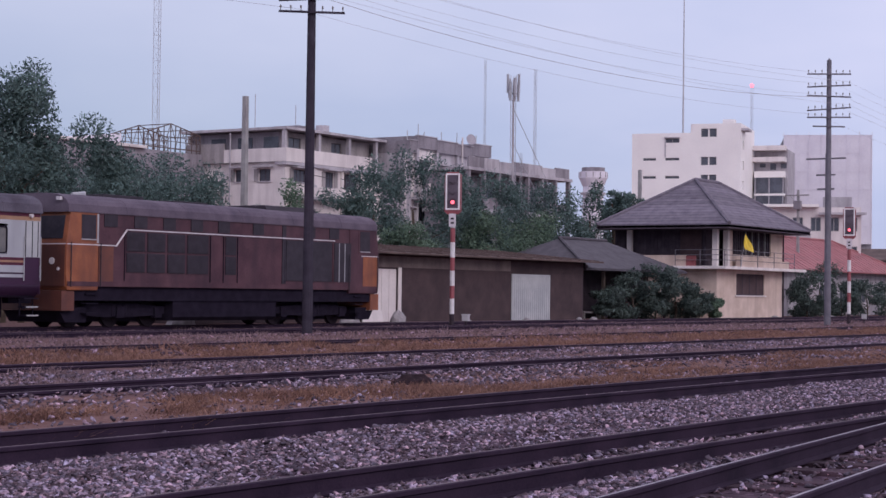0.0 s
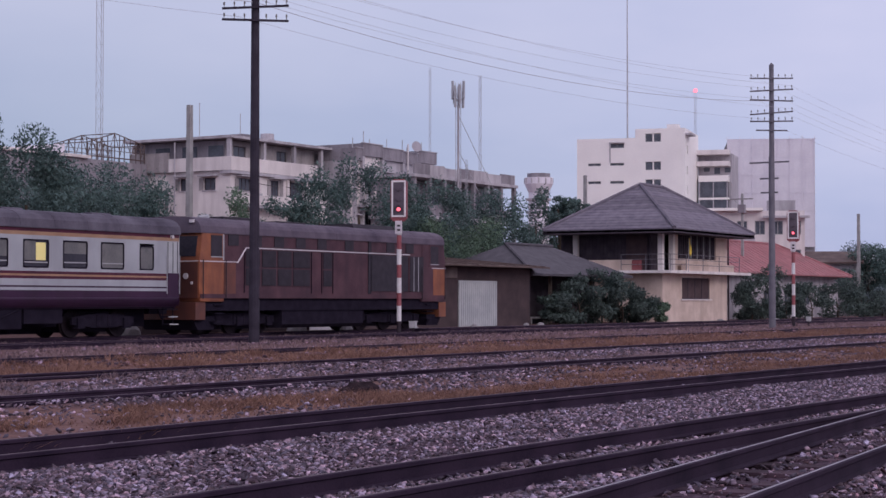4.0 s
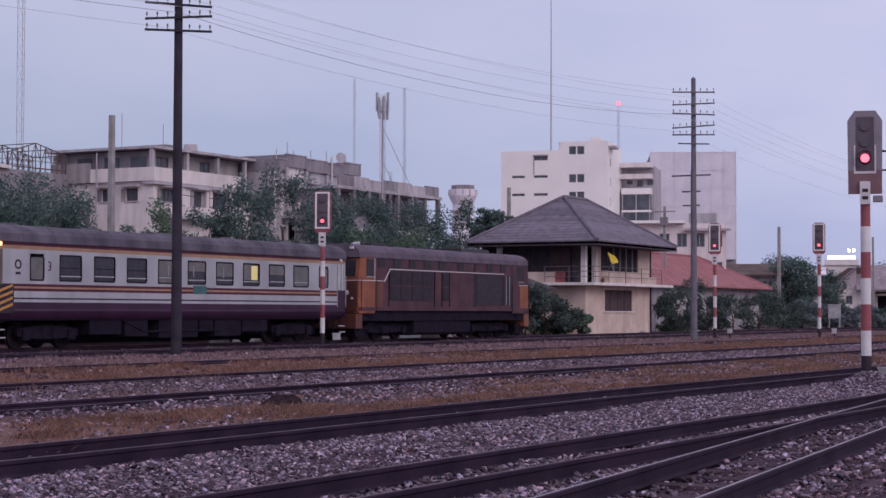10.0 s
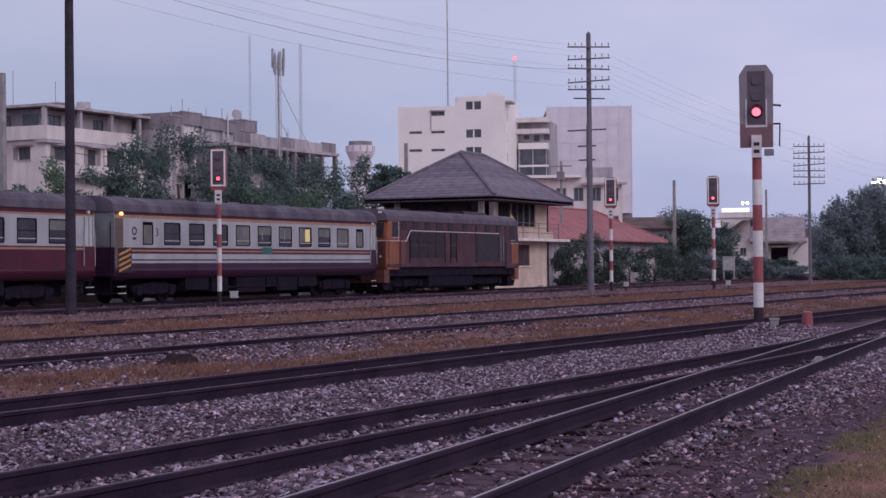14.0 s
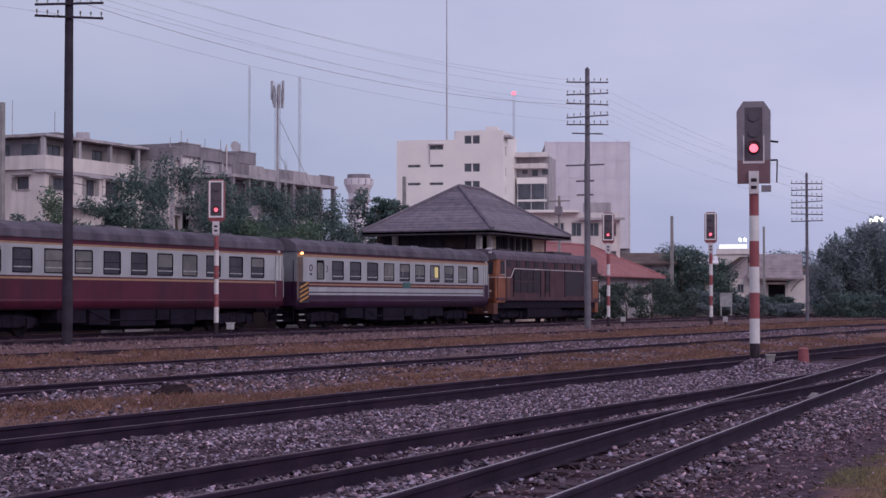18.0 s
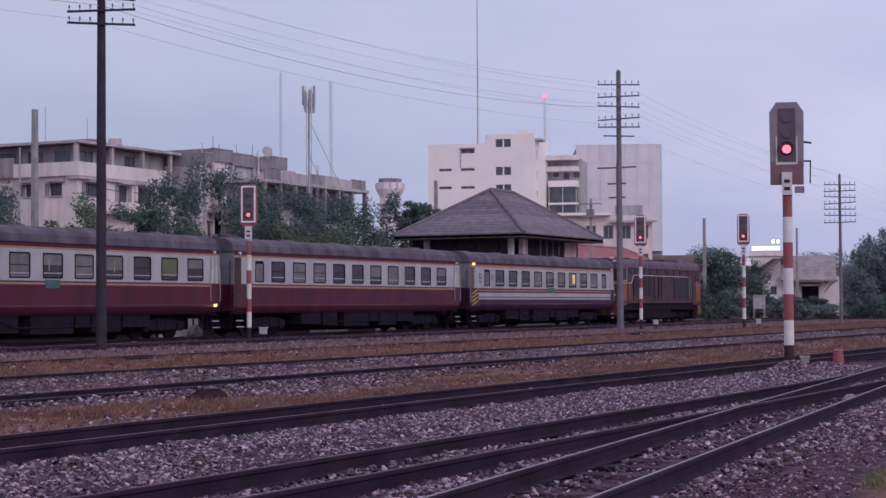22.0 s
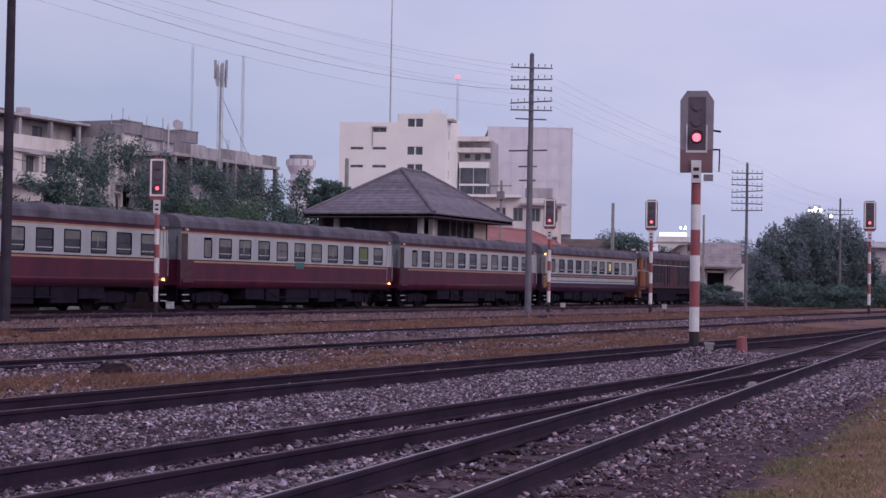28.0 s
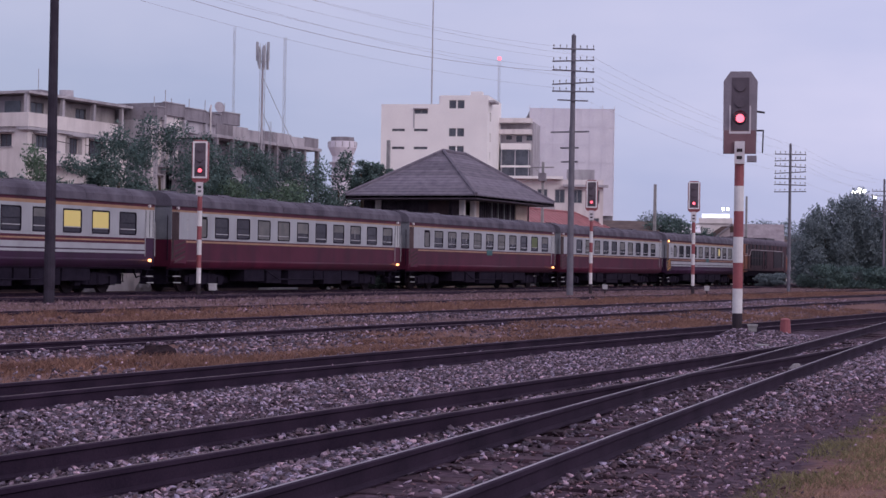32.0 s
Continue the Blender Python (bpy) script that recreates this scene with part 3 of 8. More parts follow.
# ---- tracks ----
RAIL = [(-0.06, -0.14), (0.06, -0.14), (0.06, -0.128), (0.012, -0.115), (0.012, -0.04), (0.030, -0.03), (0.030, -0.005), (0.022, 0.0),
        (-0.022, 0.0), (-0.030, -0.005), (-0.030, -0.03), (-0.012, -0.04), (-0.012, -0.115), (-0.06, -0.128)]
RAILHEAD = [(-0.009, 0.0), (0.009, 0.0), (0.007, 0.003), (-0.007, 0.003)]


def offset_line(pts, d):
    out = []
    for i, p in enumerate(pts):
        a, b = Vector(pts[max(i - 1, 0)]), Vector(pts[min(i + 1, len(pts) - 1)])
        t = (b - a).normalized()
        out.append((p[0] - t.y * d, p[1] + t.x * d, p[2]))
    return out


SLEEPER_MESH = {}


def sleeper(parent, x, y, turn, length=2.0):
    if length not in SLEEPER_MESH:
        g = Geo().box(-0.11, -length / 2, -0.20, 0.11, length / 2, -0.118)
        ob = part("sleeper", g, M_SLEEPER, parent, "", 0.015)
        SLEEPER_MESH[length] = ob.data
    else:
        ob = new("sleeper", SLEEPER_MESH[length])
        ob.parent = parent
    ob.matrix_basis = pose(x, y, random.uniform(-0.045, -0.012), 0, 0, math.degrees(turn) + random.uniform(-1.5, 1.5))


def railway_track(knots, label, shine=M_RAILTOP, ties=None, cut=(None, None), spacing=0.68, gauge=0.50):
    t = thing("railway_track", Matrix(), label, "railway track", "tracks of the yard", "structure")
    mid = track_line(knots)
    for side, limit in ((gauge, cut[0]), (-gauge, cut[1])):
        line = offset_line(mid, side)
        if limit:
            line = [p for p in line if limit[0] <= p[0] <= limit[1]]
        rail = part("rail", Geo().along(RAIL, line), M_RAIL, t)
        part("rail_head", Geo().along(RAILHEAD, line), shine, rail, "worn bright running surface")
    if ties:
        x = ties[0]
        while x < ties[1]:
            k = next(i for i in range(len(mid) - 1) if mid[i + 1][0] >= x)
            a, b = mid[k], mid[k + 1]
            u = (x - a[0]) / (b[0] - a[0])
            sleeper(t, x, a[1] + u * (b[1] - a[1]), math.atan2(b[1] - a[1], b[0] - a[0]))
            x += spacing
    return t


railway_track(TRACK_A, "rusty rails of the near siding on stone ballast", M_RAILTOP, (4.5, 28.5), ((-60, 29.3), (-60, 29.6)), 0.68, 0.47)
railway_track(TRACK_B, "diverging track with a polished rail", M_RAILSHINE, (5.0, 44.0), (None, None), 0.68, 0.47)
railway_track(TRACK_C, "rusty rails beside dry grass", M_RAILTOP, (8.0, 60.0))
railway_track(TRACK_D, "rusty yard track half sunk in ballast", M_RAILTOP)
railway_track(TRACK_E, "rusty yard track among dead grass")
railway_track(TRACK_F, "rusty yard track among dead grass")
railway_track([(-60, 33.0), (250, 33.0)], "rusty far yard track")
railway_track([(-80, 37.85), (300, 37.85)], "main line under the passenger train")

# ---- the passenger train ----
SIDE = 36.45
TRAIN_Y = SIDE + 1.40
TRAIN_GROUP = "vehicles of the passenger train"


def arc_roof(half, z_eave, z_top, n=10):
    """A rounded roof outline from the near eave over to the far one."""
    pts = []
    for k in range(n + 1):
        a = math.pi * k / n
        c, s = math.cos(a), math.sin(a)
        pts.append((-half * (abs(c) ** 0.6) * (1 if c > 0 else -1), z_eave + (z_top - z_eave) * (s ** 0.75)))
    return pts


def wheelset(parent, x):
    g = Geo()
    for y in (-0.53, 0.53):
        g.tube((x, y - 0.06, 0.43), (x, y + 0.06, 0.43), 0.43, None, 20)
        g.tube((x, y * 0.93 - 0.02, 0.43), (x, y * 0.93 + 0.02, 0.43), 0.46, None, 20)
    g.tube((x, -0.85, 0.43), (x, 0.85, 0.43), 0.08, None, 10)
    part("wheelset", g, M_WHEEL, parent)


def bogie(parent, x, base, axles):
    g = Geo()
    for y in (-0.9, 0.9):
        g.sweep_y([(x - base / 2 - 0.35, 0.40), (x - base / 2 + 0.3, 0.34), (x - 0.5, 0.30), (x + 0.5, 0.30), (x + base / 2 - 0.3, 0.34), (x + base / 2 + 0.35, 0.40),
                   (x + base / 2 + 0.35, 0.62), (x + 0.6, 0.72), (x - 0.6, 0.72), (x - base / 2 - 0.35, 0.62)], y - 0.05, y + 0.05)
        for k in range(axles):
            ax = x - base / 2 + base * k / (axles - 1)
            g.box(ax - 0.16, y - 0.12, 0.28, ax + 0.16, y + 0.12, 0.60)
        for dx in (-0.25, 0.25):
            g.tube((x + dx, y, 0.34), (x + dx, y, 0.70), 0.11, None, 10)
    g.box(x - 0.3, -0.9, 0.45, x + 0.3, 0.9, 0.75)
    # a block between the wheels, added to stand in for the shade there
    g.box(x - base / 2 - 0.2, -0.5, 0.16, x + base / 2 + 0.2, 0.5, 0.80)
    b = part("bogie", g, M_UNDER, parent)
    for k in range(axles):
        wheelset(b, x - base / 2 + base * k / (axles - 1))


def rounded(x0, x1, z0, z1, r, n=3):
    """A rectangle with rounded corners, as (x, z) points."""
    pts = []
    for cx, cz, a0 in ((x1 - r, z0 + r, -90), (x1 - r, z1 - r, 0), (x0 + r, z1 - r, 90), (x0 + r, z0 + r, 180)):
        for k in range(n + 1):
            q = radians(a0 + 90 * k / n)
            pts.append((cx + r * math.cos(q), cz + r * math.sin(q)))
    return pts


def rounded_ring(x0, x1, z0, z1, w, r, ya, yb):
    """A rounded window frame of width w between two depths."""
    outer, inner = rounded(x0, x1, z0, z1, r), rounded(x0 + w, x1 - w, z0 + w, z1 - w, max(r - w, 0.01))
    n = len(outer)
    vs = [(x, y, z) for y in (ya, yb) for ring in (outer, inner) for x, z in ring]
    fs = []
    for k in range(n):
        j = (k + 1) % n
        fs += [(k, j, n + j, n + k), (2 * n + k, 3 * n + k, 3 * n + j, 2 * n + j), (k, 2 * n + k, 2 * n + j, j), (n + k, n + j, 3 * n + j, 3 * n + k)]
    return Geo().add(vs, fs)


def coach_window(parent, x0, x1, z0, z1, fill, rnd, half=1.40):
    """A window with a dark rounded frame; on the near flank its sashes and blinds show."""
    for s in (-1, 1):
        y = s * half

        def slab(a, b, c, d, o0, o1):
            return Geo().box(a, min(y + s * o0, y + s * o1), c, b, max(y + s * o0, y + s * o1), d)

        win = part("window", rounded_ring(x0, x1, z0, z1, 0.04, 0.10, y - s * 0.03, y + s * 0.014), M_UNDER, parent)
        part("pane", slab(x0 + 0.03, x1 - 0.03, z0 + 0.03, z1 - 0.03, -0.03, -0.012), M_BLIND if fill is M_BLIND else M_GLASS, win)
        if s > 0 or x1 - x0 < 0.8:
            continue
        w, h = x1 - x0, z1 - z0
        if fill is M_LITWIN:
            mid = x0 + 0.5 * w
            part("curtain", slab(x0 + 0.05, mid, z0 + 0.22, z1 - 0.05, -0.011, -0.004), M_BLIND, win, "grey curtain")
            part("lit_pane", slab(mid, x1 - 0.13, z0 + 0.22, z1 - 0.09, -0.011, -0.002), fill, win, "lit yellow pane")
        elif fill is M_LITFULL or fill is M_DIMLIT:
            part("lit_pane", slab(x0 + 0.06, x1 - 0.06, z0 + 0.20, z1 - 0.06, -0.011, -0.002), fill, win, "lit yellow pane")
        # a pale sash rail low down, now and then one at half height as well
        low = z0 + rnd.uniform(0.13, 0.19)
        part("sash_bar", slab(x0 + 0.05, x1 - 0.05, low, low + 0.035, -0.011, 0.004), M_SASH, win)
        style = rnd.random()
        if fill in (M_GLASS, M_BLIND):
            if style < 0.35:
                part("sash_bar", slab(x0 + 0.05, x1 - 0.05, z0 + h * 0.5, z0 + h * 0.5 + 0.02, -0.011, 0.002), M_UNDER, win)
            if style > 0.3:
                c = rnd.uniform(0.35, 0.65)
                part("blind", slab(x0 + 0.05, x1 - 0.05, z0 + h * c, z1 - 0.05, -0.0115, -0.006), M_BLIND, win, "half-drawn grey blind")
            if style > 0.72:
                q = x0 + w * rnd.uniform(0.3, 0.7)
                part("catch", slab(q, q + 0.03, z0 + 0.25, z1 - 0.2, -0.0115, 0.0), M_SASH, win)


def side_panel(parent, name, x0, x1, z0, z1, material, half, thick=0.035, label=""):
    """The same strip on both flanks."""
    for s in (-1, 1):
        y0, y1 = sorted((s * (half - thick), s * half))
        part(name, Geo().box(x0, y0, z0, x1, y1, z1), material, parent, label)


def coach(front_x, striped, ends, lit=(), board=None, blinds=(), lamp=True, rear_lamp=False, glowing=None, narrow=True, seed=1):
    """One coach, hung at the point ahead of its front end; ends: where its body begins and stops behind that point."""
    label = "white and purple striped passenger coach with a grey roof" if striped else "white and maroon passenger coach with a grey roof"
    c = thing("passenger_coach", pose(front_x, TRAIN_Y, 0), label, "railway coach", TRAIN_GROUP)
    rnd = random.Random(seed)
    x1, x0 = ends
    H, L = 1.40, x1 - x0
    # window pitch: a narrow one at each end and wide ones between
    if striped:
        wins = ([(-2.07, -1.39, 0)] if narrow else []) + [(-2.80 - k * 1.655 - 1.06, -2.80 - k * 1.655, 1) for k in range(9)] + [(-18.45, -17.80, 0)]
    else:
        wins = [(-2.22 - k * 1.642 - 1.02, -2.22 - k * 1.642, 1) for k in range(10)] + [(-19.22, -18.58, 0)]
    low = M_PURPLE if striped else M_MAROON
    z_sill, z_head = 2.10, 2.93
    flank_ends = (x0 + 0.02, x1 - 0.02)
    if striped:
        bands = (("skirt_panel", 1.24, 1.44, M_PURPLE), ("stripe_panel", 1.44, 1.53, M_CREAM), ("stripe_panel", 1.53, 1.58, M_PURPLE), ("stripe_panel", 1.58, 1.78, M_CREAM), ("stripe_panel", 1.78, 1.86, M_MAROON),
                 ("stripe_panel", 1.86, 1.92, M_GOLD), ("stripe_panel", 1.92, 2.00, M_MAROON), ("wall_panel", 2.00, z_sill, M_CREAM), ("wall_panel", z_head, 3.05, M_CREAM), ("stripe_panel", 3.05, 3.16, M_GOLD),
                 ("stripe_panel", 3.16, 3.26, M_MAROON))
    else:
        bands = (("skirt_panel", 1.24, 1.90, M_MAROON), ("stripe_panel", 1.90, 1.97, M_GOLD), ("stripe_panel", 1.97, 2.02, M_MAROON), ("wall_panel", 2.02, z_sill, M_CREAM), ("wall_panel", z_head, 3.05, M_CREAM), ("stripe_panel", 3.05, 3.12, M_GOLD), ("stripe_panel", 3.12, 3.26, M_MAROON))
    for name, a, b, m in bands:
        side_panel(c, name, *flank_ends, a, b, m, H)
    # the flank curves in under the floor
    for sg in (-1, 1):
        curve = [(H, 1.238), (H - 0.012, 1.16), (H - 0.045, 1.06), (H - 0.11, 0.96), (H - 0.20, 0.88), (H - 0.24, 0.88), (H - 0.15, 0.98), (H - 0.09, 1.07), (H - 0.05, 1.17), (H - 0.04, 1.238)]
        part("lower_skirt", Geo().sweep_x([(sg * y, z) for y, z in curve], *flank_ends), low, c, "", 0, True)
    # piers between the windows
    edges = [x1 - 0.02] + [e for w in wins for e in (w[1], w[0])] + [x0 + 0.02]
    for k in range(0, len(edges), 2):
        side_panel(c, "wall_panel", edges[k + 1], edges[k], z_sill, z_head, M_CREAM, H)
    for s in (-1, 1):
        ya, yb = sorted((s * (H - 0.02), s * (H + 0.008)))
        # the door by the front end: a pale leaf with dark joints
        da, db = x1 - 0.62, x1 - 0.04
        door = part("door", Geo().box(da, ya, 2.02, db, yb, 3.04), M_GREYDOOR, c, "narrow pale grey end door")
        for xx in (da + 0.02, da + 0.27, db - 0.09):
            part("joint", Geo().box(xx, min(ya, yb) if s > 0 else ya - 0.004, 2.03, xx + 0.03, yb + 0.004 if s > 0 else yb, 3.03), M_UNDER, door)
        part("door_foot", Geo().box(da, ya, 1.26, db, yb, 2.018), low, c)
        for xx in (da - 0.05, db + 0.0):
            part("handrail", Geo().tube((xx, s * (H + 0.05), 1.35), (xx, s * (H + 0.05), 2.6), 0.016, None, 6), M_SASH, c)
        # the door by the rear end stands open and shows its brown edge
        # striped coaches get a paler leaf: the marker lamp's light is in its colour
        part("door", Geo().box(x0 + 0.03, ya, 1.26, x0 + 0.52, yb, 3.04), M_TANPOST if striped else M_BRICK, c, "dull brown end door")
        for xa, xb in ((da + 0.02, db - 0.02), (x0 + 0.06, x0 + 0.66)):
            st = Geo()
            for zz, out in ((0.36, 0.05), (0.60, 0.02), (0.84, 0.0)):
                st.box(xa, min(s * (H - 0.25), s * (H + out)), zz, xb, max(s * (H - 0.25), s * (H + out)), zz + 0.03)
            st.box(xa, -0.01 + s * (H - 0.2), 0.34, xa + 0.04, 0.01 + s * (H - 0.2), 1.0)
            st.box(xb - 0.04, -0.01 + s * (H - 0.2), 0.34, xb, 0.01 + s * (H - 0.2), 1.0)
            step = part("step", st, M_UNDER, c)
            for zz, out in ((0.36, 0.05), (0.60, 0.02)):
                part("tread_edge", Geo().box(xa + 0.05, min(s * (H + out + 0.002), s * (H + out + 0.02)), zz - 0.005, xb - 0.05, max(s * (H + out + 0.002), s * (H + out + 0.02)), zz + 0.035), M_SASH, step, "worn pale tread edge")
    for k, (a, b, wide) in enumerate(wins):
        fill = M_LITFULL if k in lit and not narrow else M_LITWIN if k in lit else M_DIMLIT if k == glowing else (M_BLIND if (k in blinds or not wide) else M_GLASS)
        coach_window(c, a, b, z_sill, z_head - (0 if wide else 0.06), fill, rnd)
    # ends: painted sheet with a pale door beside the gangway
    for sgn, xe in ((1, x1), (-1, x0)):
        xa, xb = sorted((xe, xe - sgn * 0.02))
        end = part("end_wall", Geo().box(xa, -H, 0.98, xb, H, 2.0), low, c)
        part("end_wall", Geo().box(xa, -H, 2.0, xb, H, 3.3), M_ENDGREY, c, "grey upper end wall")
        for s in (-1, 1):
            ya, yb = sorted((s * 0.62, s * 1.16))
            xc, xd = sorted((xe + sgn * 0.002, xe + sgn * 0.02))
            part("end_panel", Geo().box(xc, ya, 2.06, xd, yb, 3.02), M_ENDGREY, end, "blue-grey end panel")
            part("end_rail", Geo().tube((xe + sgn * 0.06, s * 1.27, 1.2), (xe + sgn * 0.06, s * 1.27, 2.9), 0.018, None, 6), M_UNDER, end)
    # dark sheet down the middle, put in for the shade inside the coach
    part("interior_shade_sheet", Geo().box(x0 + 0.1, -0.03, 1.1, x1 - 0.1, 0.03, 3.2), M_GRILLE, c, "dark wall standing in for the dim interior")
    roof = [(-H - 0.02, 3.26)] + [(y, z) for y, z in arc_roof(H + 0.02, 3.30, 3.84)] + [(H + 0.02, 3.26)]
    r = part("roof", Geo().sweep_x(roof, x0 - 0.05, x1 + 0.05), M_ROOFGREY, c, "", 0, False)
    for k in range(5):
        xx = x1 - 2.4 - k * 3.9
        part("roof_vent", Geo().sweep_x([(-0.30, 3.80), (0.30, 3.80), (0.16, 3.91), (-0.16, 3.91)], xx - 0.45, xx + 0.45), M_ROOFGREY, r)
    for k in range(1, 14):
        part("roof_seam", Geo().sweep_x([(y * 1.003, z + 0.006) for y, z in arc_roof(H + 0.02, 3.30, 3.84)], x0 + k * L / 14 - 0.015, x0 + k * L / 14 + 0.015), M_ROOFGREY, r)
    # rain gutter over the windows
    for s in (-1, 1):
        part("gutter", Geo().box(x0, min(s * (H + 0.002), s * (H + 0.05)), 3.262, x1, max(s * (H + 0.002), s * (H + 0.05)), 3.29), M_ROOFGREY, r)
    part("floor_frame", Geo().box(x0 + 0.1, -1.25, 0.90, x1 - 0.1, 1.25, 1.02), M_UNDER, c)
    for a, b, d in ((-6.9, -5.3, 0.45), (-8.6, -7.0, 0.30), (-9.5, -8.7, 0.5), (-11.8, -9.6, 0.28), (-13.6, -12.4, 0.34), (-15.4, -13.8, 0.42)):
        part("underfloor_box", Geo().box(a, -1.2, d, b, -0.5, 0.92), M_UNDER, c, "", 0.02)
    part("air_tank", Geo().tube((-10.5, 0.5, 0.62), (-8.0, 0.5, 0.62), 0.28, None, 12), M_UNDER, c)
    part("underfloor_box", Geo().box(-12, 0.6, 0.42, -9, 1.2, 0.92), M_UNDER, c, "", 0.02)
    # deep centre plate, added to stand in for the shade under the floor
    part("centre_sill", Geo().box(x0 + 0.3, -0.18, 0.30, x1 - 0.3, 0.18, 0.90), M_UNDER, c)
    # long bars, added to close off the bright view beneath the coach
    part("brake_rigging", Geo().box(x0 + 4.6, 0.2, 0.12, x1 - 4.6, 0.26, 0.34).box(x0 + 4.6, -0.4, 0.34, x1 - 4.6, -0.34, 0.60), M_UNDER, c)
    for y in (-1.2, 1.2):
        tr = Geo().tube((-7.0, y, 0.9), (-8.2, y, 0.5), 0.03).tube((-8.2, y, 0.5), (-12.6, y, 0.5), 0.03).tube((-12.6, y, 0.5), (-13.8, y, 0.9), 0.03)
        part("truss_rod", tr, M_UNDER, c)
    for xx in (x1 - 3.1, x0 + 3.1):
        bogie(c, xx, 2.1, 2)
    # gangway bellows and coupler
    for sgn, xe in ((1, x1), (-1, x0)):
        b = Geo()
        for k in range(6):
            lo, hi = sorted((xe + sgn * (0.02 + k * 0.08), xe + sgn * (0.10 + k * 0.08)))
            w = 0.55 if k % 2 else 0.50
            b.box(lo, -w, 1.1, hi, w, 3.10 if k % 2 else 3.05)
        part("gangway", b, M_UNDER, c)
        part("coupler", Geo().box(min(xe, xe + sgn * 0.5), -0.12, 0.70, max(xe, xe + sgn * 0.5), 0.12, 0.95), M_UNDER, c)
        part("brake_hose", Geo().tube((xe, -0.45, 0.95), (xe + sgn * 0.25, -0.45, 0.55), 0.03, None, 6).tube((xe + sgn * 0.25, -0.45, 0.55), (xe + sgn * 0.5, -0.40, 0.60), 0.03, None, 6), M_UNDER, c)
    # hazard stripes low at the corner, small lamps
    plate = part("hazard_plate", Geo().box(x0 + 0.18, -H - 0.012, 1.10, x0 + 1.02, -H + 0.01, 1.98), M_SIGBLACK if striped else M_MAROON, c, "dark striped warning plate")
    for k in range(4):
        z = 1.12 + k * 0.19
        hz = Geo().add([(x0 + 0.24, -H - 0.022, z), (x0 + 0.96, -H - 0.022, z + 0.22), (x0 + 0.96, -H - 0.022, z + 0.30), (x0 + 0.24, -H - 0.022, z + 0.08),
                        (x0 + 0.24, -H - 0.013, z), (x0 + 0.96, -H - 0.013, z + 0.22), (x0 + 0.96, -H - 0.013, z + 0.30), (x0 + 0.24, -H - 0.013, z + 0.08)],
                       [(0, 1, 2, 3), (4, 7, 6, 5), (0, 4, 5, 1), (2, 6, 7, 3), (1, 5, 6, 2), (0, 3, 7, 4)])
        part("hazard_stripe", hz, M_HAZARD if striped else M_BRICK, plate, "diagonal warning stripe")
    for xx in (x1 - 0.42, x0 + 0.36):
        on = rear_lamp and xx < -10
        m = Geo().tube((xx, -H - 0.09, 3.19), (xx, -H + 0.02, 3.19), 0.055, None, 10)
        part("marker_lamp", m, M_TAILLAMP if on else M_LINE, c, "glowing amber marker lamp" if on else "small pale marker lamp")
    if lamp:
        part("side_lamp", Geo().tube((x1 - 0.34, -H - 0.08, 1.20), (x1 - 0.34, -H + 0.02, 1.20), 0.05, None, 12), M_TAILLAMP, c, "glowing amber side lamp")
    if board is not None:
        part("route_board", Geo().box(board - 0.75, -H - 0.02, 1.78, board, -H + 0.01, 2.06), M_TEAL, c, "small teal route board")
    # class number, round emblem and rows of small marks
    if striped:
        fc = bpy.data.curves.new("class_number", "FONT")
        fc.body, fc.size, fc.extrude = "3", 0.42, 0.003
        fo = bpy.data.objects.new("class_number", fc)
        me = bpy.data.meshes.new_from_object(fo)
        bpy.data.objects.remove(fo)
        me.materials.clear()
        me.materials.append(M_PURPLE)
        no = new("class_number", me)
        no.parent = c
        no.matrix_basis = pose(-17.66, -H - 0.005, 2.42, 90, 0, 0)
        em = rounded_ring(-19.12, -18.82, 2.44, 2.74, 0.06, 0.145, -H - 0.006, -H - 0.001)
        part("emblem", em, M_PURPLE, c, "round dark emblem")
        part("emblem_foot", Geo().box(-19.08, -H - 0.006, 2.28, -18.86, -H - 0.001, 2.36), M_PURPLE, c)
    else:
        for k in range(3):
            part("dark_mark", Geo().box(x0 + 1.05, -H - 0.004, 2.36 + 0.16 * k, x0 + 1.18, -H - 0.001, 2.47 + 0.16 * k), M_SASH, c)
    return c


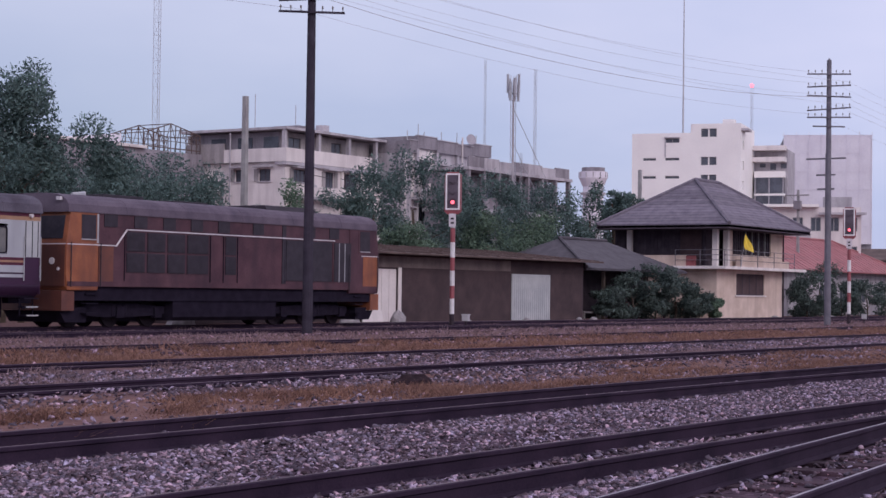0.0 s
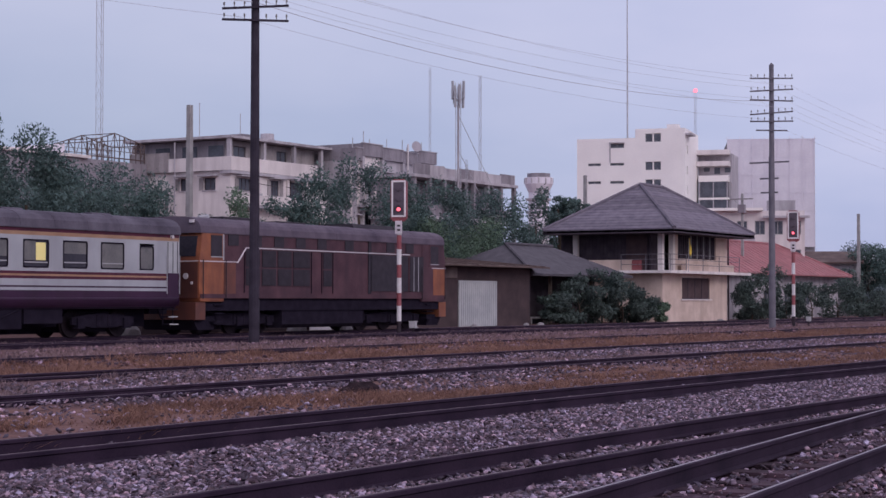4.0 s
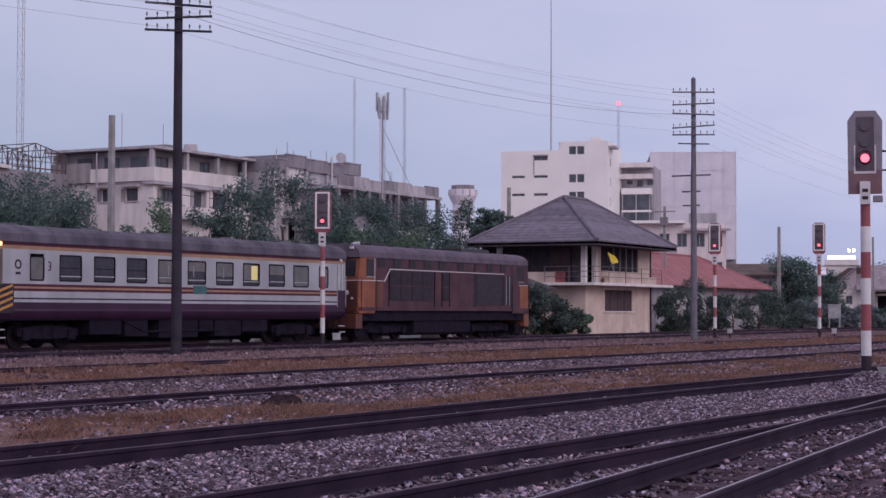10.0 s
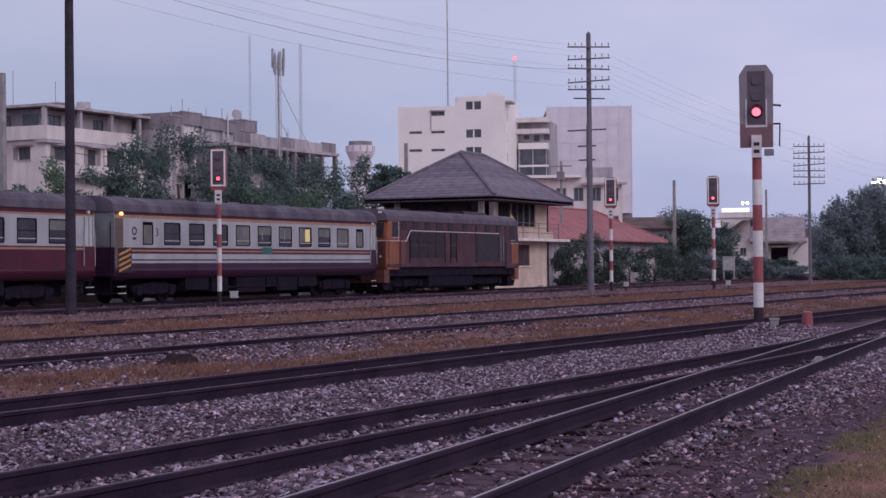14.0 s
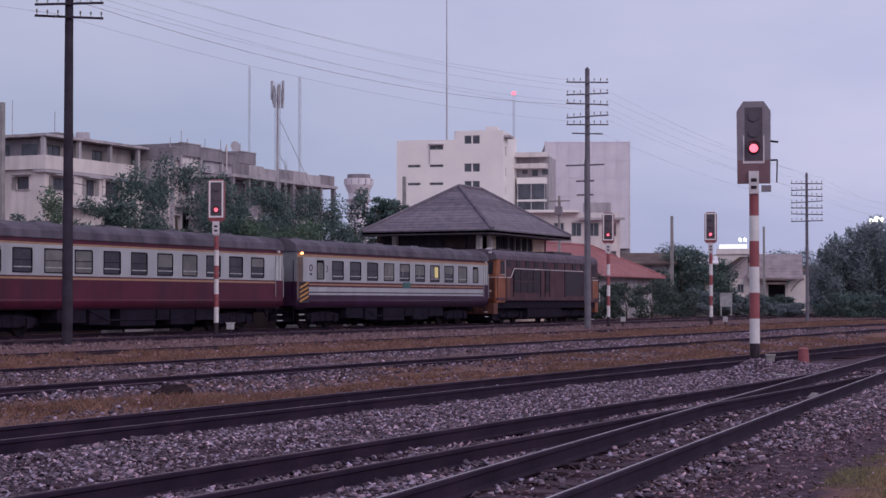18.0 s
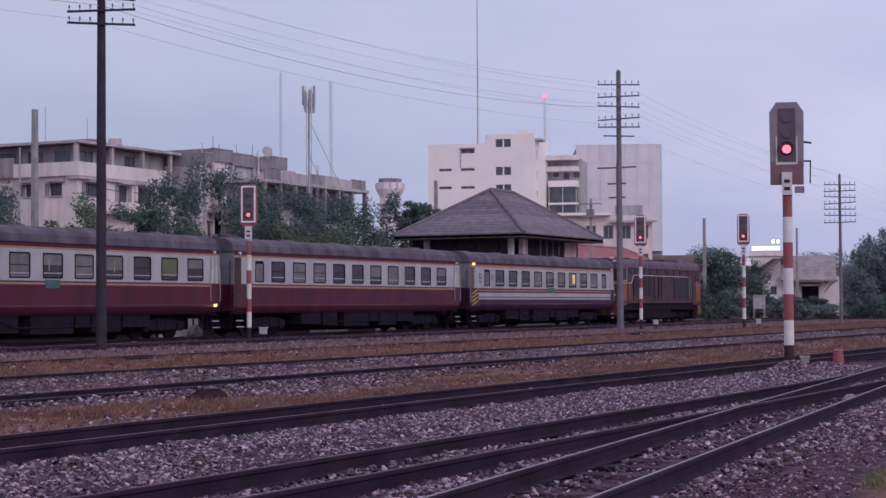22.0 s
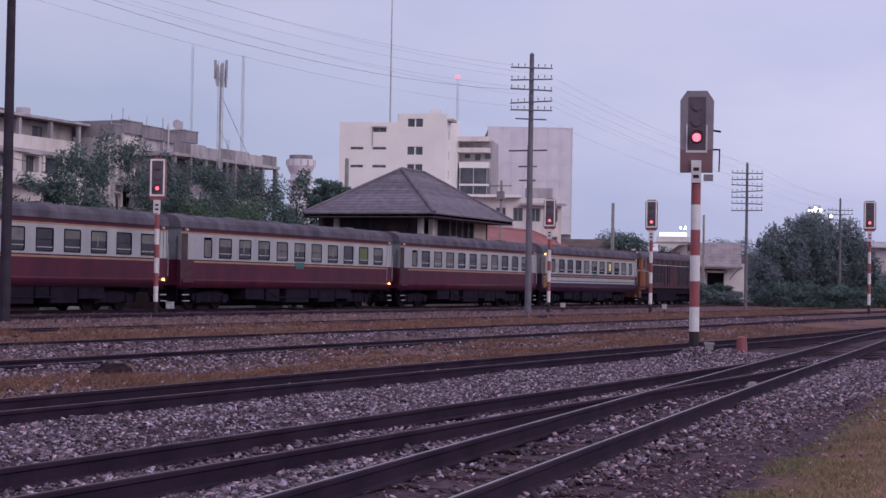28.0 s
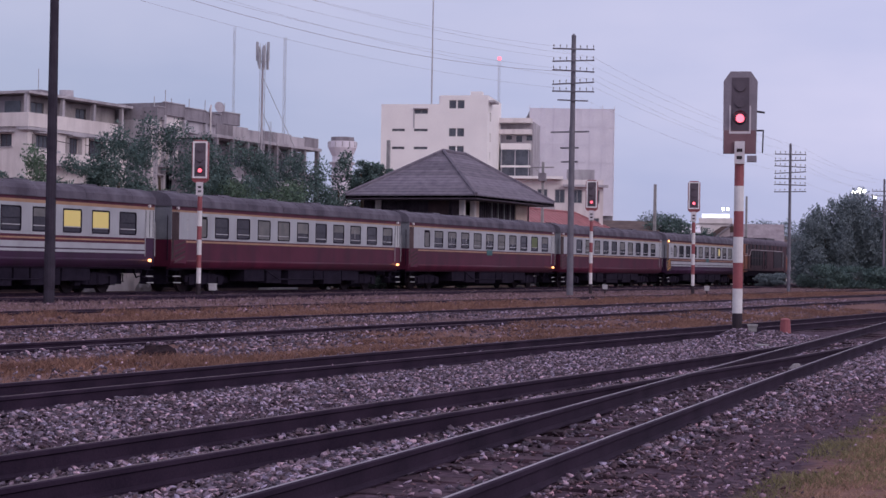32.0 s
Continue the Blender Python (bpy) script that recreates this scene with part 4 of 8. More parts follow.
def locomotive(rear_x):
    """The locomotive: the train's first coupling is x = 0 in its own space, its nose ahead."""
    t = thing("diesel_locomotive", pose(rear_x, TRAIN_Y, 0), "dusty brown-red diesel locomotive with orange cab ends", "locomotive", TRAIN_GROUP)
    H, E, L = 1.40, 0.90, 16.75
    za, zb = 1.36, 3.42

    def flank(name, x0, x1, z0, z1, m, out=0.0, th=0.05, label="", parent=t):
        for s in (-1, 1):
            y0, y1 = sorted((s * (H - th), s * (H + out)))
            part(name, Geo().box(x0, y0, z0, x1, y1, z1), m, parent, label)

    # middle body
    body = [(-H, za), (-H, zb)] + [(y, z) for y, z in arc_roof(H, zb, 3.92, 12)][1:-1] + [(H, zb), (H, za)]
    part("body", Geo().sweep_x([(y * 0.985, z) for y, z in body], 2.2, 14.92), M_LOCORED, t)
    roof = [(-H - 0.02, zb - 0.04)] + arc_roof(H + 0.02, zb, 3.95, 12) + [(H + 0.02, zb - 0.04)]
    rf = part("roof", Geo().sweep_x(roof, E + 0.05, L - 0.15), M_LOCOROOF, t, "dusty grey-brown roof", 0, False)
    for x in (3.4, 6.1, 8.9, 11.6, 14.4):
        part("roof_seam", Geo().sweep_x([(y * 1.003, z + 0.006) for y, z in arc_roof(H + 0.02, zb, 3.95, 12)], x - 0.02, x + 0.02), M_LOCOROOF, rf)
    part("exhaust_hatch", Geo().box(3.2, -0.6, 3.85, 5.0, 0.6, 4.03), M_GRILLE, rf, "", 0.03)
    part("exhaust_hatch", Geo().box(6.5, -0.5, 3.85, 8.2, 0.5, 4.0), M_GRILLE, rf, "", 0.03)
    part("radiator_cowl", Geo().sweep_x([(-0.95, 3.75), (0.95, 3.75), (0.8, 4.06), (-0.8, 4.06)], 10.8, 13.6), M_GRILLE, rf)
    part("horn", Geo().tube((2.2, -0.3, 3.98), (2.7, -0.3, 4.0), 0.05, 0.09), M_STEEL, rf)
    part("roof_edge", Geo().box(E - 0.05, -1.15, 3.72, E + 0.75, -1.0, 3.82), M_LINE, rf, "pale strip on the cab roof")
    # cabs with near-upright faces
    for end, d, deep in ((E, 1, 1.32), (L, -1, 1.85)):
        def X(v):
            return end + d * v

        def pad(v0, v1, y0, y1, z0, z1):
            return Geo().box(min(X(v0), X(v1)), min(y0, y1), z0, max(X(v0), X(v1)), max(y0, y1), z1)

        prof = [(X(0.05), 1.10), (X(0.0), 1.5), (X(0.0), 2.45), (X(0.16), 3.42), (X(deep), 3.42), (X(deep), 1.10)]
        cab = part("cab", Geo().sweep_y(prof, -H, H), M_ORANGE if d > 0 else M_LOCORED, t, "faded orange cab end" if d > 0 else "brown-red cab end", 0.05)
        part("end_plate", pad(-0.012, 0.03, -1.34, 1.34, 1.22, 2.40), M_NOSERED, cab, "dirty red-orange end plate")
        part("waist_line", pad(-0.014, 0.03, -1.36, 1.36, 2.43, 2.46), M_LINE, cab, "thin pale waist line")
        for yy in (-0.28, 0.28):
            part("end_joint", pad(-0.018, 0.0, yy - 0.015, yy + 0.015, 1.25, 2.38), M_UNDER, cab)
        if d < 0:
            for s in (-1, 1):
                part("nose_panel", pad(0.06, 1.0, s * (H - 0.03), s * (H + 0.006), 1.26, 2.42), M_ORANGE, cab, "orange nose panel")
        # windscreens in the end face
        for y0, y1 in ((-1.22, -0.08), (0.08, 1.22)):
            g = Geo()
            g.add([(X(0.06), y0, 2.60), (X(0.06), y1, 2.60), (X(0.17), y1, 3.28), (X(0.17), y0, 3.28),
                   (X(0.01), y0, 2.60), (X(0.01), y1, 2.60), (X(0.12), y1, 3.28), (X(0.12), y0, 3.28)],
                  [(0, 1, 2, 3), (4, 7, 6, 5), (0, 4, 5, 1), (2, 6, 7, 3), (1, 5, 6, 2), (0, 3, 7, 4)])
            part("windscreen", g, M_GLASS, cab)
        for s in (-1, 1):
            part("cab_window", pad(0.60, 1.20, s * (H - 0.02), s * (H + 0.008), 2.62, 3.32), M_GRILLE, cab, "dark open cab window")
            part("window_ledge", pad(0.60, 1.20, s * (H + 0.002), s * (H + 0.03), 2.58, 2.615), M_SASH, cab)
            part("door_post", pad(1.24, 1.31, s * (H - 0.02), s * (H + 0.01), 2.5, 3.36), M_SASH if d > 0 else M_LOCORED, cab, "pale door post" if d > 0 else "")
            part("waist_line", pad(0.03, 2.05 if d > 0 else 1.1, s * (H - 0.02), s * (H + 0.010), 2.43, 2.46), M_LINE, cab, "thin pale waist line")
        for yy in (-0.85, 0.85):
            part("headlamp", Geo().tube((X(-0.05), yy, 1.95), (X(0.05), yy, 1.95), 0.10, None, 12), M_LINE, cab)
            part("marker_lamp", Geo().tube((X(-0.05), yy * 1.3, 1.72), (X(0.05), yy * 1.3, 1.72), 0.05, None, 10), M_LINE, cab)
        part("buffer_beam", pad(-0.10, 0.42, -1.33, 1.33, 0.50, 1.09), M_NOSERED if d > 0 else M_ORANGE, t, "orange buffer beam", 0.02)
        part("cow_catcher", Geo().sweep_y([(X(0.0), 0.49), (X(0.25), 0.16), (X(1.1), 0.16), (X(1.1), 0.60), (X(0.43), 0.60), (X(0.43), 0.49)], -1.15, 1.15), M_UNDER, t)
        part("coupler", pad(-0.6, 0.2, -0.12, 0.12, 0.70, 0.95), M_UNDER, t)
        for s in (-1, 1):
            for xx in (0.15, deep + 0.05):
                part("handrail", Geo().tube((X(xx), s * (H + 0.05), 1.2), (X(xx), s * (H + 0.05), 2.5), 0.016, None, 6), M_SIGBLACK, t)
    # flank dress: line, louvres, upper windows, sill
    flank("sill", 0.95, L - 0.1, 1.22, 1.36, M_LOCORED, 0.02)
    flank("cab_side", 2.225, 2.85, 1.37, 2.42, M_NOSERED, 0.004, 0.02, "faded red-orange panel behind the cab")
    flank("flank_line", 3.42, 14.0, 2.925, 2.96, M_LINE, 0.012, 0.0, "thin white line along the flank")
    for s in (-1, 1):
        y0, y1 = sorted((s * (H - 0.0), s * (H + 0.012)))
        g = Geo().add([(2.90, y0, 2.42), (2.98, y0, 2.42), (3.48, y0, 2.96), (3.40, y0, 2.96), (2.90, y1, 2.42), (2.98, y1, 2.42), (3.48, y1, 2.96), (3.40, y1, 2.96)],
                      [(0, 1, 2, 3), (4, 7, 6, 5), (0, 4, 5, 1), (2, 6, 7, 3), (1, 5, 6, 2), (0, 3, 7, 4)])
        part("flank_line", g, M_LINE, t)
    for x in (2.45, 3.75, 5.05, 6.35, 7.68, 9.45, 12.3, 13.7):
        flank("upper_window", x, x + 0.56, 3.0, 3.37, M_GRILLE, 0.006)
    for x0, x1 in ((3.42, 4.22), (4.34, 5.14), (5.26, 6.06), (6.18, 7.18), (8.05, 8.58)):
        for z0, z1 in ((1.66, 2.24), (2.30, 2.88)):
            for s in (-1, 1):
                g = Geo()
                y0, y1 = sorted((s * (H - 0.04), s * (H + 0.004)))
                g.box(x0, y0, z0, x1, y1, z1)
                k = z0 + 0.04
                while k < z1 - 0.05:
                    g.box(x0 + 0.03, min(y0, y1 + 0.0) if s > 0 else y0 - 0.012, k, x1 - 0.03, y1 + 0.012 if s > 0 else y1, k + 0.03)
                    k += 0.075
                part("louvre", g, M_GRILLE, t)
    flank("radiator_grille", 11.25, 13.85, 1.50, 2.88, M_GRILLE, 0.006)
    flank("radiator_grille", 14.0, 15.0, 1.50, 2.88, M_GRILLE, 0.006)
    for x in (13.92, 14.28, 14.62):
        flank("grille_bar", x - 0.02, x + 0.02, 1.5, 2.86, M_SASH if x > 14 else M_LOCORED, 0.012)
    for x in (3.34, 7.3, 7.95, 8.66, 11.15):
        flank("panel_seam", x - 0.01, x + 0.01, 1.40, 2.90, M_UNDER, 0.008, 0.02)
    flank("seam_post", 11.02, 11.22, 1.40, 3.38, M_GRILLE, 0.007, 0.02)
    # underframe
    part("underframe", Geo().box(1.2, -1.30, 0.80, L - 0.4, 1.30, 1.22), M_UNDER, t)
    part("fuel_tank", Geo().sweep_x([(-1.25, 0.30), (-1.1, 0.18), (1.1, 0.18), (1.25, 0.30), (1.25, 0.95), (-1.25, 0.95)], 5.7, 10.9), M_UNDER, t)
    for x in (3.6, L - 3.4):
        bogie(t, x, 3.4, 3)
    for xx in (2.0, L - 1.2):
        for s in (-1, 1):
            st = Geo()
            for z in (0.42, 0.70, 0.98):
                st.box(xx - 0.25, min(s * 1.15, s * 1.39), z, xx + 0.25, max(s * 1.15, s * 1.39), z + 0.03)
            part("step", st, M_UNDER, t)
    return t


S0 = 35.75
LOCO = locomotive(S0)
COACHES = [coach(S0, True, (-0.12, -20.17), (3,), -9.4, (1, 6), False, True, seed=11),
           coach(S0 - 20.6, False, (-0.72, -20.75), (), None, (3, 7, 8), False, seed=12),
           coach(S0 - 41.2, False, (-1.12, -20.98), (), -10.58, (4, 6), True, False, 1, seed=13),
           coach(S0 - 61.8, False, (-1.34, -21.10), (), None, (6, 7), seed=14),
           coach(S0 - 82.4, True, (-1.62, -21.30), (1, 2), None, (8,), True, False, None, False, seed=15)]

# ---- poles, wires and signals ----


def telegraph_pole(x, y, top, arms, radius, label, base=-0.3, turn=0.0, short=(), metal=M_POLEGREY):
    t = thing("telegraph_pole", pose(x, y, base, 0, 0, turn), label, "telegraph pole", "telegraph poles beside the line")
    h = top - base
    part("pole", Geo().tube((0, 0, 0), (0, 0, h), radius * 1.15, radius * 0.8, 12), metal, t, "", 0, False)
    part("cap", Geo().tube((0, 0, h), (0, 0, h + 0.12), radius * 0.9, 0.02, 12), metal, t)
    for k, z in enumerate(arms):
        z -= base
        half = 0.72 if k in short else 0.98
        tilt = (0.02, -0.03, 0.05, -0.06, 0.01, 0.03, -0.02)[k % 7]
        # crossarms stand square to the line
        arm = part("crossarm", Geo().beam((-radius - 0.03, -half, z - tilt * half), (-radius - 0.03, half, z + tilt * half), 0.062), metal, t)
        for yy in (-0.92, -0.62, -0.32, 0.32, 0.62, 0.92):
            if abs(yy) < half and k not in short:
                zz = z + tilt * yy
                g = Geo().tube((-radius - 0.03, yy, zz + 0.03), (-radius - 0.03, yy, zz + 0.13), 0.012, None, 6)
                g.tube((-radius - 0.03, yy, zz + 0.11), (-radius - 0.03, yy, zz + 0.19), 0.032, 0.022, 8)
                part("insulator", g, M_CERAMIC, arm)
    return t


P1, P2, P3, P4 = (41.48, 31.36), (76.65, 28.27), (109.0, 25.6), (141.3, 25.6)
ARMS1 = (11.02, 10.52, 10.21, 9.83, 9.44)
ARMS2 = (11.38, 10.83, 10.36, 9.78, 9.40, 8.98)
telegraph_pole(*P1, 11.7, ARMS1, 0.145, "tall dark telegraph pole with five insulator arms", turn=37, metal=M_POLE)
telegraph_pole(*P2, 12.0, ARMS2, 0.135, "tall telegraph pole with six crooked insulator arms", turn=20, short=(5,))
p2_low = thing("power_pole", pose(77.05, 28.5, -0.3), "thin pole with two lower crossarms", "power pole")
part("pole", Geo().tube((0, 0, 0), (0, 0, 8.1), 0.09, 0.07, 10), M_POLEGREY, p2_low)
for z, half in ((7.85, 0.95), (7.1, 0.45), (6.45, 0.4)):
    part("crossarm", Geo().beam((-0.12, -half, z), (-0.12, half, z), 0.07), M_POLEGREY, p2_low)
telegraph_pole(*P3, 9.15, (8.55, 8.16, 7.78, 7.40, 7.02, 6.63, 6.20), 0.10, "distant telegraph pole with seven insulator arms", turn=14)
telegraph_pole(*P4, 8.6, (7.7, 7.35, 6.9, 6.5, 6.1, 5.7), 0.10, "far telegraph pole with insulator arms", turn=12)


def wire(p, q, sag, radius=0.012):
    pts = []
    for k in range(13):
        u = k / 12
        pts.append((p[0] + (q[0] - p[0]) * u, p[1] + (q[1] - p[1]) * u, p[2] + (q[2] - p[2]) * u - sag * 4 * u * (1 - u)))
    prof = [(radius * math.cos(a), radius * math.sin(a)) for a in (0, 2.1, 4.2)]
    ob = part("overhead_wire", Geo().along(prof, pts), M_WIRE)
    tagged(ob, "thin sagging telegraph wire between poles", "wire", "telegraph wires")


P0 = (6.3, 34.4)
for a1, a2, off in ((11.02, 11.38, 0.9), (10.52, 10.83, -0.9), (10.52, 10.83, 0.6), (10.21, 10.36, 0.9), (9.83, 9.78, -0.9), (9.44, 9.40, 0.6)):
    z = 0.18
    w = 0.0055
    wire((P0[0], P0[1] + off, a1 + z), (P1[0], P1[1] + off, a1 + z), 0.5, w)
    wire((P1[0], P1[1] + off, a1 + z), (P2[0], P2[1] + off, a2 + z), 0.5, w)
    wire((P2[0], P2[1] + off, a2 + z), (P3[0], P3[1] + off, a2 + z - 2.1), 0.4, w)
    wire((P3[0], P3[1] + off, a2 + z - 2.1), (P4[0], P4[1] + off, a2 + z - 2.6), 0.4, w)
wire((P0[0], P0[1], 10.3), (P1[0], P1[1], 10.0), 0.7, 0.011)
wire((P1[0], P1[1], 10.0), (P2[0], P2[1], 10.35), 0.75, 0.011)


def banded_post(t, radius, bands, n=16):
    for z0, z1, m in bands:
        part("post_band", Geo().tube((0, 0, z0), (0, 0, z1), radius, None, n), m, t)


def signal_small(x, y, face, k=1.0, lamp=M_REDDIM, lamp_at=0.30):
    """A slim colour-light signal on a red and white post; its lamps look along -x before it is turned."""
    t = thing("railway_signal", pose(x, y, -0.17, 0, 0, face), "colour-light railway signal on a red and white banded post, showing red", "railway signal", "yard signals")
    W, R, B = M_SIGWHITE, M_SIGRED, M_SIGBLACK
    z = [0.0, 0.55, 1.12, 1.60, 2.16, 2.65, 3.22, 3.75]
    banded_post(t, 0.088, [(z[0], z[1] * k, B), (z[1] * k, z[2] * k, W), (z[2] * k, z[3] * k, R), (z[3] * k, z[4] * k, W), (z[4] * k, z[5] * k, R), (z[5] * k, z[6] * k, W), (z[6] * k, z[7] * k, R), (z[7] * k, 4.3 * k, W)])
    part("pale_plate", Geo().box(-0.14, -0.13, 3.80 * k, -0.11, 0.13, 4.28 * k), M_LINE, t, "pale plate with dark bars")
    for zz in (3.90, 4.06):
        part("plate_bar", Geo().box(-0.146, -0.06, zz * k, -0.141, 0.06, (zz + 0.07) * k), B, t)
    top, bot, w = 5.78 * k, 4.42 * k, 0.27 * k
    r = 0.10
    out = [(-w + r, bot), (w - r, bot), (w, bot + r), (w, top - r), (w - r, top), (-w + r, top), (-w, top - r), (-w, bot + r)]
    head = part("head", Geo().sweep_x([(yy * 1.14, zz + (0.05 if zz > (top + bot) / 2 else -0.16)) for yy, zz in out], -0.10, 0.06), M_SIGRED, t, "dull red signal housing")
    rim = Geo()
    e = 0.062 * k
    rim.sweep_x([(-w, bot), (w, bot), (w, bot + e), (-w, bot + e)], -0.14, -0.09).sweep_x([(-w, top - e), (w, top - e), (w, top), (-w, top)], -0.14, -0.09)
    rim.sweep_x([(-w, bot + e), (-w + e, bot + e), (-w + e, top - e), (-w, top - e)], -0.14, -0.09).sweep_x([(w - e, bot + e), (w, bot + e), (w, top - e), (w - e, top - e)], -0.14, -0.09)
    part("rim", rim, M_SIGRIM, head, "white rim")
    part("lamp_panel", Geo().box(-0.12, -w + e, bot + e, -0.095, w - e, top - e), M_SIGPANEL, head)
    for i, zz in enumerate((0.21, 0.50, 0.78)):
        c = bot + (top - bot) * zz
        on = i == 0
        part("hood", Geo().tube((-0.12, 0, c), (-0.20 if on else -0.135, 0, c + 0.02), 0.14 * k, 0.13 * k, 14, False), M_SIGPANEL, head)
        on = i == 0
        part("lens", Geo().tube((-0.125, 0, c), (-0.15, 0, c), (0.070 if on else 0.10) * k, None, 14), lamp if on else M_SIGPANEL, head, "lit red lens" if on else "")
    part("bracket", Geo().box(-0.09, -0.10, 4.28 * k, 0.12, 0.10, 4.44 * k), W, t)
    return t


S1, S2, S3, S4 = (54.9, 34.79), (83.85, 29.82), (85.43, 24.93), (100.6, 16.55)
signal_small(*S1, 22, 1.0, M_REDDIM)
signal_small(*S2, 16, 1.0, M_REDDIM)
signal_small(*S3, 14, 1.0, M_REDLAMP)
signal_small(*S4, 9, 1.12, M_REDLAMP)


def trackside_box(x, y, w, h, label="pale grey trackside junction box on a short leg", m=None, z=-0.17):
    t = thing("junction_box", pose(x, y, z, 0, 0, 15), label, "junction box", "trackside boxes")
    part("leg", Geo().tube((0, 0, 0), (0, 0, 0.42), 0.04, None, 8), M_SIGBLACK, t)
    part("case", Geo().box(-w / 2, -w / 2, 0.30, w / 2, w / 2, 0.30 + h), m or M_BOXGREY, t, "", 0.015)
    part("lid", Geo().box(-w / 2 - 0.02, -w / 2 - 0.02, 0.30 + h, w / 2 + 0.02, w / 2 + 0.02, 0.335 + h), m or M_BOXGREY, t)


trackside_box(55.1, 34.3, 0.24, 0.22)
trackside_box(84.6, 29.3, 0.24, 0.2)
trackside_box(86.5, 24.5, 0.24, 0.22)
trackside_box(32.0, 8.18, 0.15, 0.10, "small grey cable box beside the signal", M_CONCPOLE, -0.26)


def signal_big(x, y, face):
    t = thing("railway_signal", pose(x, y, -0.15, 0, 0, face), "tall signal with a dark backboard and a bright red lamp", "railway signal", "yard signals")
    W, R, B = M_SIGWHITE, M_SIGRED, M_SIGBLACK
    banded_post(t, 0.090, [(0.06, 0.56, B), (0.56, 1.0, W), (1.0, 1.46, R), (1.46, 1.92, W)])
    banded_post(t, 0.088, [(1.92, 2.38, R), (2.38, 2.83, W)])
    banded_post(t, 0.086, [(2.83, 3.28, R), (3.28, 3.42, W)])
    part("base_plate", Geo().box(-0.28, -0.28, 0.0, 0.28, 0.28, 0.06), B, t)
    w, bot, top, cut = 0.29, 3.40, 4.87, 0.11
    out = [(-w, bot), (w, bot), (w + 0.01, top - cut * 1.6), (w - cut, top), (-w + cut, top), (-w - 0.01, top - cut * 1.6)]
    board = part("backboard", Geo().sweep_x(out, -0.06, -0.02), M_SIGGREY, t, "dark grey backboard with cut corners")
    # the lamp's red glow is mixed into this plate's colour
    part("lower_plate", Geo().box(-0.068, -w + 0.01, bot + 0.005, -0.061, w - 0.01, bot + 0.42), M_GLOWPLATE, board, "grey lower plate tinted with the lamp's red glow")
    part("lamp_case", Geo().box(-0.02, -0.24, 3.75, 0.28, 0.24, 4.75), M_SIGGREY, t)
    rim = Geo().box(-0.075, -0.19, 3.76, -0.06, 0.19, 3.80).box(-0.075, -0.19, 3.80, -0.06, -0.165, 4.26).box(-0.075, 0.165, 3.80, -0.06, 0.19, 4.26)
    part("rim", rim, M_LINE, board, "white rim round the lit lamp")
    panel = part("lamp_panel", Geo().box(-0.068, -0.155, 3.81, -0.061, 0.155, 4.76), M_SIGPANEL, board, "darker inner lamp panel")
    for c, on in ((4.03, True), (4.32, False), (4.60, False)):
        if on:
            part("hood", Geo().tube((-0.069, 0, c), (-0.15, 0, c + 0.03), 0.125, 0.12, 18, False), M_SIGPANEL, board)
        part("lens", Geo().tube((-0.070, 0, c), (-0.095, 0, c), 0.075 if on else 0.09, None, 20), M_REDLAMP if on else M_SIGPANEL, board, "glowing red lens" if on else "")
    part("pale_plate", Geo().box(-0.125, -0.09, 3.22, -0.09, 0.09, 3.62), M_LINE, t, "pale plate with dark bars")
    for zz in (3.30, 3.43):
        part("plate_bar", Geo().box(-0.132, -0.05, zz, -0.127, 0.05, zz + 0.06), B, t)
    part("phone_box", Geo().box(-0.08, -0.30, 3.26, 0.10, -0.13, 3.37), M_SIGGREY, t)
    g = Geo().tube((0, -0.29, 4.16), (0, -0.43, 4.14), 0.018, None, 6).tube((0.0, -0.29, 3.82), (0, -0.42, 3.82), 0.016, None, 6).tube((0, -0.41, 3.82), (0, -0.40, 3.42), 0.012, None, 6)
    part("step_iron", g, M_SIGBLACK, t)


signal_big(30.55, 8.09, 14)

# ---- buildings beside the line ----


def box_window(parent, x0, x1, z0, z1, y, axis="y", out=-1, glass=M_FARGLASS, frame=M_FRAME, mid=1, depth=0.12, bar=0.06):
    """A framed window lying in a wall whose face is at y (or at x, for axis 'x'), looking out that way."""
    def put(g, a, b, c, d, o0, o1):
        o0, o1 = sorted((o0, o1))
        if axis == "y":
            g.box(a, o0, b, c, o1, d)
        else:
            g.box(o0, a, b, o1, c, d)
        return g
    o0, o1 = y - out * 0.03, y + out * 0.03
    vs = []
    for o in (o0, o1):
        for i in (0.0, bar):
            for p, q in ((x0 + i, z0 + i), (x1 - i, z0 + i), (x1 - i, z1 - i), (x0 + i, z1 - i)):
                vs.append((p, o, q) if axis == "y" else (o, p, q))
    fs = []
    for k in range(4):
        j = (k + 1) % 4
        fs += [(k, j, 4 + j, 4 + k), (8 + k, 12 + k, 12 + j, 8 + j), (k, 8 + k, 8 + j, j), (4 + k, 4 + j, 12 + j, 12 + k)]
    w = part("window", Geo().add(vs, fs), frame, parent)
    for k in range(1, mid + 1):
        c = x0 + (x1 - x0 - bar) * k / (mid + 1)
        part("mullion", put(Geo(), c, z0 + bar, c + bar, z1 - bar, o0, o1), frame, w)
    part("pane", put(Geo(), x0 + 0.01, z0 + 0.01, x1 - 0.01, z1 - 0.01, y - out * 0.02, y + out * 0.008), glass, w)
    return w


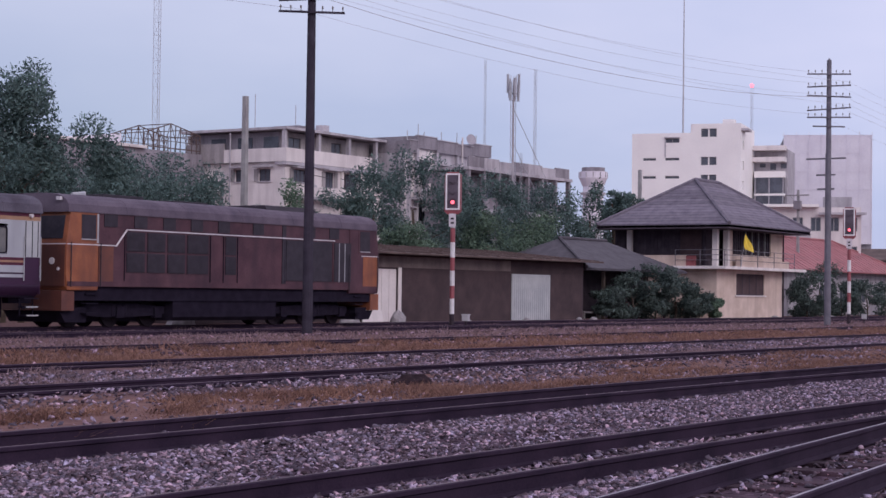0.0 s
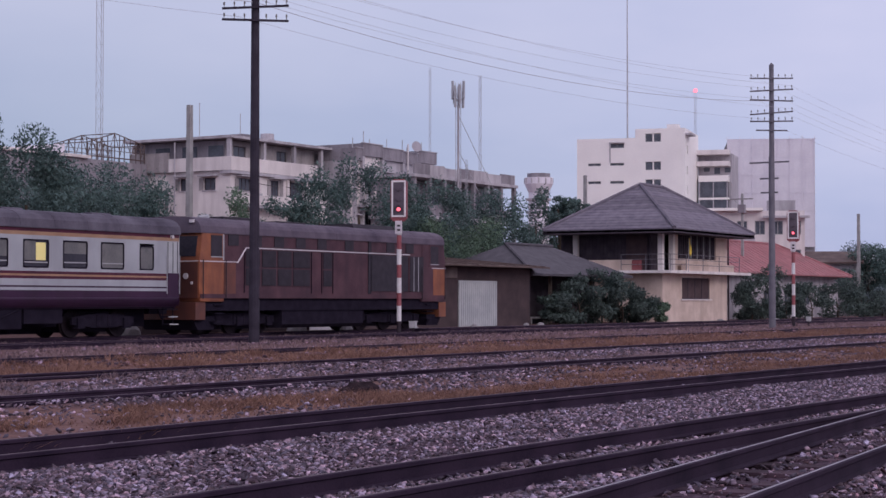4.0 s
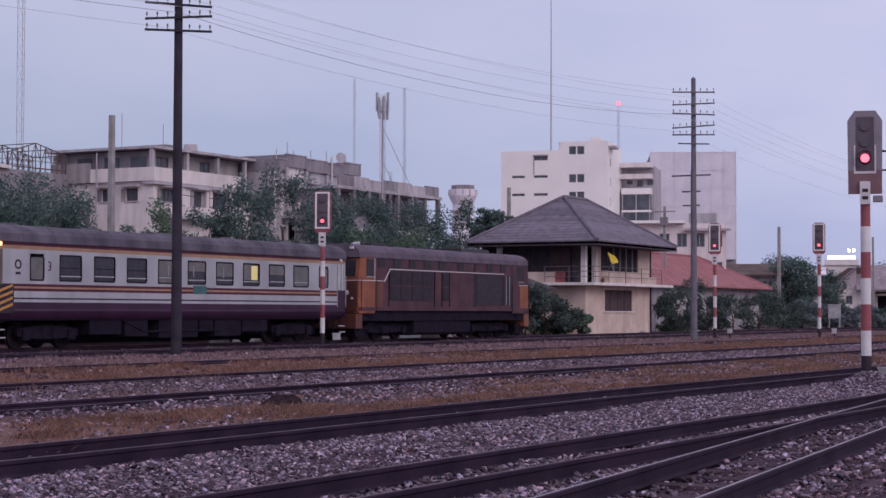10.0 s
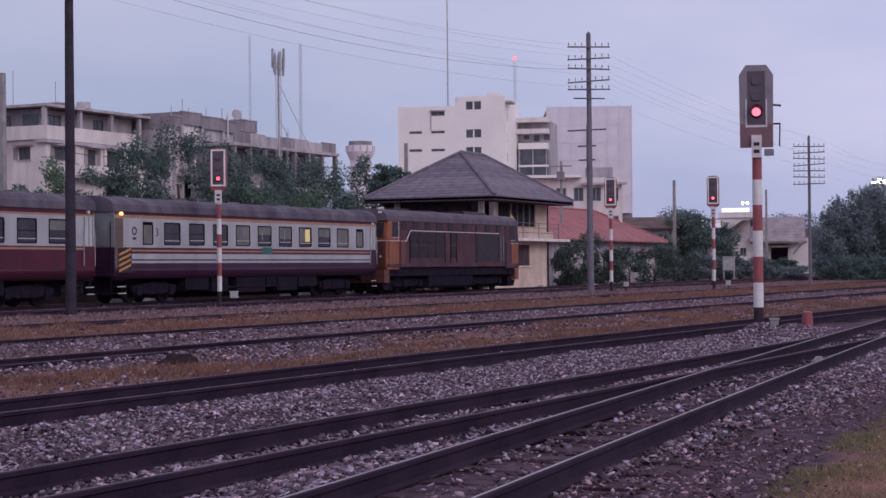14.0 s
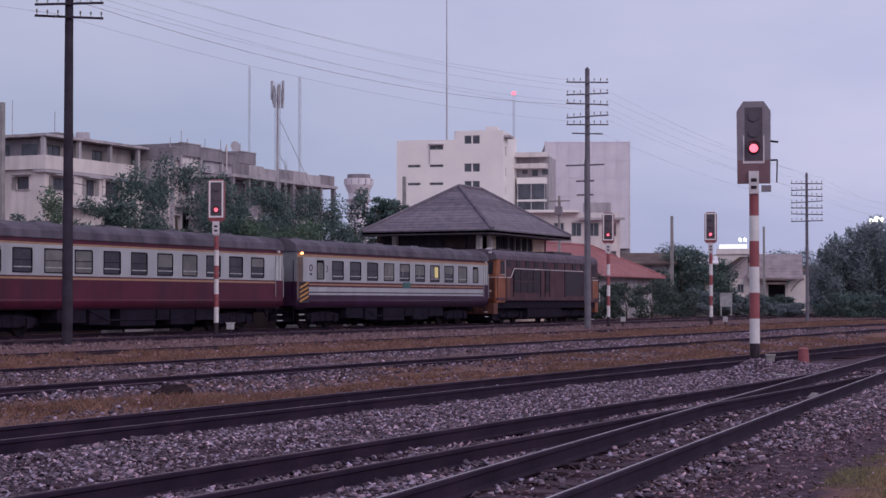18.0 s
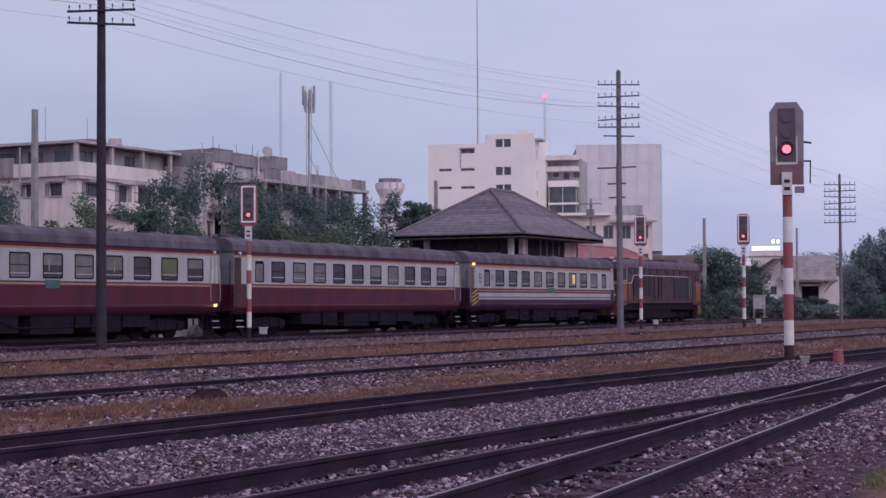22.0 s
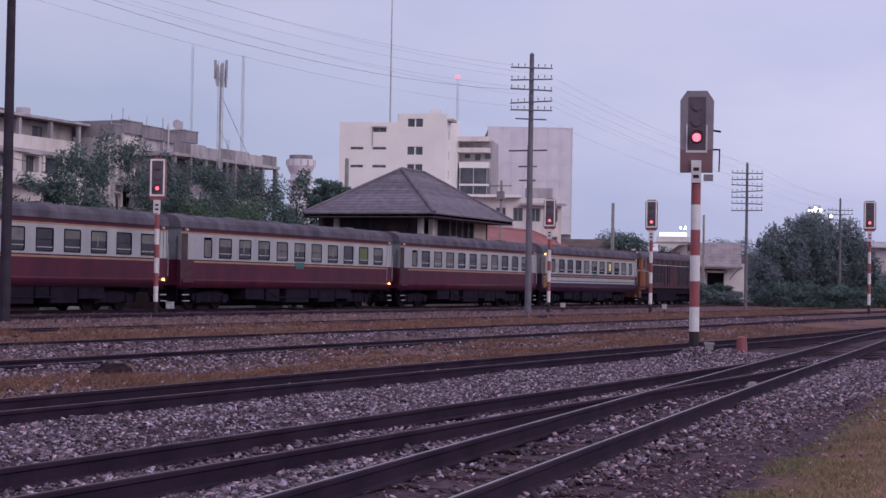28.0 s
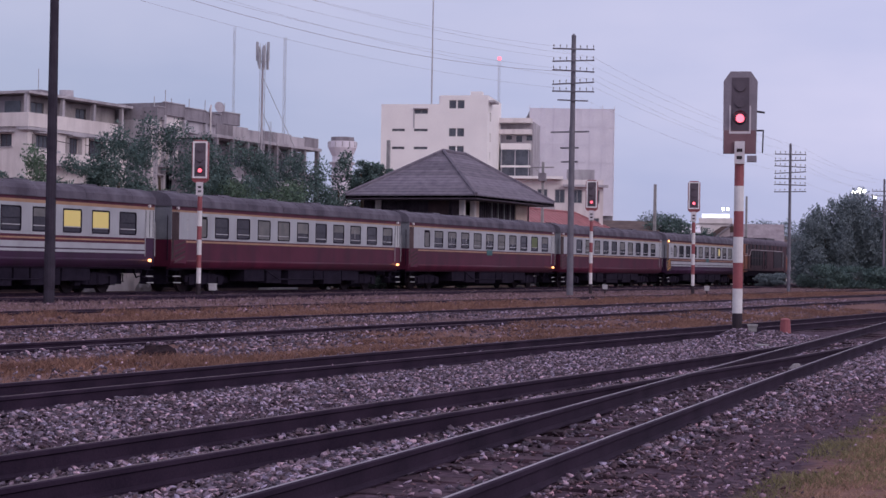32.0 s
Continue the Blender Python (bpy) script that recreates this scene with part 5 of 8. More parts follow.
def wall_with_holes(x0, x1, z0, z1, holes, y0, y1, axis="y"):
    """One wall slab with rectangular openings (a, b, c, d) cut through it."""
    g, at = Geo(), {}
    xs = sorted({x0, x1, *[h[0] for h in holes], *[h[1] for h in holes]})
    zs = sorted({z0, z1, *[h[2] for h in holes], *[h[3] for h in holes]})

    def vert(i, j, y):
        if (i, j, y) not in at:
            at[i, j, y] = len(g.v)
            g.v.append((xs[i], y, zs[j]) if axis == "y" else (y, xs[i], zs[j]))
        return at[i, j, y]

    def solid(i, j):
        if not (0 <= i < len(xs) - 1 and 0 <= j < len(zs) - 1):
            return False
        cx, cz = (xs[i] + xs[i + 1]) / 2, (zs[j] + zs[j + 1]) / 2
        return not any(h[0] < cx < h[1] and h[2] < cz < h[3] for h in holes)
    for i in range(len(xs) - 1):
        for j in range(len(zs) - 1):
            if solid(i, j):
                ring = ((i, j), (i + 1, j), (i + 1, j + 1), (i, j + 1))
                g.f += [tuple(vert(*p, y0) for p in ring), tuple(vert(*p, y1) for p in reversed(ring))]
                for k, (di, dj) in enumerate(((0, -1), (1, 0), (0, 1), (-1, 0))):
                    if not solid(i + di, j + dj):
                        p, q = ring[k], ring[(k + 1) % 4]
                        g.f.append((vert(*p, y0), vert(*p, y1), vert(*q, y1), vert(*q, y0)))
    return g


def each_box(name, geo, material, parent, label=""):
    """Every box of a Geo as a part of its own."""
    for k in range(0, len(geo.v), 8):
        part(name, Geo().add(geo.v[k:k + 8], [(0, 2, 3, 1), (4, 5, 7, 6), (0, 1, 5, 4), (2, 6, 7, 3), (0, 4, 6, 2), (1, 3, 7, 5)]), material, parent, label)


def signal_cabin():
    X0, X1, Y0, Y1 = 95.2, 105.4, 41.9, 47.8
    t = thing("signal_cabin", pose(0, 0, -0.17), "two-storey cream signal cabin with a hipped dark tiled roof", "building")
    # ground floor
    part("lower_wall", wall_with_holes(X0, X1, 0, 2.95, [(98.1, 102.5, 1.42, 2.72)], Y0, Y0 + 0.2), M_PLASTER, t)
    part("lower_wall", wall_with_holes(Y0 + 0.2, Y1, 0, 2.95, [(43.0, 43.7, 1.5, 2.2)], X0, X0 + 0.2, "x"), M_PLASTER, t)
    each_box("lower_wall", Geo().box(X1 - 0.2, Y0 + 0.2, 0, X1, Y1, 2.95).box(X0 + 0.2, Y1 - 0.2, 0, X1 - 0.2, Y1, 2.95), M_PLASTER, t)
    box_window(t, 98.1, 102.5, 1.42, 2.72, Y0 + 0.1, glass=M_BRICK, frame=M_DARKWOOD, mid=3)
    part("sill", Geo().box(97.9, Y0 - 0.08, 1.34, 102.7, Y0 - 0.002, 1.42), M_PALEWALL, t)
    vent = part("vent_block", Geo().box(X0 + 0.05, 43.0, 1.5, X0 + 0.12, 43.7, 2.2), M_PLASTER, t)
    # dark pads stand in for the shade inside the vent holes
    hole = Geo()
    for i in range(3):
        for j in range(3):
            hole.box(X0 + 0.03, 43.06 + i * 0.22, 1.56 + j * 0.21, X0 + 0.052, 43.2 + i * 0.22, 1.70 + j * 0.21)
    part("vent_hole", hole, M_DARKWOOD, vent)
    part("drain_pipe", Geo().tube((X1 + 0.05, Y0 - 0.06, 0), (X1 + 0.05, Y0 - 0.06, 5.4), 0.05, None, 8), M_SIGBLACK, t)
    # floor slab and balcony
    part("floor_slab", Geo().box(X0 - 0.8, Y0 - 0.9, 2.95, X1 + 1.9, Y1 + 1.3, 3.12), M_PALEWALL, t, "thin projecting concrete slab")
    # upper floor
    zf, ze = 3.12, 5.62
    part("upper_wall", wall_with_holes(X0 + 1.9, X1, zf, ze, [(97.5, 103.5, zf + 0.75, ze - 0.25)], Y0, Y0 + 0.15), M_PLASTER, t)
    part("upper_wall", Geo().box(X0 + 0.6, Y0 + 1.2, zf, X0 + 0.75, Y1 + 1.1, ze), M_DARKWOOD, t, "dark stained boarding")
    for k in range(24):
        y = Y0 + 1.25 + k * 0.24
        part("board", Geo().box(X0 + 0.57, y, zf + 0.02, X0 + 0.598, y + 0.20, ze - 0.02), M_DARKWOOD, t)
    each_box("upper_wall", Geo().box(X1 - 0.15, Y0 + 0.15, zf, X1, Y1, ze).box(X0 + 0.75, Y1 - 0.15, zf, X1 - 0.15, Y1, ze), M_PLASTER, t)
    part("upper_wall", Geo().box(X0 + 0.6, Y0 + 1.0, zf, X0 + 2.2, Y0 + 1.15, ze), M_DARKWOOD, t, "dark recess wall")
    part("red_door", Geo().box(X0 + 0.53, Y0 + 1.25, zf, X0 + 0.565, Y0 + 2.6, ze - 0.2), M_BRICK, t, "dull dark red door")
    part("corner_post", Geo().box(X0 - 0.02, Y0, zf, X0 + 0.28, Y0 + 0.3, ze), M_PALEWALL, t)
    part("corner_post", Geo().box(X0 + 1.6, Y0, zf, X0 + 1.9, Y0 + 0.3, ze), M_PALEWALL, t)
    part("corner_post", Geo().box(X0, Y1 - 0.3, zf, X0 + 0.25, Y1, ze), M_PALEWALL, t)
    # dark wall behind the sashes, in place of the shade within
    part("inner_wall", Geo().box(X0 + 1.3, Y0 + 1.6, zf, X1 - 0.2, Y0 + 1.75, ze), M_DARKWOOD, t, "dark wall standing in for the dim interior")
    w = part("window", Geo().box(97.5, Y0 + 0.10, zf + 0.75, 103.5, Y0 + 0.12, ze - 0.25), M_GLASS, t, "row of tall narrow sashes")
    for k in range(18):
        x = 97.6 + k * 0.335
        part("sash", Geo().box(x, Y0 + 0.02, zf + 0.78, x + 0.06, Y0 + 0.098, ze - 0.27), M_DARKWOOD if k % 3 or k < 6 else M_FRAME, w)
    low = part("apron_wall", Geo().box(X0 - 0.5, 43.65, zf, X0 - 0.38, 48.6, zf + 0.64), M_PLASTER, t, "low cream balcony wall")
    part("apron_wall", Geo().box(X0 - 0.52, 43.05, zf, X0 - 0.38, 43.645, zf + 0.60), M_REDTRIM, t, "dull red low panel")
    g = Geo()
    for x in (X0 - 0.6, X0 + 1.8, X0 + 4.4, X0 + 7.0, X1 + 0.2):
        g.tube((x, Y0 - 0.75, zf), (x, Y0 - 0.75, zf + 0.95), 0.025, None, 6)
    for z in (0.35, 0.65, 0.95):
        g.tube((X0 - 0.6, Y0 - 0.75, zf + z), (X1 + 0.2, Y0 - 0.75, zf + z), 0.018, None, 6)
        g.tube((X0 - 0.6, Y0 - 0.75, zf + z), (X0 - 0.6, Y0 + 2.4, zf + z), 0.018, None, 6)
    for y in (Y0 + 0.8, Y0 + 2.4):
        g.tube((X0 - 0.6, y, zf), (X0 - 0.6, y, zf + 0.95), 0.025, None, 6)
    part("railing", g, M_POLEGREY, t)
    part("flower_trough", Geo().box(X0 + 2.2, Y0 - 0.55, zf, X1 - 0.2, Y0 - 0.25, zf + 0.45), M_PLASTER, t, "long cream parapet trough")
    # roof in courses of tiles
    ex0, ex1, ey0, ey1, z0, z1 = X0 - 1.35, X1 + 1.35, Y0 - 1.35, Y1 + 1.35, 5.55, 8.45
    rx0, rx1, ry = 98.6, 102.0, (Y0 + Y1) / 2
    roof = part("roof", Geo().hip(X0, Y0, X1, Y1, z0, rx0, rx1, ry, z1, 1.35, 0.18), M_SLATE, t, "old dark cement tile roof")
    n = 16
    for k in range(n):
        u, v = k / n, (k + 1.12) / n
        def ring(q, up):
            return [(ex0 + (rx0 - ex0) * q, ey0 + (ry - ey0) * q, z0 + (z1 - z0) * q + up), (ex1 + (rx1 - ex1) * q, ey0 + (ry - ey0) * q, z0 + (z1 - z0) * q + up),
                    (ex1 + (rx1 - ex1) * q, ey1 + (ry - ey1) * q, z0 + (z1 - z0) * q + up), (ex0 + (rx0 - ex0) * q, ey1 + (ry - ey1) * q, z0 + (z1 - z0) * q + up)]
        a, b, c = ring(u, 0.04), ring(min(v, 1), 0.015), ring(u, 0.005)
        g = Geo().add(a + b + c, [(i, (i + 1) % 4, 4 + (i + 1) % 4, 4 + i) for i in range(4)] + [(8 + i, 8 + (i + 1) % 4, (i + 1) % 4, i) for i in range(4)])
        part("tile_course", g, M_SLATE, roof)
    hips = Geo()
    for a, b in (((ex0, ey0, z0), (rx0, ry, z1)), ((ex1, ey0, z0), (rx1, ry, z1)), ((ex0, ey1, z0), (rx0, ry, z1)), ((ex1, ey1, z0), (rx1, ry, z1)), ((rx0, ry, z1), (rx1, ry, z1))):
        hips.tube((a[0], a[1], a[2] + 0.05), (b[0], b[1], b[2] + 0.05), 0.12, None, 6)
    part("hip_ridge", hips, M_SLATE, roof)
    part("soffit", Geo().box(ex0 + 0.1, ey0 + 0.1, 5.30, ex1 - 0.1, ey1 - 0.1, 5.36), M_DARKWOOD, t)
    each_box("fascia", Geo().box(ex0, ey0, 5.30, ex1, ey0 + 0.06, 5.5).box(ex0, ey0 + 0.06, 5.30, ex0 + 0.06, ey1, 5.5), M_DARKWOOD, t)
    return t


signal_cabin()


def yellow_flag():
    t = thing("yellow_flag", pose(96.75, 41.0, 4.0), "small yellow cloth flag hung on the cabin balcony", "flag")
    part("staff", Geo().tube((0, 0, -1.15), (0.02, -0.05, 0.85), 0.015, None, 6), M_STEEL, t)
    n, vs, fs = 7, [], []
    for i in range(n):
        u = i / (n - 1)
        for j in range(5):
            v = (j / 4 - 0.5) * (0.12 + 1.1 * u * (1.0 if u < 0.75 else 1.0 - 1.6 * (u - 0.75)))
            vs.append((0.04 + 0.36 * u + 0.78 * v, -0.08 + 0.07 * math.sin(v * 9 + u * 4), 0.88 - 0.95 * u - 0.20 * v))
    for i in range(n - 1):
        for j in range(4):
            fs.append((i * 5 + j, i * 5 + j + 1, i * 5 + j + 6, i * 5 + j + 5))
    g = Geo().add(vs, fs).add([(x, y + 0.012, z) for x, y, z in vs], [tuple(reversed(f)) for f in fs])
    part("cloth", g, M_YELLOW, t)
    return t


FLAG = yellow_flag()


def goods_shed():
    t = thing("goods_shed", pose(0, 0, -0.17), "low brick shed with a rusty tin roof beside the line", "shed")
    Y0, Y1 = 43.0, 48.0
    part("wall", Geo().box(50.0, Y0, 0, 61.3, Y0 + 0.2, 3.0), M_BRICK, t)
    part("wall", wall_with_holes(61.3, 80.6, 0, 3.0, [(61.6, 63.3, 0, 2.35), (73.2, 77.0, 0.05, 2.3)], Y0, Y0 + 0.2), M_BRICK, t)
    each_box("wall", Geo().box(50.0, Y1 - 0.2, 0, 80.6, Y1, 3.4).box(50.0, Y0 + 0.2, 0, 50.2, Y1 - 0.2, 3.2).box(80.4, Y0 + 0.2, 0, 80.6, Y1 - 0.2, 3.2), M_BRICK, t)
    part("lintel", Geo().box(50.0, Y0 - 0.04, 2.42, 73.1, Y0 - 0.002, 2.92), M_LINTEL, t, "dusty plastered band under the eave")
    part("lintel", Geo().box(73.1, Y0 - 0.04, 2.42, 80.6, Y0 - 0.002, 2.92), M_BRICK, t)
    for x in (61.62, 62.19, 62.76):
        part("door_board", Geo().box(x, Y0 + 0.012, 0.02, x + 0.54, Y0 + 0.028, 2.33), M_PALEWALL, t)
    part("leaning_board", Geo().add([(60.3, Y0 - 0.35, 0), (61.9, Y0 - 0.35, 0), (61.9, Y0 - 0.05, 1.0), (60.9, Y0 - 0.05, 1.0), (60.3, Y0 - 0.31, 0), (61.9, Y0 - 0.31, 0), (61.9, Y0 - 0.01, 1.0), (60.9, Y0 - 0.01, 1.0)],
                                    [(0, 1, 2, 3), (7, 6, 5, 4), (0, 4, 5, 1), (2, 6, 7, 3), (1, 5, 6, 2), (0, 3, 7, 4)]), M_PALEWALL, t, "dirty white board leaning on the wall")
    part("pilaster", Geo().box(63.35, Y0 - 0.08, 0, 63.6, Y0 - 0.045, 2.42), M_PALEWALL, t)
    part("door", Geo().box(61.6, Y0 + 0.03, 0, 63.3, Y0 + 0.10, 2.35), M_PALEWALL, t, "dirty white door")
    d = part("door", Geo().box(73.2, Y0 - 0.06, 0.05, 77.0, Y0 - 0.01, 2.3), M_GREYDOOR, t, "pale grey sheet metal sliding door")
    ribs = Geo()
    for k in range(19):
        ribs.box(73.24 + k * 0.2, Y0 - 0.075, 0.06, 73.29 + k * 0.2, Y0 - 0.058, 2.28)
    part("rib", ribs, M_GREYDOOR, d)
    roof = Geo().add([(49.5, Y0 - 0.9, 2.98), (81.2, Y0 - 0.9, 2.98), (81.2, Y1 + 0.4, 3.55), (49.5, Y1 + 0.4, 3.55), (49.5, Y0 - 0.9, 3.06), (81.2, Y0 - 0.9, 3.06), (81.2, Y1 + 0.4, 3.63), (49.5, Y1 + 0.4, 3.63)],
                     [(3, 2, 1, 0), (4, 5, 6, 7), (0, 1, 5, 4), (1, 2, 6, 5), (2, 3, 7, 6), (3, 0, 4, 7)])
    r = part("roof", roof, M_TINROOF, t)
    for k in range(32):
        x = 49.6 + k
        g = Geo().add([(x, Y0 - 0.9, 3.06), (x + 0.1, Y0 - 0.9, 3.06), (x + 0.1, Y1 + 0.4, 3.63), (x, Y1 + 0.4, 3.63), (x, Y0 - 0.9, 3.10), (x + 0.1, Y0 - 0.9, 3.10), (x + 0.1, Y1 + 0.4, 3.67), (x, Y1 + 0.4, 3.67)],
                      [(3, 2, 1, 0), (4, 5, 6, 7), (0, 1, 5, 4), (1, 2, 6, 5), (2, 3, 7, 6), (3, 0, 4, 7)])
        part("roof_rib", g, M_TINROOF, r)


goods_shed()


def open_hut():
    """The dark low hut with an open front next to the shed."""
    t = thing("open_hut", pose(0, 0, -0.17), "dark low hut with a hipped tile roof and open front", "hut")
    X0, X1, Y0, Y1 = 81.4, 92.2, 43.6, 49.0
    each_box("wall", Geo().box(X0, Y1 - 0.2, 0, X1, Y1, 2.7).box(X0, Y0 + 1.5, 0, X0 + 0.15, Y1 - 0.2, 2.7).box(X1 - 0.15, Y0 + 1.5, 0, X1, Y1 - 0.2, 2.7).box(X0, Y0 + 1.3, 0, X1, Y0 + 1.5, 2.7), M_DARKWOOD, t)
    for k in range(5):
        x = X0 + 0.2 + k * 2.55
        part("post", Geo().box(x, Y0, 0, x + 0.16, Y0 + 0.16, 2.7), M_TANPOST if k % 2 else M_DARKWOOD, t)
    r = part("roof", Geo().hip(X0, Y0, X1, Y1, 2.75, X0 + 2.6, X1 - 2.6, (Y0 + Y1) / 2, 4.4, 0.8, 0.12), M_DARKTILE, t)
    part("hip_ridge", Geo().tube((X0 - 0.8, Y0 - 0.8, 2.8), (X0 + 2.6, (Y0 + Y1) / 2, 4.45), 0.09, None, 6).tube((X0 + 2.6, (Y0 + Y1) / 2, 4.45), (X1 - 2.6, (Y0 + Y1) / 2, 4.45), 0.09, None, 6), M_DARKTILE, r)
    part("bench", Geo().box(83, Y0 + 0.6, 0.35, 85.6, Y0 + 1.1, 0.45).box(83.1, Y0 + 0.65, 0, 83.25, Y0 + 1.05, 0.35).box(85.3, Y0 + 0.65, 0, 85.45, Y0 + 1.05, 0.35), M_PALEWALL, t)


open_hut()


def red_roof_house():
    t = thing("red_roofed_building", pose(0, 0, -0.17), "long low building with a faded red metal roof", "building")
    X0, X1, Y0, Y1 = 107.6, 137.0, 45.0, 51.5
    holes = [(112 + k * 4.2, 113.6 + k * 4.2, 1.0, 2.2) for k in range(6)]
    part("wall", wall_with_holes(X0, X1, 0, 3.3, holes, Y0, Y0 + 0.2), M_GREYWALL, t)
    each_box("wall", Geo().box(X0, Y0 + 0.2, 0, X0 + 0.2, Y1, 3.3).box(X1 - 0.2, Y0 + 0.2, 0, X1, Y1, 3.3).box(X0 + 0.2, Y1 - 0.2, 0, X1 - 0.2, Y1, 3.3), M_GREYWALL, t)
    for a, b, c, d in holes:
        box_window(t, a, b, c, d, Y0 + 0.1, glass=M_FARGLASS)
    ry, z0, z1 = 48.2, 3.3, 5.75
    r = part("roof", Geo().hip(X0, Y0, X1, Y1, z0, X0 + 0.2, 131.5, ry, z1, 0.9, 0.1), M_REDROOF, t)
    for k in range(34):
        x = X0 - 0.7 + k * 0.92
        top = min(1.0, max(0.0, (X1 + 0.9 - x) / (X1 + 0.9 - 131.5)))
        g = Geo().tube((x, Y0 - 0.9, z0 + 0.02), (x, Y0 - 0.9 + (ry - Y0 + 0.9) * top, z0 + (z1 - z0) * top + 0.02), 0.024, None, 5)
        part("roof_rib", g, M_REDROOF, r)
    part("roof_patch", Geo().box(117.0, 46.6, 4.62, 117.5, 47.1, 4.9), M_LINE, r, "small pale patch on the roof")
    part("ridge_cap", Geo().tube((X0, ry, z1 + 0.03), (131.5, ry, z1 + 0.03), 0.1, None, 6).tube((131.5, ry, z1 + 0.03), (X1 + 0.9, Y0 - 0.9, z0 + 0.03), 0.09, None, 6), M_REDROOF, r)


red_roof_house()

# ---- the town behind ----


def facing(x, y, az, z=-0.17):
    """The pose of a front that looks back along a bearing (degrees from +y towards +x)."""
    return pose(x, y, z, 0, 0, -az)


def white_block():
    # front from the far corner at u = 0 to the near corner
    t = thing("white_office_block", facing(161.35, 80.5, 76), "tall bright white office block with small paired windows", "building")
    W, D, H1, H2 = 11.15, 9.0, 17.95, 18.85
    holes = []
    for z in (17.5, 14.63, 12.82, 10.0):
        holes += [(7.1, 8.7, z, z + 0.85)]
    slots = []
    for z in (15.15, 13.3, 10.5):
        slots += [(1.15, 2.5, z, z + 0.28), (3.45, 4.9, z, z + 0.28)]
    slots.append((3.45, 4.9, 16.95, 17.42))
    part("front_wall", wall_with_holes(0, 6.2, 0, H1, [s for s in slots if s[3] < H1], 0, 0.3), M_WHITEWALL, t)
    part("front_wall", wall_with_holes(6.2, W, 0, H2, holes, 0, 0.3), M_WHITEWALL, t)
    for a, b, c, d in holes:
        box_window(t, a, (a + b) / 2 - 0.04, c, d, 0.16, mid=0)
        box_window(t, (a + b) / 2 + 0.04, b, c, d, 0.16, mid=0)
    for z in (17.5, 14.63, 12.82, 10.0):
        part("window_mullion", Geo().box(7.84, 0.03, z, 7.96, 0.2, z + 0.85), M_WHITEWALL, t)
    for a, b, c, d in slots:
        box_window(t, a, b, c, d, 0.16, mid=1)
    part("canopy", Geo().box(3.4, -0.25, 17.44, 4.95, 0.0, 17.54), M_GREYWALL, t)
    part("shaft", Geo().box(3.4, -0.06, 15.5, 3.52, 0, 17.42), M_GREYWALL, t)
    side = [(1.2, 2.0, z, z + 0.9) for z in (16.3, 14.2, 12.2)]
    part("side_wall", wall_with_holes(0.3, D, 0, H2, side, W - 0.3, W, "x"), M_WHITEWALL, t)
    for a, b, c, d in side:
        box_window(t, a, b, c, d, W - 0.16, "x", 1, mid=0)
    each_box("side_wall", Geo().box(0, 0.3, 0, 0.3, D, H1).box(0.3, D - 0.3, 0, W - 0.3, D, H1), M_WHITEWALL, t)
    part("roof", Geo().box(0.3, 0.3, H1 - 0.3, W - 0.3, D - 0.3, H1 - 0.1), M_GREYWALL, t)
    each_box("roof_step", Geo().box(6.0, 0.3, H1, 6.2, D, H2).box(6.2, D - 0.3, H1, W - 0.3, D, H2), M_WHITEWALL, t)
    part("eyebrow", Geo().sweep_x([(0.2, 18.15), (2.6, 18.15), (2.6, 18.35), (0.2, 18.35)], W, W + 0.7), M_GREYWALL, t)
    part("roof_box", Geo().box(8.8, 3.0, H2, 10.0, 4.2, H2 + 0.7), M_WHITEWALL, t)
    # the lower wing with balconies and dark glazing
    for z in (15.5, 16.7):
        part("balcony", Geo().box(W + 0.01, 7.6, z, W + 3.4, 8.99, z + 0.5), M_PALEWALL, t)
    part("wing_wall", Geo().box(W + 0.01, 9.0, 0, W + 3.5, 14.6, 16.9), M_GREYWALL, t)
    part("glazing", Geo().box(W + 0.3, 7.8, 9.6, W + 3.2, 8.98, 13.84), M_FARGLASS, t, "dark glazed bay")
    for z, h in ((9.45, 0.14), (11.95, 0.22), (13.85, 0.65)):
        part("bay_slab", Geo().box(W + 0.2, 7.7, z, W + 3.3, 8.99, z + h), M_WHITEWALL, t)
    for x in (0.25, 1.7, 3.15):
        part("bay_mullion", Geo().box(W + x, 7.74, 9.6, W + x + 0.1, 7.79, 13.84), M_GREYWALL, t)
    for x, d in ((0.6, 0.0), (1.7, 0.25), (2.8, 0.1)):
        part("wing_window", Geo().box(W + x, 8.96, 15.0 - d, W + x + 0.6, 8.995, 15.4), M_FARGLASS, t)
    part("low_wing", Geo().box(W - 1.0, -5.0, 0, W + 9.5, 1.9, 7.4), M_PALEWALL, t)
    for k in range(5):
        box_window(t, W - 0.4 + k * 1.9, W + 0.8 + k * 1.9, 5.3, 6.5, -5.0, mid=0)
    part("mast", Geo().tube((4.5, 4, H1), (4.5, 4, 36.5), 0.10, 0.04, 6), M_STEEL, t)
    return t


white_block()


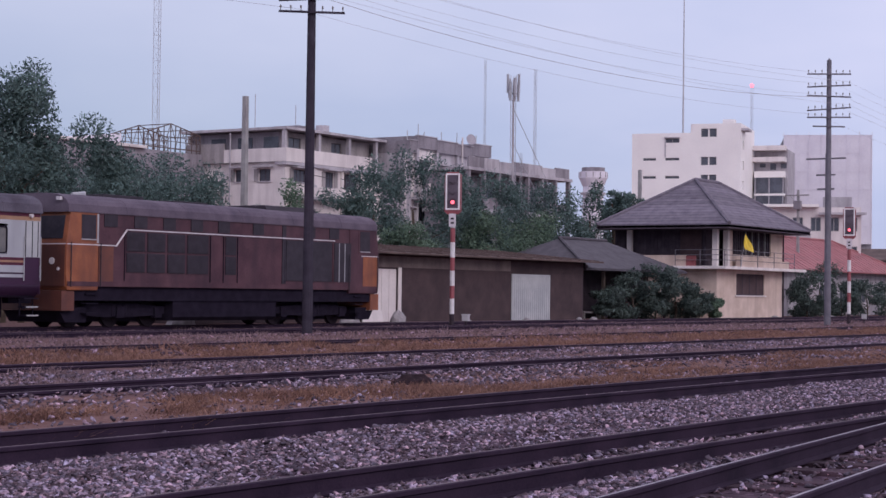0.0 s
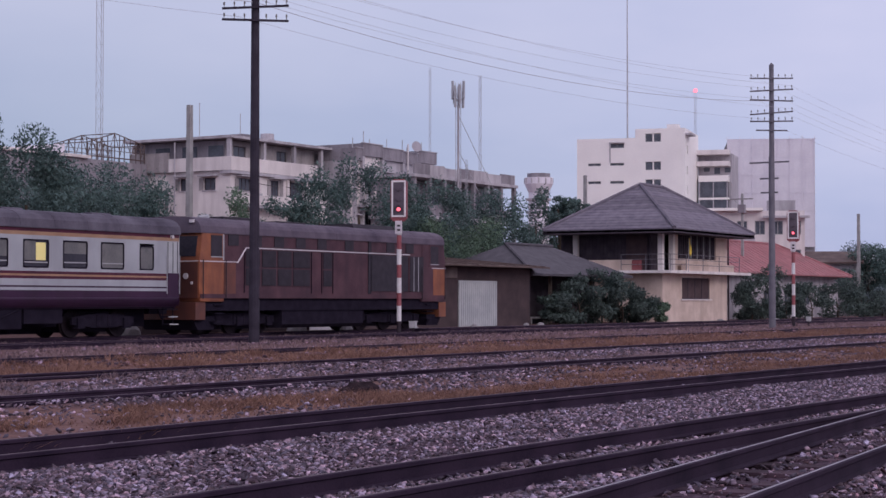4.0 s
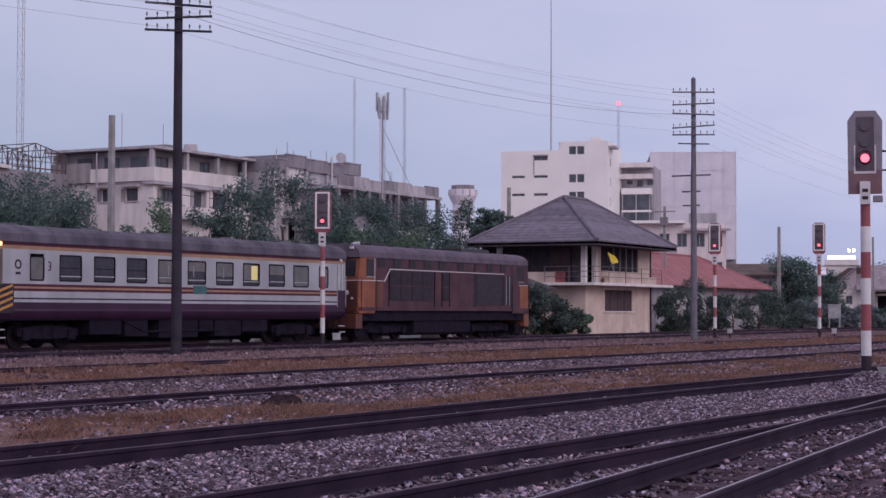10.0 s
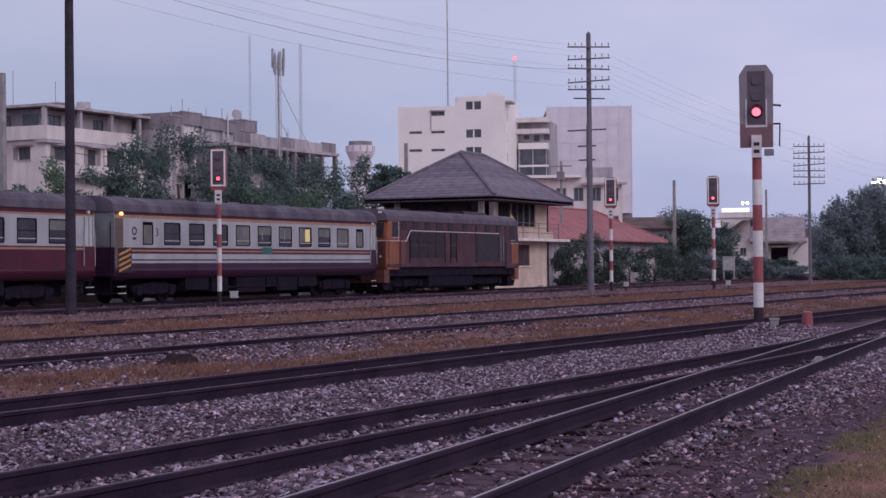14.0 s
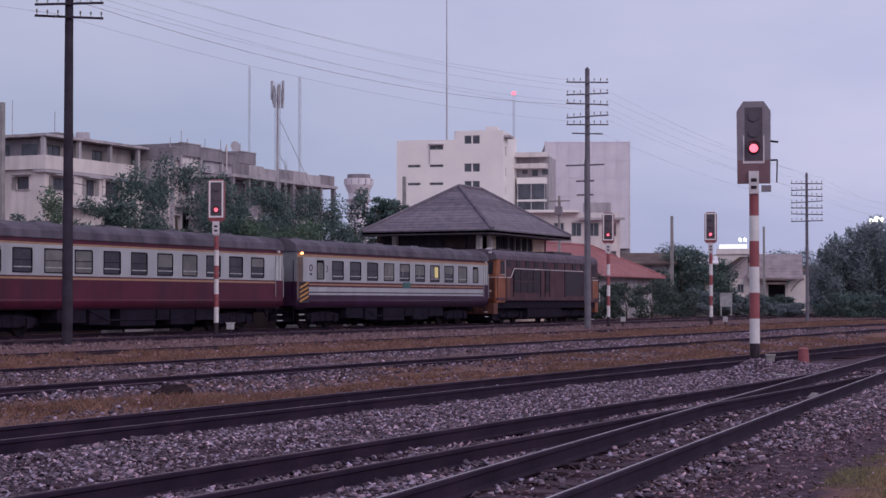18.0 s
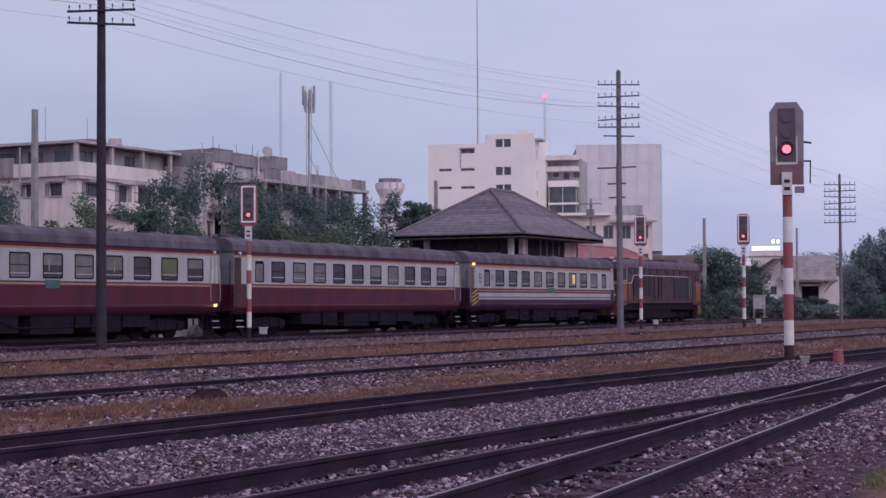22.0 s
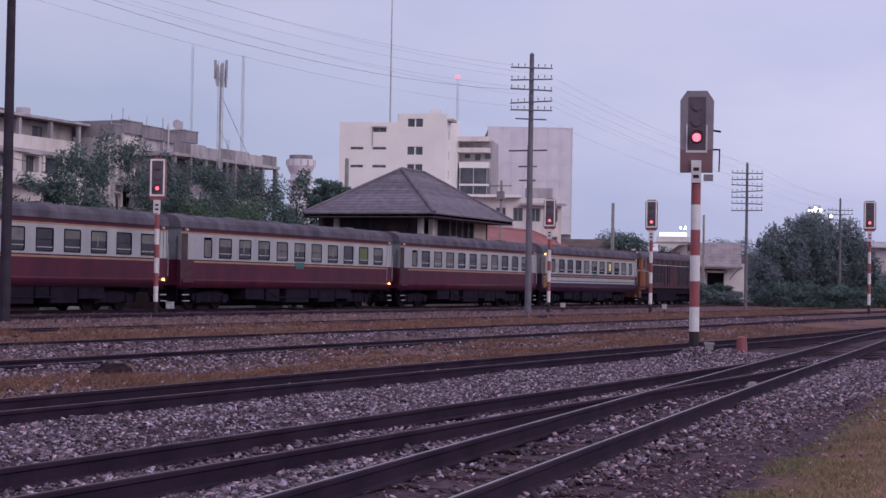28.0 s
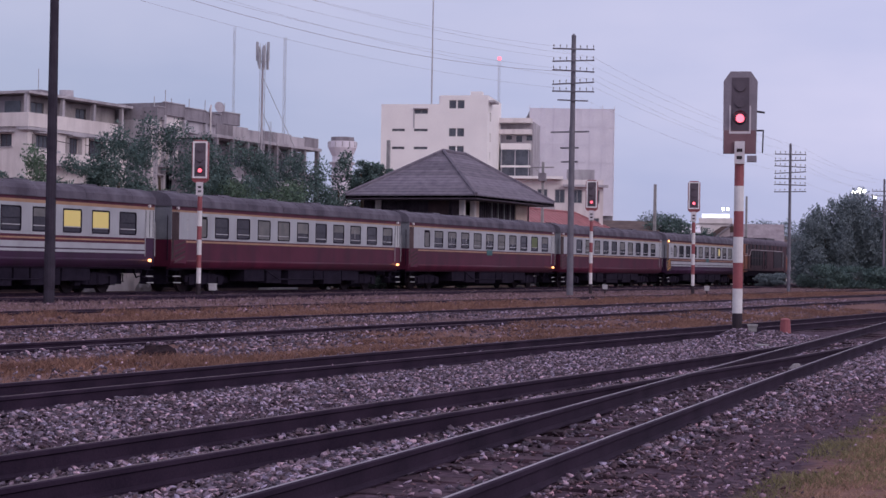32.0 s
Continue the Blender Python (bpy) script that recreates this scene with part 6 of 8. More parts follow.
def netted_block():
    t = thing("netted_building", facing(185.9, 73.8, 66), "tall grey building wrapped in construction netting", "building")
    W, H = 9.7, 19.6
    part("wall", Geo().box(0, 0.3, 0, W, 12, H - 0.3), M_DARKCONC, t)
    n = 7
    for i in range(n):
        for j in range(6):
            g = Geo()
            a, b = i * W / n, (i + 1) * W / n
            c, d = 7.4 + j * 2.03, 7.4 + (j + 1) * 2.03
            vs = []
            for u in range(4):
                for v in range(4):
                    vs.append((a + (b - a) * u / 3, -0.05 * math.sin(math.pi * u / 3) - 0.03 * math.sin(math.pi * v / 3) + random.uniform(-0.015, 0.015), c + (d - c) * v / 3))
            fs = [(u * 4 + v, u * 4 + v + 1, u * 4 + v + 5, u * 4 + v + 4) for u in range(3) for v in range(3)]
            g.add(vs, fs).add([(x, y + 0.03, z) for x, y, z in vs], [tuple(reversed(f)) for f in fs])
            part("net_panel", g, M_SCREEN, t)
    for i in range(n + 1):
        part("scaffold_pole", Geo().tube((i * W / n, -0.16, 0), (i * W / n, -0.16, H + random.uniform(0.1, 0.4)), 0.026, None, 5), M_SCREEN, t)
    for j in range(7):
        part("scaffold_rail", Geo().tube((-0.2, -0.20, 7.4 + j * 2.03), (W + 0.2, -0.20, 7.4 + j * 2.03), 0.02, None, 5), M_SCREEN, t)


netted_block()


def shop_rows():
    TOWN = "shop-houses behind the trees"
    # corner house with a dark top storey under a thin slab
    t = thing("weathered_shophouse", pose(94.75, 73.65, -0.17), "weathered white shop-house with a dark top storey and slab roof", "building", TOWN)
    W, D = 11.5, 9.0
    lit = [(0.9, 2.3, 8.9, 9.75), (4.6, 5.6, 8.7, 9.8), (7.0, 8.4, 8.7, 9.8), (0.9, 2.3, 5.2, 6.6), (4.4, 5.8, 5.2, 6.6), (7.6, 9.0, 5.2, 6.6)]
    part("wall", wall_with_holes(0, W, 0, 10.2, lit, 0, 0.2), M_PALEWALL, t, "stained white front wall")
    end = [(1.3, 2.3, 8.9, 9.75), (3.4, 4.4, 8.9, 9.75), (1.3, 2.3, 5.4, 6.6)]
    part("wall", wall_with_holes(0.2, D, 0, 10.2, end, 0, 0.2, "x"), M_PALEWALL, t, "stained white end wall")
    part("wall", Geo().box(W - 0.2, 0.2, 0, W, D, 10.2), M_PALEWALL, t)
    part("back_wall", Geo().box(0.2, D - 0.2, 0, W - 0.2, D, 12.3), M_PALEWALL, t)
    for q in lit:
        box_window(t, *q, 0.12, mid=2, frame=M_DARKWOOD)
        part("sill", Geo().box(q[0] - 0.1, -0.08, q[2] - 0.08, q[1] + 0.1, -0.002, q[2]), M_GREYWALL, t)
    for q in end:
        box_window(t, *q, 0.12, "x", mid=1, frame=M_DARKWOOD)
        part("sill", Geo().box(-0.08, q[0] - 0.1, q[2] - 0.08, -0.002, q[1] + 0.1, q[2]), M_GREYWALL, t)
    part("top_storey", wall_with_holes(0.5, W - 0.6, 10.2, 12.35, [(1.2, 2.6, 11.2, 12.0), (6.2, 7.4, 11.2, 12.0)], 0.7, 0.9), M_TOPBROWN, t, "stained brown set-back top storey")
    each_box("top_storey", Geo().box(0.5, 0.9, 10.2, 0.7, D - 0.2, 12.35).box(W - 0.8, 0.9, 10.2, W - 0.6, D - 0.2, 12.35), M_DARKCONC, t)
    for q in ((1.2, 2.6, 11.2, 12.0), (6.2, 7.4, 11.2, 12.0)):
        box_window(t, *q, 0.8, mid=1, frame=M_DARKWOOD)
    part("roof_slab", Geo().box(-0.35, -0.35, 12.42, W + 0.2, D + 0.3, 12.60), M_GREYWALL, t, "thin projecting concrete roof slab")
    part("roof_box", Geo().box(3.3, 1.5, 12.60, 5.2, 3.6, 13.05), M_DARKCONC, t, "low tank housing")
    part("terrace", Geo().box(-0.3, -0.3, 9.98, W, 0.69, 10.19), M_GREYWALL, t).location.z = 0.012
    part("parapet", Geo().box(-0.3, -0.3, 10.22, W - 1.6, -0.16, 11.15), M_PALEWALL, t, "pale stained parapet")
    part("parapet", Geo().box(-0.3, -0.16, 10.22, -0.16, 5.2, 11.15), M_PALEWALL, t)
    part("parapet", Geo().box(-0.3, 5.21, 10.22, -0.16, D - 0.3, 11.6), M_TOPBROWN, t, "stained brown parapet")
    for x in (-0.28, 3.6, 7.2, 10.6):
        part("column", Geo().box(x, -0.14, 10.22, x + 0.26, 0.12, 12.41), M_GREYWALL, t)
    for x in (3.1, 6.4, 9.9):
        part("pilaster", Geo().box(x, -0.12, 0, x + 0.3, -0.002, 9.97), M_PALEWALL, t)
    part("balcony_slab", Geo().box(0.2, -1.0, 7.70, 6.2, -0.125, 7.86), M_GREYWALL, t)
    part("balcony_wall", Geo().box(0.2, -1.0, 7.87, 6.2, -0.9, 8.55), M_PALEWALL, t)
    part("air_conditioner", Geo().box(2.5, -0.45, 8.3, 3.05, -0.13, 8.75), M_BOXGREY, t, "", 0.03)
    part("awning", Geo().sweep_x([(-1.0, 4.2), (-0.13, 4.7), (-0.13, 4.78), (-1.0, 4.28)], 0.2, W - 0.3), M_TINROOF, t)
    part("drain_pipe", Geo().tube((6.85, -0.06, 0), (6.85, -0.06, 9.9), 0.06, None, 6), M_SIGBLACK, t)
    # shutters, boxes and pipes on the two fronts
    for q in lit[:3]:
        for xa in (q[0] - 0.42, q[1] + 0.04):
            part("shutter", Geo().box(xa, -0.05, q[2], xa + 0.38, -0.003, q[3]), M_TOPBROWN, t, "open brown shutter")
        part("hood", Geo().box(q[0] - 0.3, -0.55, q[3] + 0.08, q[1] + 0.3, -0.003, q[3] + 0.16), M_GREYWALL, t)
    for q in end[:2]:
        part("hood", Geo().box(-0.5, q[0] - 0.2, q[3] + 0.08, -0.003, q[1] + 0.2, q[3] + 0.16), M_GREYWALL, t)
        part("shutter", Geo().box(-0.05, q[1] + 0.04, q[2], -0.003, q[1] + 0.40, q[3]), M_TOPBROWN, t, "open brown shutter")
    for y in (4.6,):
        part("drain_pipe", Geo().tube((-0.36, y, 6.2), (-0.36, y, 12.3), 0.05, None, 6), M_GREYWALL, t)
    for y in (1.0, 3.3, 5.7):
        part("upper_window", Geo().box(0.46, y, 11.1, 0.498, y + 1.3, 12.0), M_FARGLASS, t, "dim upper window")
    for x, z in ((1.0, 10.0), (5.0, 9.9), (8.8, 10.3)):
        part("cable", Geo().tube((x, -1.05, z - 0.6), (x + 2.6, -1.05, z - 0.75), 0.025, None, 5), M_SIGBLACK, t)
    part("water_tank", Geo().tube((8.2, 3.0, 12.62), (8.2, 3.0, 13.5), 0.55, 0.5, 14), M_GREYWALL, t)
    part("aerial", Geo().tube((1.6, 4.0, 12.6), (1.6, 4.0, 15.2), 0.03, None, 5), M_STEEL, t)
    part("aerial", Geo().tube((4.2, 2.4, 13.05), (4.2, 2.4, 14.6), 0.03, None, 5), M_STEEL, t)
    # row of narrow houses with stepped parapets
    edges, tops = (0.0, 2.6, 5.3, 8.2, 10.4, 13.2), (12.55, 12.95, 12.80, 12.72, 12.95)
    for k, h in enumerate(tops):
        t = thing("shophouse", pose(104.95 + edges[k] + (1.6 if k == 0 else 0.0), 71.3, -0.17), "narrow stained grey shop-house with roof terrace parapet", "building", TOWN)
        w = edges[k + 1] - edges[k] - 0.03 - (1.6 if k == 0 else 0.0)
        up = [(w * 0.18, w * 0.78, h - 3.2, h - 1.9), (w * 0.18, w * 0.78, h - 6.3, h - 5.0)]
        part("wall", wall_with_holes(0, w, 0, h - 0.9, up, 0.25, 0.45), M_PALEWALL if k in (0, 1) else M_GREYWALL, t)
        each_box("side_wall", Geo().box(0, 0.45, 0, 0.2, 8, h - 0.9).box(w - 0.2, 0.45, 0, w, 8, h - 0.9).box(0.2, 7.8, 0, w - 0.2, 8, h - 0.9), M_GREYWALL, t)
        for q in up:
            box_window(t, *q, 0.36, mid=1)
            part("hood", Geo().box(q[0] - 0.1, -0.25, q[3] + 0.04, q[1] + 0.1, 0.248, q[3] + 0.12), M_GREYWALL, t)
        part("terrace", Geo().box(0, 0.0, h - 0.9, w, 8, h - 0.72), M_DARKCONC, t)
        part("parapet", Geo().box(0, 0.0, h - 0.715, w, 0.14, h), M_DARKCONC, t)
        each_box("parapet", Geo().box(0, 0.14, h - 0.715, 0.14, 6.5, h).box(w - 0.14, 0.14, h - 0.715, w, 6.5, h), M_DARKCONC, t)
        part("coping", Geo().box(-0.03, -0.06, h + 0.002, w + 0.03, 0.2, h + 0.07), M_GREYWALL, t)
        part("pillar", Geo().box(0, 0.0, 0, 0.25, 0.248, h - 0.92), M_GREYWALL, t)
        part("balcony_slab", Geo().box(0.26, -0.9, h - 4.35, w, 0.248, h - 4.2), M_GREYWALL, t)
        part("balcony_wall", Geo().box(0.26, -0.9, h - 4.195, w, -0.8, h - 3.5), M_PALEWALL if k % 2 else M_GREYWALL, t)
        if k != 1:
            part("stair_head", Geo().box(w * 0.3, 3.2, h - 0.7, w * 0.95, 6.0, h + 0.15), M_DARKCONC, t)
        for q, z in (((0.35, 1.0), (0.65, 0.45)) if k % 2 else ((0.5, 0.8),)):
            part("aerial", Geo().tube((w * q, 0.6, h - 0.7), (w * q + 0.05, 0.6, h + z), 0.035, None, 5), M_STEEL, t)
        if k == 3:
            part("dish", Geo().tube((w * 0.7, -0.1, h + 0.45), (w * 0.7 - 0.15, -0.35, h + 0.5), 0.08, 0.42, 14), M_GREYWALL, t)
            part("water_pipe", Geo().tube((w * 0.25, -0.08, h - 3), (w * 0.25, -0.08, h + 0.6), 0.07, None, 6), M_PALEWALL, t)
        if k == 4:
            part("awning", Geo().sweep_y([(w, h - 1.2), (w + 1.5, h - 1.75), (w + 1.5, h - 1.67), (w, h - 1.05)], 0.0, 2.2), M_TINROOF, t)
    # unfinished frame
    t = thing("unfinished_building", pose(108.0, 67.0, -0.17), "blackened unfinished concrete building with open bays", "building", TOWN)
    W, H = 15.2, 11.35
    part("wall", Geo().box(0, 1.6, 0, W, 3.9, H - 1.1), M_DARKCONC, t)
    for k in range(8):
        part("column", Geo().box(k * W / 7 - 0.14, 0, 0, k * W / 7 + 0.14, 0.3, H - 1.0), M_DARKCONC, t)
        if k < 7 and k % 3 != 1:
            box_window(t, k * W / 7 + 0.5, k * W / 7 + 1.7, H - 3.2, H - 1.9, 1.58, mid=1, frame=M_DARKWOOD)
    for z in (H - 1.0, H - 4.0, H - 7.0):
        part("slab", Geo().box(-0.3, -0.1, z, W + 0.3, 3.9, z + 0.22), M_GREYWALL, t)
    for k in range(7):
        part("parapet", Geo().box(k * W / 7 - 0.14, 0.0, H - 0.775, (k + 1) * W / 7 - 0.16, 0.14, H - 0.12 * (k % 3 == 2)), M_GREYWALL if k % 3 else M_DARKCONC, t)
    part("parapet", Geo().box(W + 0.06, 0.14, H - 0.775, W + 0.2, 3.9, H), M_GREYWALL, t)
    for k in (1, 2, 4, 6):
        part("bay_wall", Geo().box(k * W / 7 + 0.15, 0.08, H - 3.775, k * W / 7 + 1.6, 0.2, H - 2.9), M_DARKCONC, t)
    # flat building with a bare roof frame
    t = thing("flat_roofed_building", pose(76.0, 80.8, -0.17), "long low building with a rusty bare roof frame on top", "building", TOWN)
    W, H = 18.6, 10.85
    part("wall", Geo().box(0, 0, 0, W, 8, H), M_DARKCONC, t)
    part("coping", Geo().box(-0.2, -0.3, H + 0.005, 12.4, 8.2, H + 0.2), M_PALEWALL, t, "pale roof edge")
    part("attic", Geo().sweep_y([(6.0, H + 0.21), (12.3, H + 0.21), (12.3, H + 1.1), (11.0, H + 0.95)], 2, 7), M_SCREEN, t, "pale sheet roof")
    fr = part("roof_frame", Geo().beam((12.5, 0.2, H + 0.25), (18.4, 0.2, H + 0.25), 0.08), M_TINROOF, t, "rusty bare steel roof frame")
    def ridge(x):
        return H + 1.15 + (0.80 * (x - 12.6) / 2.7 if x < 15.3 else 0.80 - 0.62 * (x - 15.3) / 3.1)
    for y in (0.2, 3.2):
        xs = (12.6, 13.0, 13.5, 14.0, 14.6, 15.3, 15.8, 16.3, 16.9, 17.5, 18.0, 18.4)
        for k, x in enumerate(xs):
            part("post", Geo().tube((x, y, H), (x, y, ridge(x)), 0.035, None, 5), M_TINROOF, fr)
            if k:
                p = xs[k - 1]
                part("chord", Geo().tube((p, y, ridge(p)), (x, y, ridge(x)), 0.04, None, 5), M_TINROOF, fr)
                part("chord", Geo().tube((p, y, H + 0.75), (x, y, H + 0.72), 0.025, None, 5), M_TINROOF, fr)
                part("chord", Geo().tube((p, y, H + 1.02), (x, y, H + 1.05), 0.022, None, 5), M_TINROOF, fr)
                part("brace", Geo().tube((p, y, H + 0.3 if k % 2 else ridge(p)), (x, y, ridge(x) if k % 2 else H + 0.75), 0.025, None, 5), M_TINROOF, fr)
    for x in (12.6, 13.8, 15.3, 16.9, 18.4):
        part("purlin", Geo().tube((x, 0.2, ridge(x)), (x, 3.2, ridge(x)), 0.03, None, 5), M_TINROOF, fr)


shop_rows()


def water_tower():
    t = thing("water_tower", facing(264.0, 139.0, 62), "distant pale concrete water tower with a wide top", "water tower")
    part("shaft", Geo().tube((0, 0, 0), (0, 0, 19.8), 2.0, 1.75, 16), M_SCREEN, t)
    part("tank", Geo().tube((0, 0, 19.8), (0, 0, 21.2), 1.8, 2.45, 16).tube((0, 0, 21.2), (0, 0, 22.3), 2.45, 2.4, 16), M_SCREEN, t)
    for z in (14.0, 16.2, 18.4):
        part("ring", Geo().tube((0, 0, z), (0, 0, z + 0.35), 2.2, 2.2, 16), M_GREYWALL, t)
    part("rail", Geo().tube((0, 0, 22.3), (0, 0, 23.0), 2.0, 2.0, 16), M_DARKCONC, t)
    for k in range(12):
        a = k * math.pi / 6
        part("rib", Geo().box(2.40 * math.cos(a) - 0.1, 2.40 * math.sin(a) - 0.1, 21.3, 2.40 * math.cos(a) + 0.1, 2.40 * math.sin(a) + 0.1, 22.2), M_GREYWALL, t)


water_tower()


def lattice_mast(x, y, top, half, label, panels=0, name="lattice_mast", beacon=False):
    t = thing(name, pose(x, y, -0.17), label, "mast", "masts over the town")
    g = Geo()
    legs = [(half * math.cos(a), half * math.sin(a)) for a in (0.5, 2.6, 4.7)]
    step = max(0.9, half * 3.2)
    for k, (a, b) in enumerate(legs):
        part("leg", Geo().tube((a, b, 0), (a, b, top), 0.014 if half < 0.2 else 0.022, None, 5), M_STEEL, t)
    z = 0.0
    while z < top - step:
        for k in range(3):
            a, b = legs[k], legs[(k + 1) % 3]
            g.tube((*a, z), (*b, z + step), 0.009, None, 4).tube((*a, z), (*b, z), 0.009, None, 4)
        z += step
    part("bracing", g, M_STEEL, t)
    if panels:
        part("core_pole", Geo().tube((0, 0, 0), (0, 0, top - 0.3), 0.10, 0.07, 8), M_GREYWALL, t)
    for k in range(panels):
        a = k * 2 * math.pi / panels + 0.4
        c, s = 0.42 * math.cos(a), 0.42 * math.sin(a)
        part("antenna", Geo().box(c - 0.08, s - 0.07, top - 1.9 + 0.3 * (k % 3), c + 0.08, s + 0.07, top - 0.5 + 0.3 * (k % 3)), M_STEEL, t)
        part("antenna_arm", Geo().tube((0, 0, top - 1.3), (c, s, top - 1.3), 0.04, None, 5), M_STEEL, t)
    if beacon:
        part("beacon", Geo().tube((0, 0, top), (0, 0, top + 0.35), 0.22, None, 10), M_REDLAMP, t, "glowing red warning beacon")
    return t


lattice_mast(103.96, 93.78, 30.0, 0.32, "tall thin lattice radio mast over the roofs")
lattice_mast(112.1, 65.8, 17.6, 0.22, "cell tower with a ring of antennas", 7, "cell_tower")
lattice_mast(114.2, 66.3, 12.0, 0.10, "thin pole beside the cell tower")
lattice_mast(170.8, 104.0, 28.2, 0.14, "far thin lattice mast")
lattice_mast(130.3, 74.3, 20.7, 0.13, "thin lattice mast with guy wires")
lattice_mast(192.0, 80.2, 26.0, 0.16, "thin far mast with a red warning light", 0, "lattice_mast", True)
g_stay = thing("guy_wires", pose(0, 0, 0), "guy wires of the cell tower", "wire")
for a, b in (((112.1, 65.8, 15.0), (115.6, 63.9, 8.0)), ((112.1, 65.8, 12.4), (114.3, 64.6, 8.0))):
    part("stay", Geo().tube(a, b, 0.025, None, 5), M_STEEL, g_stay)


def concrete_pole(x, y, top, arms=0, r=0.14, label="plain square concrete pole"):
    t = thing("concrete_pole", pose(x, y, -0.3), label, "pole", "concrete poles")
    part("shaft", Geo().tube((0, 0, 0), (0, 0, top + 0.3), r * 1.2, r * 0.9, 4), M_CONCPOLE, t)
    for k in range(arms):
        z = top - 0.1 - k * 0.9
        part("crossarm", Geo().beam((-0.2, -0.9, z), (-0.2, 0.9, z), 0.09), M_CONCPOLE, t)
        part("brace", Geo().tube((-0.15, 0.6, z), (-0.1, 0, z - 0.6), 0.025, None, 5), M_STEEL, t)
    if arms:
        part("fuse_box", Geo().box(-0.3, -0.25, top - 1.1, 0.05, 0.25, top - 0.5), M_DARKCONC, t)


concrete_pole(68.2, 55.6, 10.9, 0, 0.18)
concrete_pole(104.6, 51.6, 9.5, 0, 0.15)
concrete_pole(66.0, 55.2, 6.6, 0, 0.09, "thin concrete pole among the trees")
concrete_pole(119.35, 46.25, 8.9, 1, 0.12, "concrete power pole with a crossarm")
concrete_pole(142.5, 45.0, 8.4, 0, 0.16, "plain concrete pole beyond the red roof")
concrete_pole(161.4, 42.0, 8.2, 0, 0.13, "plain concrete pole past the line")


def far_house(x, y, az, w, h, wall, roof, label, windows=2, roof_h=1.5):
    t = thing("far_house", facing(x, y, az), label, "house", "houses beyond the yard")
    part("wall", Geo().box(0, 0, 0, w, 6, h), wall, t)
    part("roof", Geo().sweep_x([(-0.6, h - 0.05), (3, h + roof_h), (6.6, h - 0.05), (6.6, h + 0.08), (3, h + roof_h + 0.14), (-0.6, h + 0.08)], -0.5, w + 0.5), roof, t)
    for k in range(windows):
        a = w * (k + 0.3) / windows
        box_window(t, a, a + w * 0.35 / windows, h * 0.4, h * 0.75, 0.0, mid=1, bar=0.08)
    return t


far_house(151.0, 52.5, 70, 7.0, 4.2, M_PALEWALL, M_SCREEN, "pale two-storey house beyond the red roof", 2, 0.7)
far_house(165.0, 57.0, 70, 7.0, 4.6, M_GREYWALL, M_TINROOF, "grey house among trees", 3)
far_house(141.0, 52.5, 70, 7.5, 4.5, M_GREYWALL, M_TINROOF, "grey house with a brown gable roof beyond the red roof", 3, 0.9)
far_house(146.5, 47.0, 72, 4.2, 4.6, M_PALEWALL, M_SCREEN, "small white house among hedges", 2, 0.6)


def flat_house():
    """White flat-roofed houses seen over the cabin's eave."""
    t = thing("white_house", facing(130.6, 54.6, 69), "low white flat-roofed house with dark windows and balconies", "house", "houses beyond the yard")
    W, H = 8.6, 8.5
    wins = [(0.5 + k * 1.4, 1.3 + k * 1.4, 6.6, 7.7) for k in range(6)] + [(0.5 + k * 1.4, 1.3 + k * 1.4, 4.3, 5.4) for k in range(6)]
    part("wall", wall_with_holes(0, W, 0, H, wins, 0, 0.2), M_PALEWALL, t)
    each_box("side_wall", Geo().box(0, 0.2, 0, 0.2, 6, H).box(W - 0.2, 0.2, 0, W, 6, H).box(0.2, 5.8, 0, W - 0.2, 6, H), M_PALEWALL, t)
    for q in wins:
        box_window(t, *q, 0.12, mid=1)
    part("roof_slab", Geo().box(-0.5, -0.7, H + 0.002, W * 0.62, 6.3, H + 0.22), M_WHITEWALL, t, "bright white roof edge")
    part("roof_slab", Geo().box(W * 0.62 + 0.01, -0.5, H - 0.6, W + 0.4, -0.002, H - 0.42), M_GREYWALL, t)
    part("balcony_wall", Geo().box(0.2, -0.8, 5.75, W * 0.55, -0.7, 6.35), M_GREYWALL, t)
    part("balcony_slab", Geo().box(0.2, -0.8, 5.6, W * 0.55, -0.002, 5.745), M_GREYWALL, t)
    part("stair_head", Geo().box(W * 0.66, 1.5, H + 0.002, W * 0.92, 4.0, H + 0.9), M_GREYWALL, t)


flat_house()


